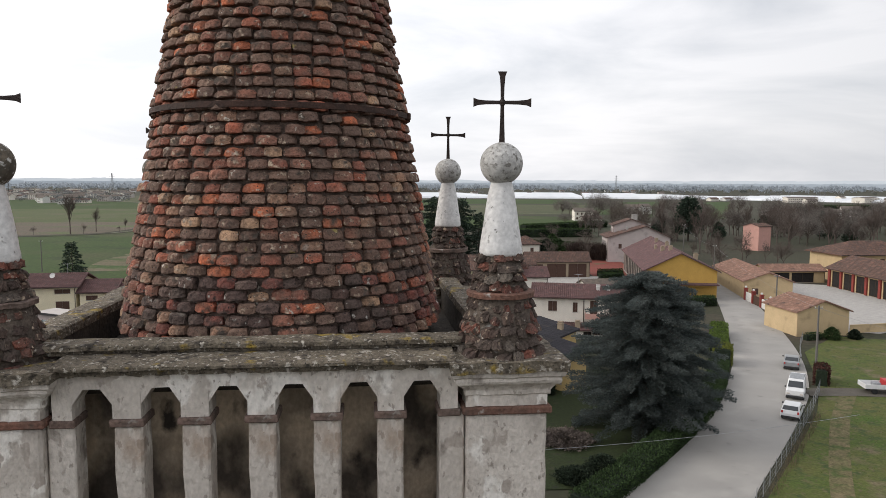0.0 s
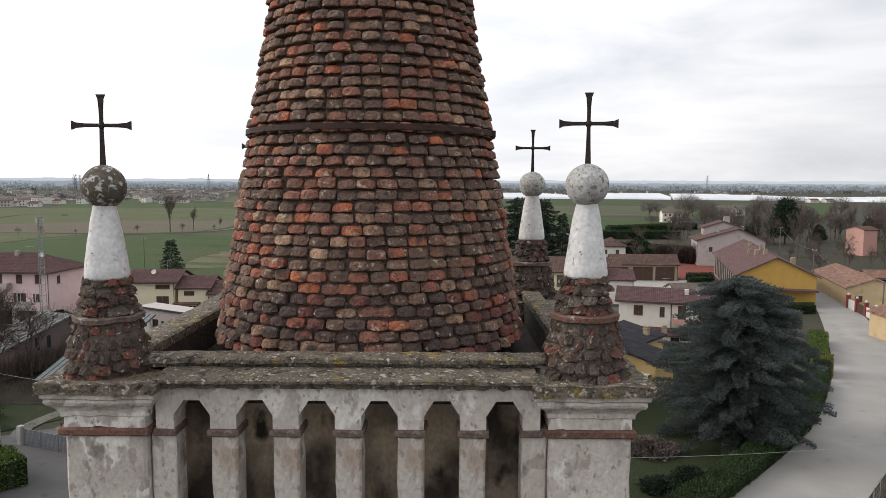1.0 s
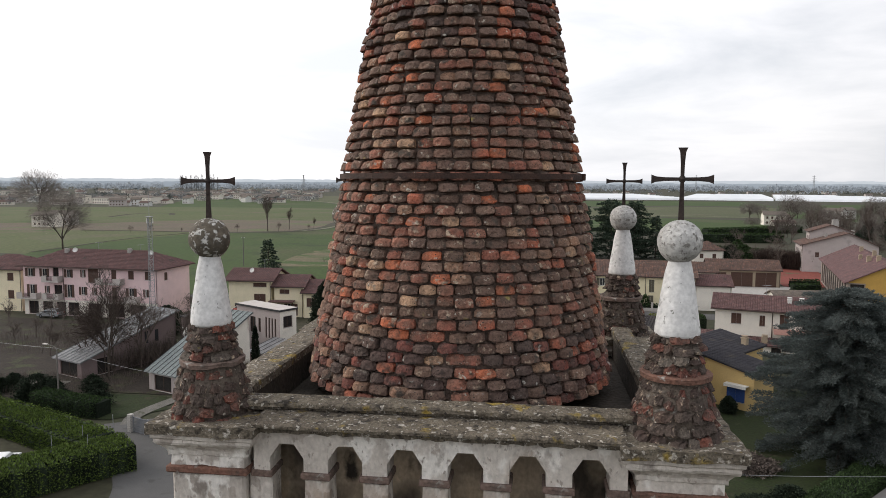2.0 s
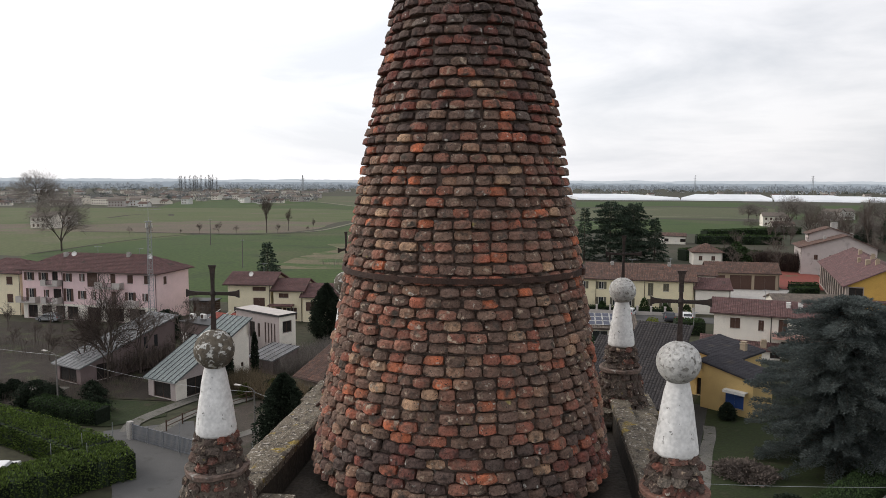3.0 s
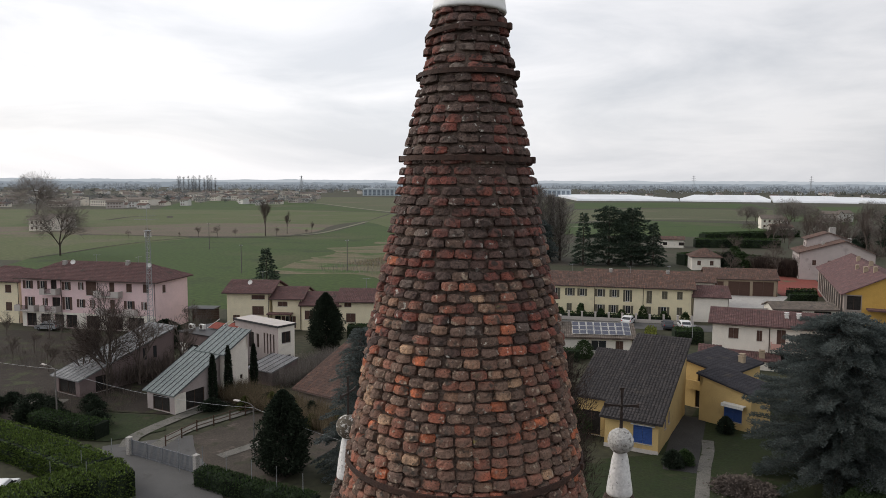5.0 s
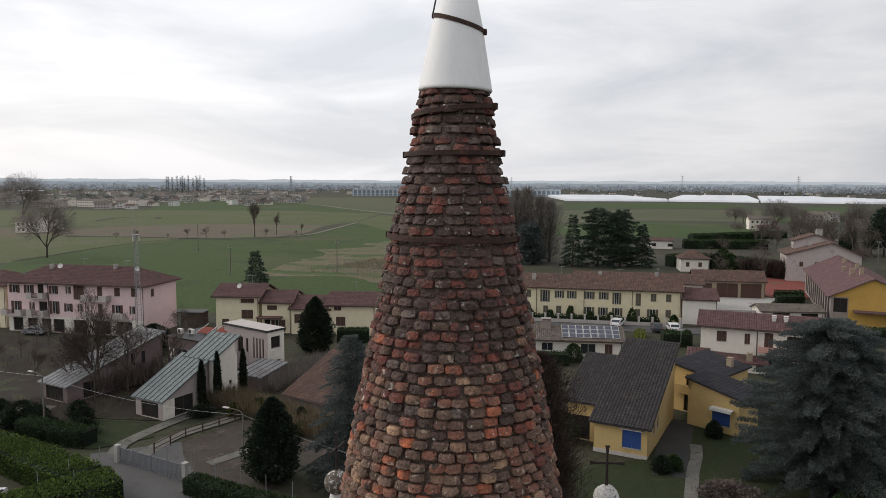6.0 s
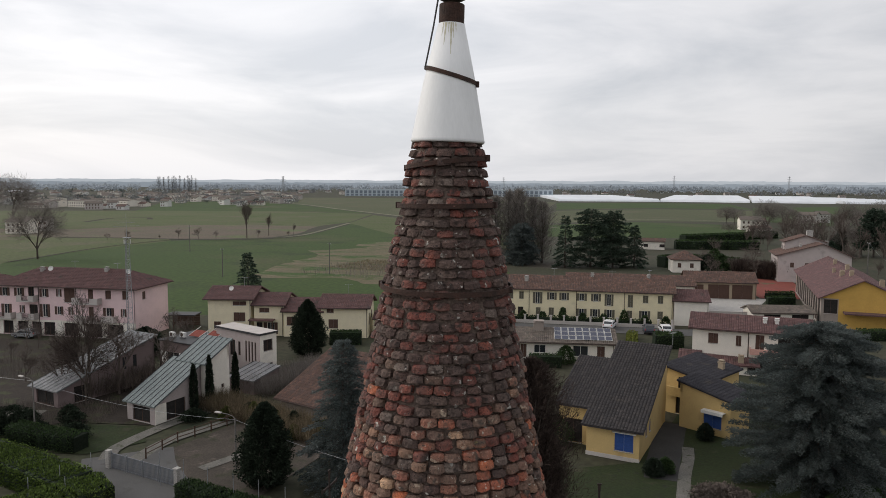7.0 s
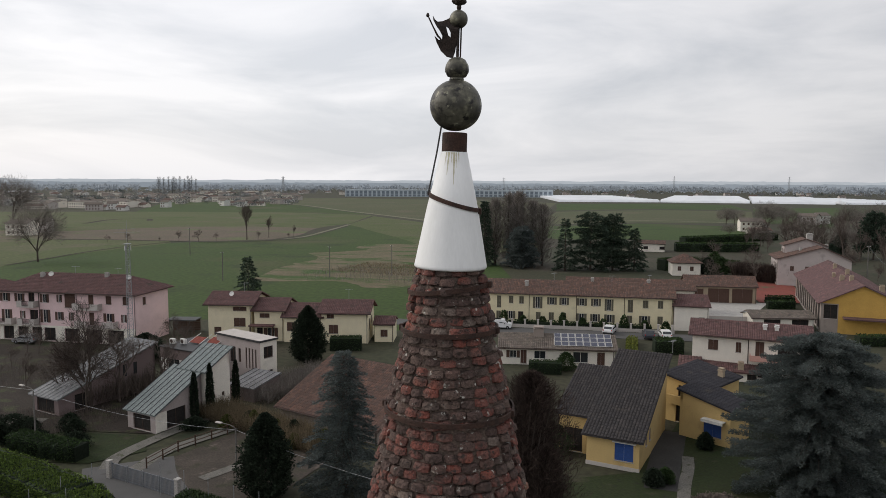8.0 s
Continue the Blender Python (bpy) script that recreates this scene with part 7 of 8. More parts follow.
conifer("tall_conifer", "dark pine standing alone beyond the farm", (98, 282), 17, 5, M_FIR, 51, "cedar", 0.5, 1.3, 0.2)
for i, (x, y, h, k) in enumerate(((-161, 304.5, 18, 1), (-157.4, 320, 11, 1), (-147.3, 326.7, 6, 1), (-58.6, 71.5, 13.0, 0), (-56.6, 74, 10.0, 2), (-54, 79, 8, 0), (-62, 71, 8, 2), (-68, 103, 5.5, 2), (-63.5, 99, 5.0, 2),
                                  (88, 330, 13, 0), (96, 345, 14, 0), (70, 330, 12, 0))):
    bare_tree("leafless winter tree with fine spreading branches" if k != 1 else "tall slender leafless poplar", (x, y), h, i, k)
wr = random.Random(77)
for i in range(60):
    x, y = wr.uniform(62, 190), wr.uniform(225, 330)
    if 95 < x < 120 and y < 262:
        continue
    bare_tree("leafless winter tree in the copse beyond the farm", (x, y), wr.uniform(8, 17), i, wr.choice((0, 1, 1, 2)), "copse beyond the farm")
for i in range(34):
    x, y = wr.uniform(30, 95), wr.uniform(186, 240)
    if (44 < x < 74 and 195 < y < 222) or (x < 66 and y < 195):
        continue
    bare_tree("leafless tree in the copse beyond the farm", (x, y), wr.uniform(5, 10), i, wr.choice((0, 2)), "copse beyond the farm")
for i in range(16):
    bare_tree("leafless small garden tree in dark soil", (wr.uniform(-96, -68), wr.uniform(72, 94)), wr.uniform(3, 5.5), i, wr.choice((0, 2)), "garden trees")
for i in range(9):
    blob_tree("evergreen", "dark evergreen in the copse beyond the farm", (wr.uniform(75, 180), wr.uniform(240, 310)), wr.uniform(6, 12), wr.uniform(2, 3.4), M_FIR, 200 + i, 0.45, 2600, 0.05, 1.0, trunk=False)

hedge("roadside_hedge", "clipped dense laurel hedge along the street", [(9.5, 46.0), (13.3, 50.6), (19.0, 58.2), (24.5, 66.0), (29.5, 75.0), (33.5, 84)], 2.0, 1.35, M_HEDGE_DARK, 1, 0.15, 130)
hedge("roadside_hedge", "low golden green hedge by the street", [(36.5, 92), (39.3, 99), (42, 106)], 2.2, 1.6, M_HEDGE, 2, 0.2, 60)
hedge("roadside_hedge", "clipped golden hedge end by the cedar", [(34.5, 85.5), (35.9, 89)], 2.0, 2.2, M_HEDGE_YEL, 3, 0.2, 70)
hedge("garden_hedge", "tall clipped green hedge beside the driveway", [(-45.5, 36.5), (-42.6, 40.5), (-40.2, 44.3), (-37.9, 47.6)], 3.6, 2.2, M_HEDGE, 4, 0.17, 110)
hedge("garden_hedge", "broad uneven green hedge by the lawn", [(-63, 54.2), (-56.5, 52.6), (-50.0, 50.9), (-45.5, 49.3), (-41.2, 47.9)], 3.4, 2.0, M_HEDGE, 5, 0.17, 110, round_top=0.5)
hedge("garden_hedge", "dark hedge inside the garden", [(-57.0, 58.6), (-52.5, 57.5), (-48.2, 57.2)], 2.0, 1.6, M_HEDGE_DARK, 6, 0.18, 80)
hedge("garden_hedge", "dark hedge inside the gate", [(-32.9, 50.2), (-27.8, 48.7), (-21.5, 47.3)], 1.5, 1.45, M_HEDGE_DARK, 7, 0.16, 100)
hedge("field_hedge", "dark hedge along the far field", [(31, 298), (47, 300), (63, 303)], 4, 3.2, M_HEDGE_DARK, 8, 0.6, 8)
hedge("field_hedge", "dark hedge along the far field", [(38, 335), (60, 352), (85, 372)], 4, 3.0, M_HEDGE_DARK, 18, 0.6, 8)
hedge("field_hedge", "dark evergreen hedge behind the terrace", [(20, 230), (30, 236), (42, 228)], 4, 3.4, M_HEDGE_DARK, 9, 0.5, 10)
hedge("garden_hedge", "dark loose hedge before the cream house", [(-41.5, 105.5), (-36.8, 106.8)], 2.0, 2.1, M_HEDGE_DARK, 17, 0.22, 50, round_top=0.5)
hedge("garden_hedge", "clipped hedge in front of the bungalow", [(-9, 99), (-4.6, 99.4)], 1.6, 1.7, M_HEDGE_DARK, 10, 0.2, 50)
hedge("garden_hedge", "dark clipped hedge between the houses", [(9.4, 116), (13.6, 116.4)], 3, 2.1, M_HEDGE_DARK, 11, 0.25, 40)
hedge("garden_hedge", "golden clipped hedge by the parking", [(5.6, 111), (6.2, 122)], 1.4, 1.1, M_HEDGE_YEL, 12, 0.25, 40)
hedge("garden_hedge", "low hedge in front of the terrace", [(-16, 131.4), (0, 131.8), (10, 132)], 1.0, 1.1, M_HEDGE_DARK, 13, 0.3, 25)
hedge("far_hedge", "dark hedge line at the end of the fields", [(330, 640), (420, 655), (540, 690)], 6, 4, M_HEDGE_DARK, 14, 1.0, 2)
hedge("court_hedge", "dark clipped hedge by the red court", [(36.6, 163.5), (42.2, 164.8)], 1.3, 1.6, M_HEDGE_DARK, 15, 0.35, 24)
hedge("court_hedge", "dark clipped hedge along the red court", [(37.8, 170.5), (43.8, 171.6)], 1.4, 1.6, M_HEDGE_DARK, 16, 0.35, 24)
for i, (x, y, h, r) in enumerate(((-59.5, 61.0, 2.4, 2.4), (-4.0, 101.5, 2.6, 1.5), (5.4, 63.4, 1.5, 0.9), (6.5, 64.3, 1.3, 0.8), (11.2, 73.6, 1.7, 0.8), (-3.4, 69.4, 2.8, 1.5), (12.3, 52.2, 1.7, 1.6), (-25, 70, 2.5, 2.2),
                                  (-51, 59.7, 1.6, 1.5), (-47.8, 68, 1.4, 1.3), (-42.5, 67.5, 1.2, 1.4), (36, 232, 6, 3), (32.5, 222, 5, 2.4), (36.8, 224, 5, 2.4), (60, 101.3, 1.4, 0.9), (56.5, 101, 1.8, 1.2))):
    blob_tree("shrub", "rounded dark green shrub", (x, y), h, r, M_HEDGE_DARK if i % 2 else M_CYPRESS, 60 + i, 0.16 if h < 4 else 0.4, 2600 if h < 4 else 1200, 0.0, 1.4, trunk=False, category="shrub")
blob_tree("round_flower_bed", "low grey-brown bush in a round bed on the lawn", (10.6, 59.6), 0.8, 2.3, M_TWIG, 90, 0.2, 5000, 0.0, 2.2, trunk=False, category="shrub")
blob_tree("round_flower_bed", "low dark bush in a round bed on the lawn", (10.3, 51.6), 0.8, 1.6, M_CYPRESS, 91, 0.2, 3000, 0.0, 2.2, trunk=False, category="shrub")


def thicket(name, label, region, n, h, mat, seed, width=0.05):
    """A patch of thin upright stems."""
    rnd = np.random.RandomState(seed)
    (x0, y0), (x1, y1), half = region
    t = rnd.uniform(0, 1, n)
    d = np.array([x1 - x0, y1 - y0])
    nrm = np.array([-d[1], d[0]]) / np.linalg.norm(d)
    xy = np.array([x0, y0]) + t[:, None] * d + rnd.uniform(-half, half, n)[:, None] * nrm
    P = np.concatenate([xy, np.zeros((n, 1))], 1)
    D = np.concatenate([rnd.normal(0, 0.22, (n, 2)), np.ones((n, 1))], 1)
    V, Fq = leaf_cards(P, D, h, seed, width, 0.25)
    return tagged(obj(name, V, Fq, mat), label, "thicket", kind="stuff")


def brushy_tree(name, label, at, h, r, mat, seed, n, base=0.05, twig=0.75, stems=26, bark=None):
    """A tall leafless tree, dense with fine upright twigs, that thins out towards its edge."""
    rnd = np.random.RandomState(seed)
    e = thing(name, label, "tree", pose(at[0], at[1], 0))
    bm = bmesh.new()
    trunk_mesh(bm, h * 0.85, 0.02 * h, seed, 0.01)
    part("trunk", bm, bark or M_BARK, e)
    for k in range(stems):
        a, z = k * 2.39996, h * rnd.uniform(0.08, 0.6)
        top = min(h * 0.97, z + h * rnd.uniform(0.25, 0.45))
        f = r * rnd.uniform(0.45, 0.85) * min(1.0, 1.15 * (1 - (top / h) ** 5))
        p = [(0, 0, z), (f * 0.6 * math.cos(a), f * 0.6 * math.sin(a), z + (top - z) * 0.35), (f * math.cos(a + 0.2), f * math.sin(a + 0.2), top)]
        part("limb", polytube(p, [0.008 * h, 0.005 * h, 0.0015 * h], 5), bark or M_BARK, e)
    z = rnd.uniform(0, 1, n) ** 0.8
    a = rnd.uniform(0, math.tau, n)
    prof = np.minimum(1, (z + 0.12) / 0.3) ** 0.5 * (1 - z ** 3.2) ** 0.55
    lump = 1 + 0.16 * np.sin(a * 2 + z * 7 + seed) + 0.12 * np.sin(a * 5 - z * 13) + 0.08 * np.sin(z * 37 + a * 3)
    q = np.minimum(1.25, np.abs(rnd.normal(0, 0.55, n))) * lump * prof * r
    P = np.stack([q * np.cos(a), q * np.sin(a), h * (base + (0.94 - base) * z)], 1)
    D = np.stack([0.5 * np.cos(a), 0.5 * np.sin(a), rnd.uniform(0.3, 1.2, n)], 1)
    V, Fq = leaf_cards(P, D, twig, seed, 0.075, 0.5)
    tagged(obj("twig_crown", V, Fq, mat, e), "fine withered brown twigs")
    return e


brushy_tree("brown_tree", "tall dark leafless tree dense with brown twigs", (-4.1, 46.5), 14.8, 3.0, M_BROWNTREE, 95, 70000, 0.05, 0.45)
brushy_tree("brown_tree", "dark brown twiggy tree beside the lawn", (-2.9, 44.8), 10.2, 1.4, M_BROWNTREE, 96, 34000, 0.05, 0.4)


def oak(label, at, h, seed, n=7000, mat=None):
    """A broad leafless crown: forked limbs and a haze of fine twigs at their ends."""
    rnd = np.random.RandomState(seed)
    e = thing("bare_oak", label, "tree", pose(at[0], at[1], 0))
    part("trunk", bare_mesh(bmesh.new(), h, seed, 0.62, 5), M_BARK, e)
    a, c = rnd.uniform(0, math.tau, n), rnd.uniform(-0.75, 1, n)
    q = rnd.uniform(0.25, 1.0, n) ** 0.6
    lump = 1 + 0.13 * np.sin(a * 3 + c * 5 + seed) + 0.10 * np.sin(a * 7 - c * 9)
    s = np.sqrt(1 - c * c)
    P = np.stack([q * s * np.cos(a) * lump * h * 0.42, q * s * np.sin(a) * lump * h * 0.42, h * 0.60 + q * c * lump * h * 0.36], 1)
    D = np.stack([s * np.cos(a), s * np.sin(a), c * 0.7 + 0.35], 1)
    V, Fq = leaf_cards(P, D, h * 0.085, seed, 0.035, 0.5)
    obj("twig_crown", V, Fq, mat or M_GREYTWIG, e, "haze of fine grey-brown twigs")
    return e


OAKS = [oak("broad leafless tree with a dense twiggy crown in the field", (-183.2, 201.4), 20.0, 3)]
oak("great leafless tree with a dense twiggy crown by a farm", (-331.8, 347.9), 30.0, 8)
OAKS.append(oak("broad leafless tree in the copse beyond the farm", (92, 420), 18.0, 14, 5000))
oak("leafless garden tree with fine branches before the modern house", (-57.6, 69.5), 10.2, 5, 4500, M_BROWNTREE).scale = (0.8, 0.8, 1.0)
POP = []
for i, (x, y, h, r) in enumerate(((-33, 232, 22, 3.2), (-29, 236, 24, 3.4), (-25, 233, 24.5, 3.2), (-21, 237, 23, 3.4), (-17.5, 233, 20, 3.0), (-27, 243, 23, 3.6), (-37, 238, 20, 3.4))):
    if i < 3:
        POP.append(brushy_tree("bare_poplar", "tall grey-brown leafless poplar dense with twigs", (x, y), h, r * 1.35, M_GREYTWIG, 300 + i, 1900, 0.03, 2.2, 16))
    else:
        o = copy_thing(POP[i % 3], pose(x, y, 0, 0, 0, 70 * i))
        o.matrix_basis = pose(x, y, 0, 0, 0, 70 * i) @ Matrix.Diagonal((1, 1, h / 23.5, 1))
for i, (x, y, h) in enumerate([(80.7, 480.1, 12), (88.5, 495.2, 14), (114.0, 530.5, 13), (120.3, 532.4, 15), (123.4, 519.0, 14), (90.2, 428.2, 10), (117.4, 472.9, 11), (121.4, 457.4, 10), (68.0, 394.9, 8), (93.9, 357.4, 12), (71.5, 332.7, 9), (127.5, 403.2, 12), (125.5, 424.2, 10), (74.0, 369.2, 7)]):
    o = copy_thing(OAKS[i % 2], pose(x, y, 0))
    o.matrix_basis = pose(x, y, 0, 0, 0, 50 * i) @ Matrix.Diagonal((h / 17, h / 17, h / (19 + 3 * (i % 3)), 1))
    tagged(o, "broad leafless tree in the copse beyond the farm", "tree", "copse beyond the farm")
cr = random.Random(9)
for i in range(58):
    a, d = radians(cr.uniform(17, 38)), cr.uniform(285, 520)
    if 20 < math.degrees(a) < 25 and d < 330:
        continue
    h = cr.uniform(9, 17)
    o = copy_thing(OAKS[i % 2], pose(0, 0, 0))
    o.matrix_basis = pose(d * math.sin(a), d * math.cos(a), 0, 0, 0, 73 * i) @ Matrix.Diagonal((h / 20, h / 20, h / 19, 1))
    tagged(o, "leafless tree in the woods beyond the farm", "tree", "woods beyond the farm")
for i in range(13):
    a = radians(-34.2 + 0.225 * i + 0.10 * math.sin(i * 5))
    m = pose(1750 * math.sin(a), 1750 * math.cos(a), 0, 0, 0, 50 * i) @ Matrix.Diagonal((1, 1, 1 + 0.08 * math.sin(i * 3), 1))
    if i:
        o = copy_thing(far_pop, m)
    else:
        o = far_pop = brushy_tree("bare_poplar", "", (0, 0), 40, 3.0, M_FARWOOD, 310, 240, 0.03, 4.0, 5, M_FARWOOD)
    o.matrix_basis = m
    tagged(o, "tall slender far poplar in a row", "tree", "far poplar row")
conifer("tall_conifer", "tall dark evergreen among the poplars", (-36.0, 229.0), 21, 4.0, M_FIR, 61, "fir", 1.0, 0.9, 0.03, 16)
conifer("tall_conifer", "blue-green conifer before the poplars", (-23.5, 226.0), 13, 5.2, M_CEDAR, 62, "cedar", 0.9, 0.85, 0.02, 16)
thicket("reed_thicket", "tangle of dry brown stems and brambles", ((-44.0, 72.5), (-26, 64.4), 1.8), 12000, 2.0, M_DRY, 1, 0.014)
thicket("reed_thicket", "tangle of dry brown stems and brambles", ((-40.5, 77), (-36, 90), 2.4), 6000, 2.2, M_GREYTWIG, 2, 0.014)
for k in range(9):
    blob_tree("garden_shrub", "dark leafy shrub among the dry weeds by the cottage", (-39.0 + 1.6 * k + (0.7 if k % 2 else 0), 69.6 - 0.62 * k - (1.3 if k % 3 == 0 else 0)), 1.5 + 0.35 * (k % 3), 1.0 + 0.2 * (k % 2), M_CYPRESS if k % 2 else M_WEEDS, 300 + k, 0.16, 1200, 0.02, 0.8, trunk=False, category="shrub")
srnd = random.Random(77)
for k in range(14):
    blob_tree("garden_shrub", "dark evergreen shrub in the garden of the modern house", (srnd.uniform(-66, -53.5), srnd.uniform(58.5, 64.5)), srnd.uniform(0.9, 2.0), srnd.uniform(0.8, 1.5), M_CYPRESS, 330 + k, 0.17, 1200, 0.02, 0.8, trunk=False, category="shrub")
hedge("garden_hedge", "dark hedge at the foot of the ochre barn", [(43.2, 129.0), (50.5, 130.2)], 2.0, 1.6, M_HEDGE_DARK, 41, 0.3, 30)
thicket("garden_thicket", "dark leafless shrubs in the garden", ((-70, 62), (-52, 67), 4.0), 2500, 1.0, M_TWIG, 21, 0.02)
thicket("garden_thicket", "dark leafless shrubs in the garden", ((-62, 84), (-90, 78), 6.0), 1800, 1.3, M_TWIG, 22, 0.02)
thicket("farm_brushwood", "dark brown brushwood by the farm court", ((39, 212.5), (51, 206.5), 2.6), 9000, 4.4, M_BROWNTREE, 23, 0.02)
thicket("garden_thicket", "dark leafless brushwood beside the garden", ((-62, 72), (-56, 80), 3.5), 2500, 2.8, M_TWIG, 3, 0.03)
thicket("field_weeds", "dry pale weeds over the fallow strip", ((-78, 214), (-36, 206), 13), 6000, 0.6, M_DRY, 31, 0.12)
thicket("orchard_rows", "rows of young leafless orchard saplings", ((-80, 196), (-44, 190), 14), 700, 2.0, M_GREYTWIG, 4, 0.035)
for i, (x, y, h) in enumerate(((-194, 285, 2.2), (-186, 288, 4.6), (-178, 291, 5.0), (-172, 296, 3.6), (-155, 304, 4.0), (-206, 279, 4.0), (-214, 276, 3.2), (-146, 318, 2.6))):
    bare_tree("brown leafless scrub along the ditch", (x, y), h * 1.2, i, 2, "scrub along the ditch")
thicket("verge_grass", "rough tufts of grass and dry weeds on the verge", ((34, 48), (62, 92), 10), 2500, 0.16, M_WEEDS, 7, 0.3)
thicket("fence_weeds", "dry weeds along the roadside fence", ((23.8, 49), (36.6, 67), 0.4), 700, 0.5, M_DRY, 8, 0.06)


def far_woods(name, label, r0, r1, n, h0, h1, mat, seed, a0=-75, a1=60, k=34, card=0.42):
    """Bands of distant trees: clumps of upright ragged leaves."""
    rnd = np.random.RandomState(seed)
    a = np.radians(rnd.uniform(a0, a1, n))
    r = rnd.uniform(r0, r1, n)
    clump = np.array([noise.noise(Vector((x * 14 + seed, y / 260, 0))) for x, y in zip(a, r)])
    keep = clump > -0.05
    a, r = a[keep], r[keep]
    P, D, S = [], [], []
    for aa, rr in zip(a, r):
        h = rnd.uniform(h0, h1)
        u = rnd.normal(0, 0.42, (k, 3))
        c = np.array([rr * math.sin(aa), rr * math.cos(aa), h * 0.5])
        P.append(c + u * np.array([h * 0.55, h * 0.55, h * 0.36]))
        D.append(u * np.array([0.5, 0.5, 0.4]) + np.array([0, 0, 0.6]))
        S.append(np.full(k, h * card))
    P = np.concatenate(P)
    P[:, 2] = np.maximum(P[:, 2], 0.3)
    V, Fq = leaf_cards(P, np.concatenate(D), np.concatenate(S), seed, 0.45, 0.6)
    return tagged(obj(name, V, Fq, mat), label, "woods", kind="stuff")


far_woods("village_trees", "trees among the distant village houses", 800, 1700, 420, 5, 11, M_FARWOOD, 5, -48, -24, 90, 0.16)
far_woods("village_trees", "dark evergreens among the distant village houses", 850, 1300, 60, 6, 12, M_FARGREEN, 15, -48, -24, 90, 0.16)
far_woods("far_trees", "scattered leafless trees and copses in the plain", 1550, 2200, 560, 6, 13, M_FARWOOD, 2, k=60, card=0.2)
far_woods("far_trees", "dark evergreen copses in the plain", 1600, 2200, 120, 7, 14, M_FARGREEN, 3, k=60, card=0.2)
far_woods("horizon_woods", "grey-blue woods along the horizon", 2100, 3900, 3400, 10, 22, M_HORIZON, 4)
far_woods("roadside_trees", "bare trees beyond the farm", 290, 520, 200, 5, 11, M_MIDWOOD, 6, 19, 36, 130, 0.12)

# rim of woods and a paler band behind it, both glowing in place of haze
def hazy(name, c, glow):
    """Distance material with its own glow in place of haze-lit air."""
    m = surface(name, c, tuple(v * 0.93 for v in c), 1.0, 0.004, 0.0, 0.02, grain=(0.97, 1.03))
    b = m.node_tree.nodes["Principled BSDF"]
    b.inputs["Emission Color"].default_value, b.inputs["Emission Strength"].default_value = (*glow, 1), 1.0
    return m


M_HAZE = hazy("hazy_distance_glow", (0.25, 0.27, 0.30), (0.17, 0.195, 0.22))
v, f, n = [], [], 1440
for i in range(n + 1):
    a = math.tau * i / n
    top = 30 + 3 * noise.noise(Vector((math.cos(a) * 40, math.sin(a) * 40, 0))) + 4 * noise.noise(Vector((math.cos(a) * 260, math.sin(a) * 260, 3)))
    v += [(4400 * math.sin(a), 4400 * math.cos(a), -5), (4400 * math.sin(a), 4400 * math.cos(a), top), (4480 * math.sin(a), 4480 * math.cos(a), -5)]
for i in range(n):
    f += [(3 * i, 3 * i + 1, 3 * i + 4, 3 * i + 3), (3 * i + 1, 3 * i + 2, 3 * i + 5, 3 * i + 4)]
tagged(obj("backdrop", v, f, M_HAZE), "blue-grey rim of distant woods with a glow for haze", "horizon", kind="structure")
M_HAZE_FAR = hazy("pale_distance_glow", (0.20, 0.21, 0.22), (0.36, 0.39, 0.42))
v, f = [], []
for i in range(n + 1):
    a = math.tau * i / n
    top = 47 + 6 * noise.noise(Vector((math.cos(a) * 25, math.sin(a) * 25, 7))) + 3 * noise.noise(Vector((math.cos(a) * 200, math.sin(a) * 200, 5)))
    v += [(4600 * math.sin(a), 4600 * math.cos(a), -5), (4600 * math.sin(a), 4600 * math.cos(a), top), (4680 * math.sin(a), 4680 * math.cos(a), -5)]
for i in range(n):
    f += [(3 * i, 3 * i + 1, 3 * i + 4, 3 * i + 3), (3 * i + 1, 3 * i + 2, 3 * i + 5, 3 * i + 4)]
tagged(obj("backdrop_far", v, f, M_HAZE_FAR), "pale glowing band for the haze beyond the plain", "horizon", kind="structure")


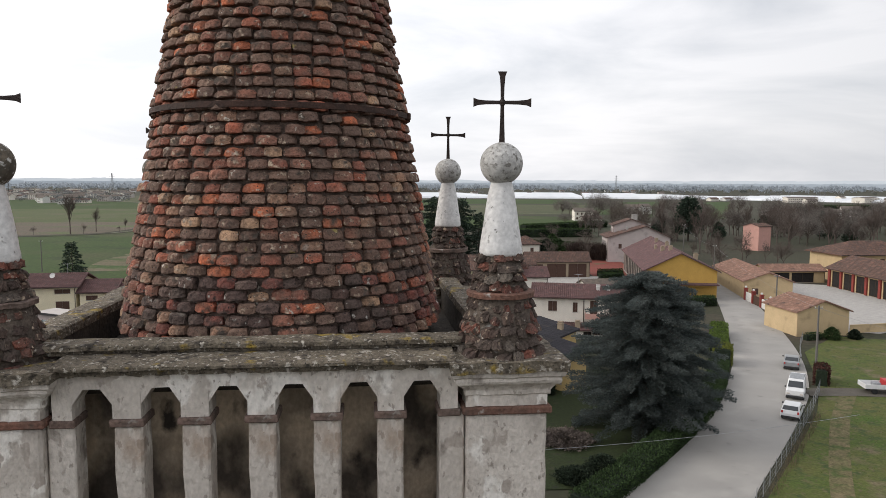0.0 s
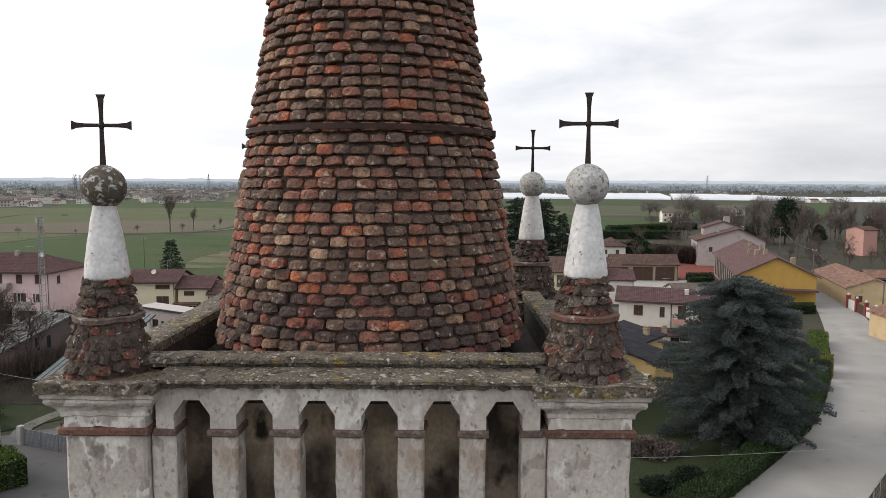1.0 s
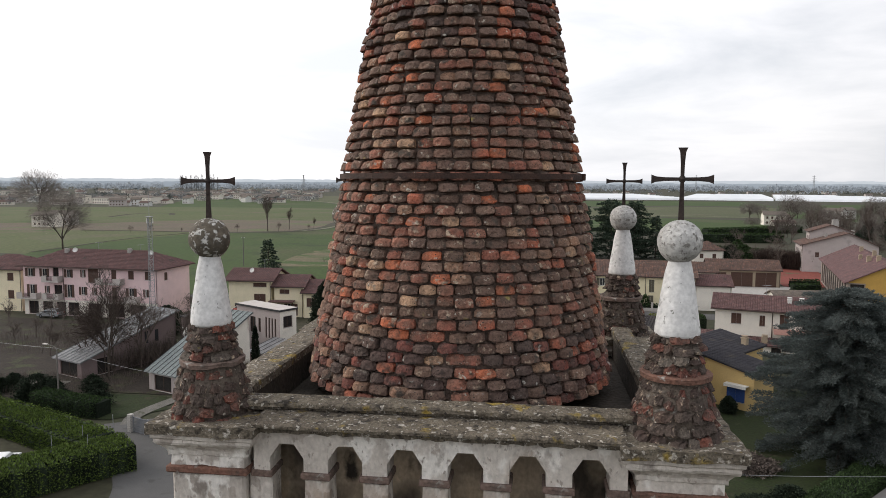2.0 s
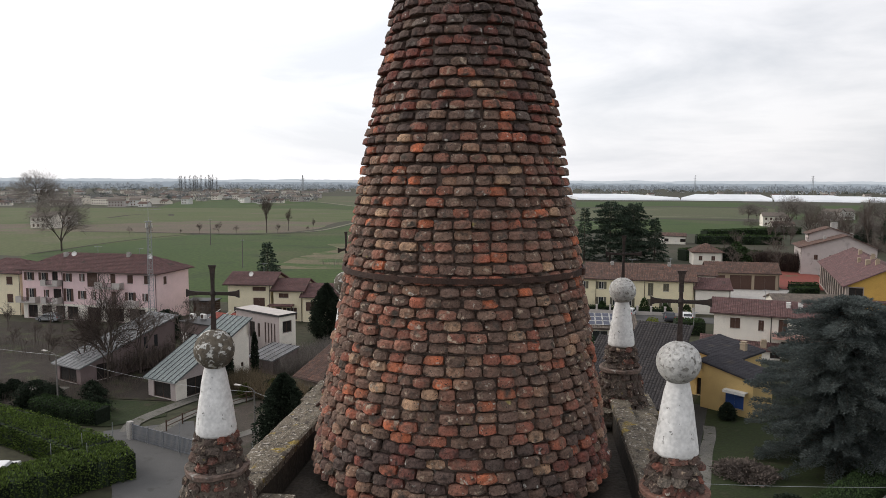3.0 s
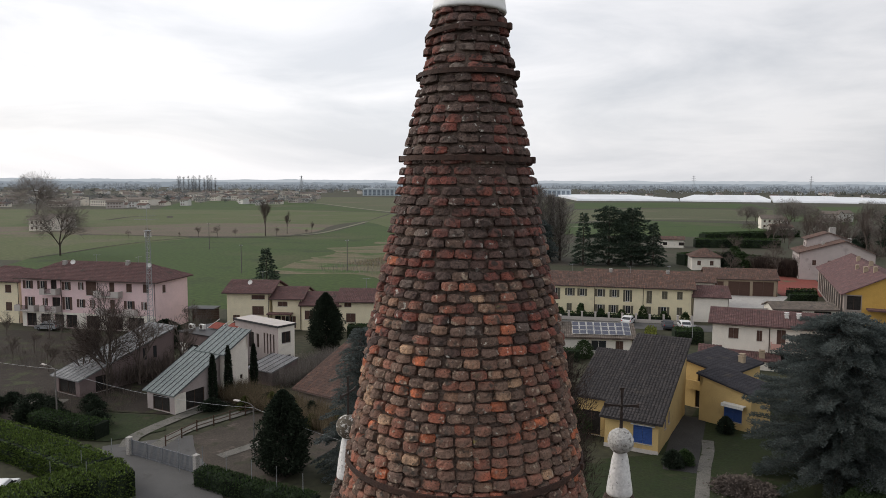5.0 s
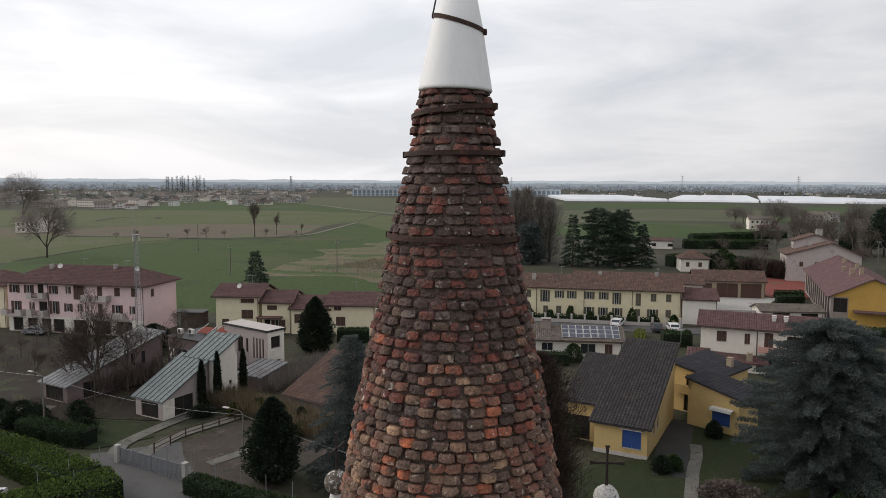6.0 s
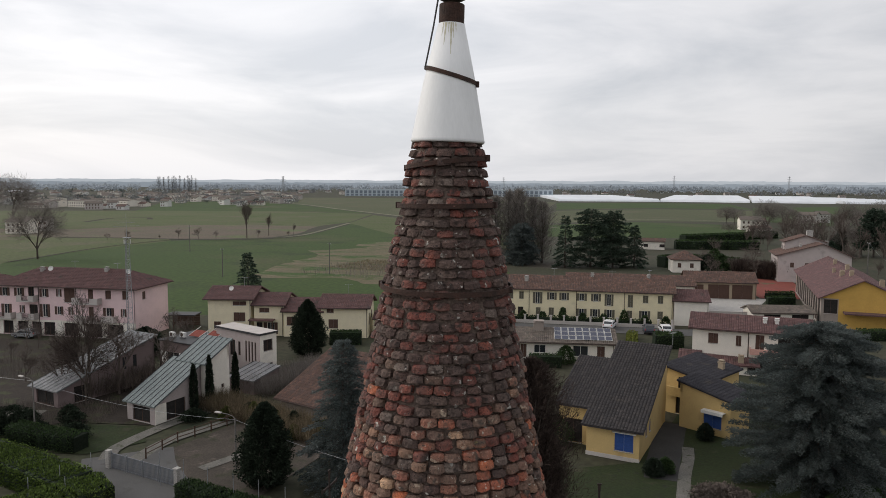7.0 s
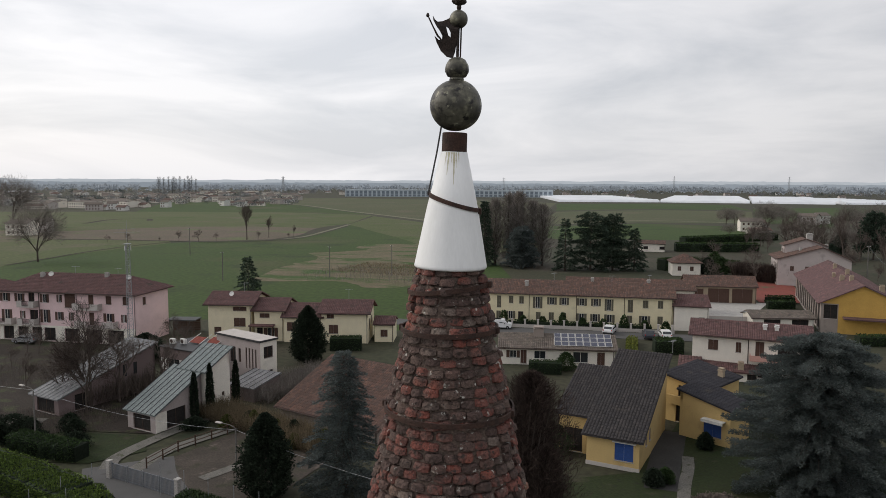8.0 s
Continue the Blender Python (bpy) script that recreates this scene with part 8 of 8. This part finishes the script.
# ------------------------------------------------------------------ vehicles
def car(label, at, turn, L=4.0, W=1.75, H=1.48, material=None, style="hatch", category="car"):
    """A car: x forwards. A body drawn from its side outline, glass, wheels, lamps."""
    c = thing("van" if style == "van" else "car", label, category, pose(at[0], at[1], 0.06, 0, 0, turn))
    if style == "van":
        outline = [(-L / 2, 0.35), (L / 2 - 0.1, 0.35), (L / 2, 0.6), (L / 2 - 0.05, 1.0), (L / 2 - 0.75, 1.15), (L / 2 - 1.35, H - 0.05), (L / 2 - 1.6, H), (-L / 2 + 0.08, H), (-L / 2, H - 0.2)]
        glass = [(L / 2 - 0.80, 1.18), (L / 2 - 1.36, H - 0.16), (L / 2 - 2.3, H - 0.16), (L / 2 - 2.3, 1.18)]
    elif style == "sedan":
        outline = [(-L / 2, 0.35), (L / 2 - 0.05, 0.32), (L / 2, 0.6), (L / 2 - 0.1, 0.78), (L / 2 - 1.15, 0.95), (L / 2 - 1.85, H - 0.03), (-L / 2 + 1.3, H), (-L / 2 + 0.55, 1.02), (-L / 2 + 0.04, 0.95)]
        glass = [(L / 2 - 1.22, 0.97), (L / 2 - 1.86, H - 0.10), (-L / 2 + 1.35, H - 0.08), (-L / 2 + 0.75, 1.0)]
    else:
        outline = [(-L / 2, 0.35), (L / 2 - 0.05, 0.32), (L / 2, 0.6), (L / 2 - 0.08, 0.8), (L / 2 - 1.0, 0.97), (L / 2 - 1.65, H - 0.03), (-L / 2 + 0.6, H), (-L / 2 + 0.1, 1.0), (-L / 2 - 0.02, 0.7)]
        glass = [(L / 2 - 1.06, 0.99), (L / 2 - 1.68, H - 0.10), (-L / 2 + 0.66, H - 0.08), (-L / 2 + 0.25, 1.0)]

    def shell(outline, half, top_in):
        bm = bmesh.new()
        top = max(z for _, z in outline)
        rows_ = []
        for s in (-1, -0.86, 0.86, 1):
            k = abs(s) == 1
            rows_.append([bm.verts.new((x * (0.975 if k else 1), s * half * (1 - top_in * max(0, (z - 0.9)) / max(0.1, top - 0.9)), z - (0.04 if k and z > 0.9 else 0))) for x, z in outline])
        for a, b in zip(rows_, rows_[1:]):
            for i in range(len(outline)):
                j = (i + 1) % len(outline)
                bm.faces.new((a[i], a[j], b[j], b[i]))
        bm.faces.new(rows_[0])
        bm.faces.new(rows_[-1][::-1])
        bmesh.ops.recalc_face_normals(bm, faces=bm.faces[:])
        return bm

    body = part("body", shell(outline, W / 2, 0.14), material, c)
    inset = 0.14
    part("side_window", shell(glass, W / 2 + 0.012, inset), M_GLASS, body, "dark side glass")
    screens = []
    for lo, hi in ((outline[4], outline[5]), (outline[7], outline[6])):
        screens.append(((lo[0] + (hi[0] - lo[0]) * 0.08, lo[1] + (hi[1] - lo[1]) * 0.08), (lo[0] + (hi[0] - lo[0]) * 0.86, lo[1] + (hi[1] - lo[1]) * 0.86)))
    # windscreen and rear glass, lying just proud of the body
    for (x0, z0), (x1, z1) in screens:
        dx = 0.02 if x0 > 0 else -0.02
        bm = bmesh.new()
        hw0, hw1 = W / 2 * 0.84, W / 2 * 0.76
        q = [bm.verts.new(v) for v in ((x0 + dx + 0.02, -hw0, z0), (x0 + dx + 0.02, hw0, z0), (x1 + dx, hw1, z1), (x1 + dx, -hw1, z1))]
        q2 = [bm.verts.new(v.co + Vector((-0.12 if dx > 0 else 0.12, 0, -0.03))) for v in q]
        bm.faces.new(q)
        bm.faces.new(q2[::-1])
        for i in range(4):
            bm.faces.new((q[i], q2[i], q2[(i + 1) % 4], q[(i + 1) % 4]))
        bmesh.ops.recalc_face_normals(bm, faces=bm.faces[:])
        part("windscreen", bm, M_GLASS, body)
    part("bumper", boxes((L / 2 - 0.12, L / 2 + 0.03, -W / 2 + 0.05, W / 2 - 0.05, 0.28, 0.5), bevel=0.03), M_BLACK, body)
    part("bumper", boxes((-L / 2 - 0.03, -L / 2 + 0.1, -W / 2 + 0.05, W / 2 - 0.05, 0.28, 0.5), bevel=0.03), M_BLACK, body)
    for s in (-1, 1):
        part("headlight", boxes((L / 2 - 0.16, L / 2 + 0.012, s * W * 0.36 - 0.16, s * W * 0.36 + 0.16, 0.62, 0.76), bevel=0.02), M_LAMP, body)
        part("tail_light", boxes((-L / 2 - 0.02, -L / 2 + 0.08, s * W * 0.42 - 0.08, s * W * 0.42 + 0.08, 0.75, 0.98), bevel=0.02), M_RED, body)
        part("mirror", boxes((L / 2 - 1.45, L / 2 - 1.25, s * (W / 2 + 0.12) - 0.08, s * (W / 2 + 0.12) + 0.08, 1.0, 1.14), bevel=0.03), M_BLACK, body)
        for x in (-L / 2 + 0.78, L / 2 - 0.80):
            bm = bmesh.new()
            lathe(bm, [(0.2, -0.10), (0.30, -0.10), (0.32, -0.06), (0.32, 0.06), (0.30, 0.10), (0.2, 0.10)], 18)
            w = part("wheel", bm, M_TYRE, c, m=pose(x, s * (W / 2 - 0.10), 0.32, 90, 0, 0))
            part("rim", lathe(bmesh.new(), [(0.05, -0.105), (0.2, -0.095), (0.2, 0.095), (0.05, 0.105)], 12), M_STEEL, w)
    return c


car("white hatchback parked on the street edge", (33.9, 66.7), 57, 3.8, 1.65, 1.42, M_CARWHITE)
v = car("white delivery van parked on the street edge", (37.7, 73.6), 240, 4.6, 1.75, 1.9, M_CARWHITE, "van", "van")
part("roof_panel", boxes((-1.85, 0.6, -0.68, 0.68, 1.905, 1.925)), M_STEEL, v, "grey roof panel")
car("silver saloon parked on the street edge", (43.0, 85.4), 63, 4.3, 1.75, 1.45, M_CARSILVER, "sedan")
car("white van parked in the side street", (-17.2, 128.6), 5, 4.4, 1.8, 1.8, M_CARWHITE, "van", "van")
car("white hatchback parked in the side street", (2.6, 129.0), 78, 4.0, 1.75, 1.5, M_CARWHITE)
car("dark hatchback parked by the golden hedge", (9.2, 126.5), 92, 4.0, 1.75, 1.5, M_CARDARK)
car("white hatchback parked by the dark hedge", (12.0, 127.0), 95, 4.0, 1.75, 1.5, M_CARWHITE)
car("silver hatchback parked below the apartment block", (-92.4, 98.2), 185, 4.0, 1.75, 1.5, M_CARSILVER)
car("white hatchback parked behind the garden hedge", (-46.6, 43.6), 112, 4.2, 1.8, 1.5, M_CARWHITE)
pk = car("white pickup truck with red load on the gravel lane", (49.6, 74.2), -8, 2.2, 1.8, 1.95, M_CARWHITE, "van", "truck")
part("load_bed", boxes((-4.3, -1.15, -0.95, 0.95, 0.62, 0.72), (-4.3, -1.15, -0.95, -0.90, 0.724, 1.1), (-4.3, -1.15, 0.90, 0.95, 0.724, 1.1), (-4.3, -4.25, -0.89, 0.89, 0.724, 1.1)), M_CARWHITE, pk)
part("load_box", boxes((-2.2, -1.2, -0.7, 0.7, 0.73, 1.5), bevel=0.04), M_RED, pk, "red box")
part("load_box", boxes((-3.2, -2.5, -0.4, 0.5, 0.73, 1.15), bevel=0.04), M_STEEL, pk, "grey box")
for s in (-1, 1):
    part("wheel", lathe(bmesh.new(), [(0.2, -0.10), (0.30, -0.10), (0.32, 0), (0.30, 0.10), (0.2, 0.10)], 18), M_TYRE, pk, m=pose(-3.3, s * 0.8, 0.32, 90, 0, 0))


# ------------------------------------------------------------------ mast, poles, cables, fences
def mast(x, y, h):
    e = thing("radio_mast", "slim galvanised lattice radio mast with thin aerials", "mast", pose(x, y, 0, 0, 0, 20))
    w0, w1 = 0.55, 0.32
    cs = [(math.cos(math.tau * k / 3), math.sin(math.tau * k / 3)) for k in range(3)]
    for k in range(3):
        part("leg", tube(bmesh.new(), (cs[k][0] * w0, cs[k][1] * w0, 0), (cs[k][0] * w1, cs[k][1] * w1, h), 0.05, 0.04), M_STEEL, e)
    n = 22
    for i in range(n):
        z0, z1 = h * i / n, h * (i + 1) / n
        a, b = w0 + (w1 - w0) * i / n, w0 + (w1 - w0) * (i + 1) / n
        for k in range(3):
            j = (k + 1) % 3
            part("brace", tube(bmesh.new(), (cs[k][0] * a, cs[k][1] * a, z0), (cs[j][0] * b, cs[j][1] * b, z1), 0.022, n=4), M_STEEL, e)
            part("cross_brace", tube(bmesh.new(), (cs[k][0] * b, cs[k][1] * b, z1), (cs[j][0] * b, cs[j][1] * b, z1), 0.02, n=4), M_STEEL, e)
    part("platform", boxes((-0.45, 0.45, -0.45, 0.45, h, h + 0.08)), M_STEEL, e)
    part("aerial", tube(bmesh.new(), (0, 0, h), (0, 0, h + 3.6), 0.035, 0.02), M_STEEL, e)
    for s, z in ((2.4, 2.2), (3.6, 1.7)):
        part("aerial_bar", tube(bmesh.new(), (-s / 2, 0, h + z), (s / 2, 0.2, h + z + 0.1), 0.02), M_STEEL, e)
    for k in range(3):
        part("antenna", boxes((-0.07, 0.07, -0.04, 0.04, h - 0.9, h - 0.2), bevel=0.02), M_FRAMEW, e, m=pose(cs[k][0] * 0.5, cs[k][1] * 0.5, 0, 0, 0, 120 * k + 90))
    return e


mast(-68.0, 91.9, 17.6)


def lamp_post(x, y, h, turn, arm=1.6):
    e = thing("street_lamp", "slim grey street lamp with a curved arm and flat head", "street lamp", pose(x, y, 0, 0, 0, turn))
    part("pole", tube(bmesh.new(), (0, 0, 0), (0, 0, h), 0.09, 0.06, 8), M_POLE, e)
    bm = polytube([(0, 0, h - 0.05), (arm * 0.15, 0, h + 0.16), (arm * 0.4, 0, h + 0.27), (arm, 0, h + 0.32)], [0.035] * 4)
    part("arm", bm, M_POLE, e)
    part("lamp_head", boxes((arm - 0.1, arm + 0.6, -0.14, 0.14, h + 0.26, h + 0.38), bevel=0.04), M_PALEGREY, e)


lamp_post(-54.8, 58.8, 5.9, 165)
lamp_post(-31.1, 55.9, 4.9, 170)


def utility_pole(x, y, h):
    e = thing("utility_pole", "tall grey utility pole carrying cables", "pole", pose(x, y, 0))
    part("pole", tube(bmesh.new(), (0, 0, 0), (0, 0, h), 0.15, 0.10, 10), M_POLE, e)
    part("crossbar", boxes((-0.5, 0.5, -0.04, 0.04, h - 0.35, h - 0.27)), M_STEEL, e)
    for s in (-0.4, 0.4):
        part("insulator", lathe(bmesh.new(), [(0.03, h - 0.27), (0.05, h - 0.2), (0.03, h - 0.12)], 8, s, 0), M_FRAMEW, e)


utility_pole(45.3, 84.1, 7.9)
utility_pole(61, 158, 9)
utility_pole(70, 205, 11)
utility_pole(55.8, 117, 7.5)
utility_pole(-58, 196, 9)
utility_pole(-74, 188, 9)
utility_pole(-100, 175, 8)
utility_pole(-148, 236, 10)


def cable(p, q, sag, r=0.012, n=14, label="thin grey overhead cable"):
    p, q = Vector(p), Vector(q)
    pts = [p.lerp(q, i / n) - Vector((0, 0, sag * 4 * (i / n) * (1 - i / n))) for i in range(n + 1)]
    bm = polytube(pts, [r] * (n + 1), 4)
    return tagged(part("cable", bm, M_STEEL), label, "cable")


cable((-54.8, 58.8, 6.0), (-31.1, 55.9, 4.8), 0.7)
cable((-31.1, 55.9, 4.8), (-8.0, 47.0, 4.4), 0.6)
cable((-54.8, 58.8, 6.0), (-90, 66, 7.0), 0.8)
cable((45.3, 84.1, 7.6), (61, 158, 8.8), 1.2)
cable((61, 158, 8.8), (70, 205, 10.8), 1.2)
cable((45.3, 84.1, 7.6), (62.0, 66.0, 4.5), 0.6)
cable((4.0, 46.0, 4.4), (28.0, 46.2, 7.0), 0.35)


def wire_fence(line, h, step, label):
    c = spline(line, 8)
    e = thing("wire_fence", label, "fence", pose(c[0].x, c[0].y, 0))
    o = c[0]
    run, post, nxt = 0.0, None, 0.0
    for a, b in zip(c, c[1:]):
        while nxt <= run + (b - a).length:
            p = a.lerp(b, (nxt - run) / (b - a).length) - o
            m = pose(p.x, p.y, 0)
            post = share(post, "post", e, m) if post else part("post", tube(bmesh.new(), (0, 0, 0), (0, 0, h + 0.08), 0.03), M_STEEL, e, m=m)
            nxt += step
        run += (b - a).length
    for z in (0.1, h * 0.36, h * 0.68, h):
        part("wire", polytube([(p.x - o.x, p.y - o.y, z) for p in c], [0.006] * len(c), 4), M_STEEL, e)
    bm = bmesh.new()
    for a, b in zip(c, c[1:]):
        n = max(1, int((b - a).length / 0.5))
        for i in range(n):
            p = a.lerp(b, i / n) - o
            tube(bm, (p.x, p.y, 0.1), (p.x, p.y, h), 0.004, n=3)
    tagged(part("mesh_wires", bm, M_STEEL, e), "thin mesh wires", kind="stuff")


wire_fence([(20.5, 45.5), (22.9, 48.7), (29.1, 57.4), (36.2, 67.6), (41, 75)], 1.35, 2.2, "thin grey wire mesh fence along the street")
wire_fence([(52.0, 100.5), (48.6, 94.5), (44.5, 86)], 1.2, 2.2, "thin grey wire mesh fence along the street")


def gate():
    e = thing("driveway_gate", "grey slatted metal gate and fence by the driveway", "gate", pose(-42.3, 53.95, 0, 0, 0, -16.0))
    slat = None
    for i in range(4):
        x0 = i * 2.05
        f = part("gate_frame", boxes((x0, x0 + 2.0, -0.03, 0.03, 0.15, 0.22), bevel=0.0), M_GATE, e)
        part("top_rail", boxes((x0, x0 + 2.0, -0.03, 0.03, 1.45, 1.52)), M_GATE, f)
        for k in range(13):
            m = pose(x0 + 0.04 + k * 0.155, 0, 0)
            slat = share(slat, "slat", f, m) if slat else part("slat", boxes((0, 0.08, -0.012, 0.012, 0.224, 1.446)), M_GATE, f, m=m)
        part("post", boxes((x0 - 0.055, x0 - 0.005, -0.05, 0.05, 0.0, 1.65), bevel=0.01), M_STEEL, e)
    part("pillar", boxes((8.20, 8.60, -0.20, 0.20, 0, 1.7), (8.15, 8.65, -0.25, 0.25, 1.7, 1.78)), M_CONCRETE, e, "rendered gate pillar")
    part("pillar", boxes((-0.6, -0.15, -0.22, 0.22, 0, 1.7)), M_CONCRETE, e, "rendered gate pillar")


gate()


def timber_rail(line, label):
    c = [Vector((*p, 0)) for p in line]
    e = thing("garden_railing", label, "fence", pose(c[0].x, c[0].y, 0))
    o = c[0]
    for a, b in zip(c, c[1:]):
        n = max(1, int((b - a).length / 1.6))
        for i in range(n):
            p = a.lerp(b, i / n) - o
            part("post", boxes((p.x - 0.05, p.x + 0.05, p.y - 0.05, p.y + 0.05, 0, 1.15)), M_WOOD, e)
        for z in (0.55, 1.0):
            part("rail", tube(bmesh.new(), Vector((a.x - o.x, a.y - o.y, z)), Vector((b.x - o.x, b.y - o.y, z)), 0.045, n=5), M_WOOD, e)


timber_rail([(-40.7, 56.6), (-40.3, 61.1), (-38.0, 66.6), (-36.2, 70.8)], "dark timber rail fence along the footpath")
for x, y, h in ((-42.65, 44.8, 3.0), (-42.05, 47.43, 3.0), (-40.0, 45.6, 3.0), (-41.45, 50.29, 3.0), (-35.9, 51.7, 3.0), (-33.0, 50.7, 3.0), (-30.2, 49.7, 3.0), (-27.55, 49.0, 3.0), (-25.07, 48.36, 3.0), (-22.5, 47.6, 3.0)):
    o = part("garden_pole", tube(bmesh.new(), (0, 0, 0), (0, 0, h), 0.035, 0.025), M_STEEL, m=pose(x, y, 0))
    tagged(o, "thin pale metal garden pole", "pole", "garden poles")


def roadside_wall():
    e = thing("gate_wall", "roadside wall with brick pillars and white gate panels", "wall", pose(59.0, 136.5, 0, 0, 0, -95.5))
    for i in range(4):
        x = i * 4.4
        part("pillar", boxes((x, x + 0.6, -0.3, 0.3, 0, 2.3), (x - 0.06, x + 0.66, -0.36, 0.36, 2.3, 2.42)), M_REDPOST, e, "red brick pillar")
        part("pillar_ball", ball_mesh(0.22, 2.62, i, 0.0, 14, 8), M_FRAMEW, e, "white ball finial", m=pose(x + 0.3, 0, 0))
        if i < 3:
            part("panel", boxes((x + 0.61, x + 4.39, -0.08, 0.08, 0.05, 1.7)), M_FRAMEW if i != 1 else M_WOOD, e)


roadside_wall()


def chevron_sign(x, y, turn):
    e = thing("chevron_sign", "black road sign with white chevrons on two posts", "sign", pose(x, y, 0, 0, 0, turn))
    part("board", boxes((-0.9, 0.9, -0.02, 0.02, 0.6, 1.15)), M_BLACK, e)
    for s in (-0.6, 0.6):
        part("post", tube(bmesh.new(), (s, 0.05, 0), (s, 0.05, 1.0), 0.03), M_STEEL, e)
    for k in range(3):
        bm = bmesh.new()
        x0 = -0.75 + k * 0.55
        for (x1, z1), (x2, z2) in (((x0, 0.64), (x0 + 0.22, 0.875)), ((x0, 1.11), (x0 + 0.22, 0.875))):
            q = [bm.verts.new((xx, -0.026, zz)) for xx, zz in ((x1, z1), (x1 + 0.2, z1), (x2 + 0.2, z2), (x2, z2))]
            bm.faces.new(q)
        part("chevron", bm, M_FRAMEW, e)


chevron_sign(56.8, 118.5, 12)
fence = part("timber_fence", boxes((0, 14, -0.05, 0.05, 0.1, 1.25), (0, 14, -0.08, 0.08, 1.25, 1.38)), M_PALEOCHRE, m=pose(61.5, 105.2, 0, 0, 0, 12))
tagged(fence, "low ochre courtyard parapet with a brown top", "wall", kind="structure")
hedge("rust_shrub", "rust-red shrub wrapped round the pole foot", [(42.2, 77.0), (43.8, 80.0)], 1.3, 1.9, M_REDLEAF, 31, 0.22, 70)
hedge("courtyard_wall_ivy", "dark hedge behind the street fence", [(52.5, 100.6), (55, 101.4)], 0.9, 0.9, M_HEDGE_DARK, 32, 0.2, 60)

# front-garden posts of the terrace
post = None
garden = thing("garden_wall", "low front garden wall with white posts before the terrace", "wall", pose(-20, 130.6, 0, 0, 0, 1))
part("wall", boxes((0, 34, -0.1, 0.1, 0, 0.6)), M_PALEGREY, garden)
for i in range(15):
    m = pose(i * 2.4, 0, 0)
    post = share(post, "post", garden, m) if post else part("post", boxes((-0.17, 0.17, -0.17, 0.17, 0, 1.5), (-0.22, 0.22, -0.22, 0.22, 1.5, 1.6)), M_PALEGREY, garden, m=m)
for i in range(9):
    blob_tree("shrub", "clipped dark shrub in the terrace gardens", (-17 + i * 3.7, 132.2), 1.9 + 0.9 * (i % 3 == 0), 0.8, M_HEDGE_DARK, 120 + i, 0.25, 500, 0.0, 1.3, trunk=False, category="shrub")


def pylon(x, y, h):
    e = thing("pylon", "distant lattice power pylon", "pylon", pose(x, y, 0))
    bm = bmesh.new()
    for sx in (-1, 1):
        for sy in (-1, 1):
            tube(bm, (sx * 3, sy * 3, 0), (sx * 0.5, sy * 0.5, h), 0.35, n=4)
    part("tower", bm, M_STEEL, e)
    for z, w in ((h * 0.7, 7), (h * 0.82, 6), (h * 0.94, 5)):
        part("crossarm", boxes((-w, w, -0.3, 0.3, z, z + 0.5)), M_STEEL, e)


for x, y, h in ((-700, 1500, 42), (-300, 2300, 48), (240, 2400, 55), (560, 2300, 52)):
    pylon(x, y, h)


def roof_aerial(x, y, z, h, turn):
    e = thing("roof_aerial", "thin rooftop television aerial", "aerial", pose(x, y, z, 0, 0, turn), "rooftop aerials")
    part("mast", tube(bmesh.new(), (0, 0, 0), (0, 0, h), 0.03), M_STEEL, e)
    part("boom", tube(bmesh.new(), (-0.6, 0, h - 0.1), (0.7, 0, h - 0.1), 0.02), M_STEEL, e)
    for k in range(5):
        part("element", tube(bmesh.new(), (-0.5 + 0.28 * k, -0.35 + 0.03 * k, h - 0.1), (-0.5 + 0.28 * k, 0.35 - 0.03 * k, h - 0.1), 0.014), M_STEEL, e)


for x, y, z, h, t in ((-88, 105, 10.6, 1.8, 20), (-80, 105.5, 10.6, 1.6, 70), (-60, 112.2, 7.8, 1.7, 40), (-41.5, 114.2, 6.7, 2.0, 10), (-8, 138.5, 7.7, 1.9, 50), (3, 138.6, 7.7, 1.7, 15), (10, 138.8, 7.7, 2.0, 80), (21, 108.6, 7.0, 1.6, 30),
                      (8.6, 82.0, 7.9, 1.5, 60)):
    roof_aerial(x, y, z - 0.1, h, t)


def satellite_dish(x, y, z, turn):
    e = thing("satellite_dish", "small pale satellite dish on a roof", "satellite dish", pose(x, y, z, 0, 0, turn), "satellite dishes")
    part("dish", lathe(bmesh.new(), [(0.05, 0.0), (0.28, 0.04), (0.42, 0.12), (0.43, 0.13), (0.28, 0.06), (0.05, 0.02)], 20), M_FRAMEW, e, m=pose(0, 0, 0.6, 65, 0, 0))
    part("bracket", tube(bmesh.new(), (0, 0, 0), (0, 0.05, 0.6), 0.025), M_STEEL, e)


for x, y, z, t in ((-92, 104.0, 10.3, 20), (-77, 104.2, 10.2, 40), (-61.5, 110.5, 7.0, 0)):
    satellite_dish(x, y, z, t)
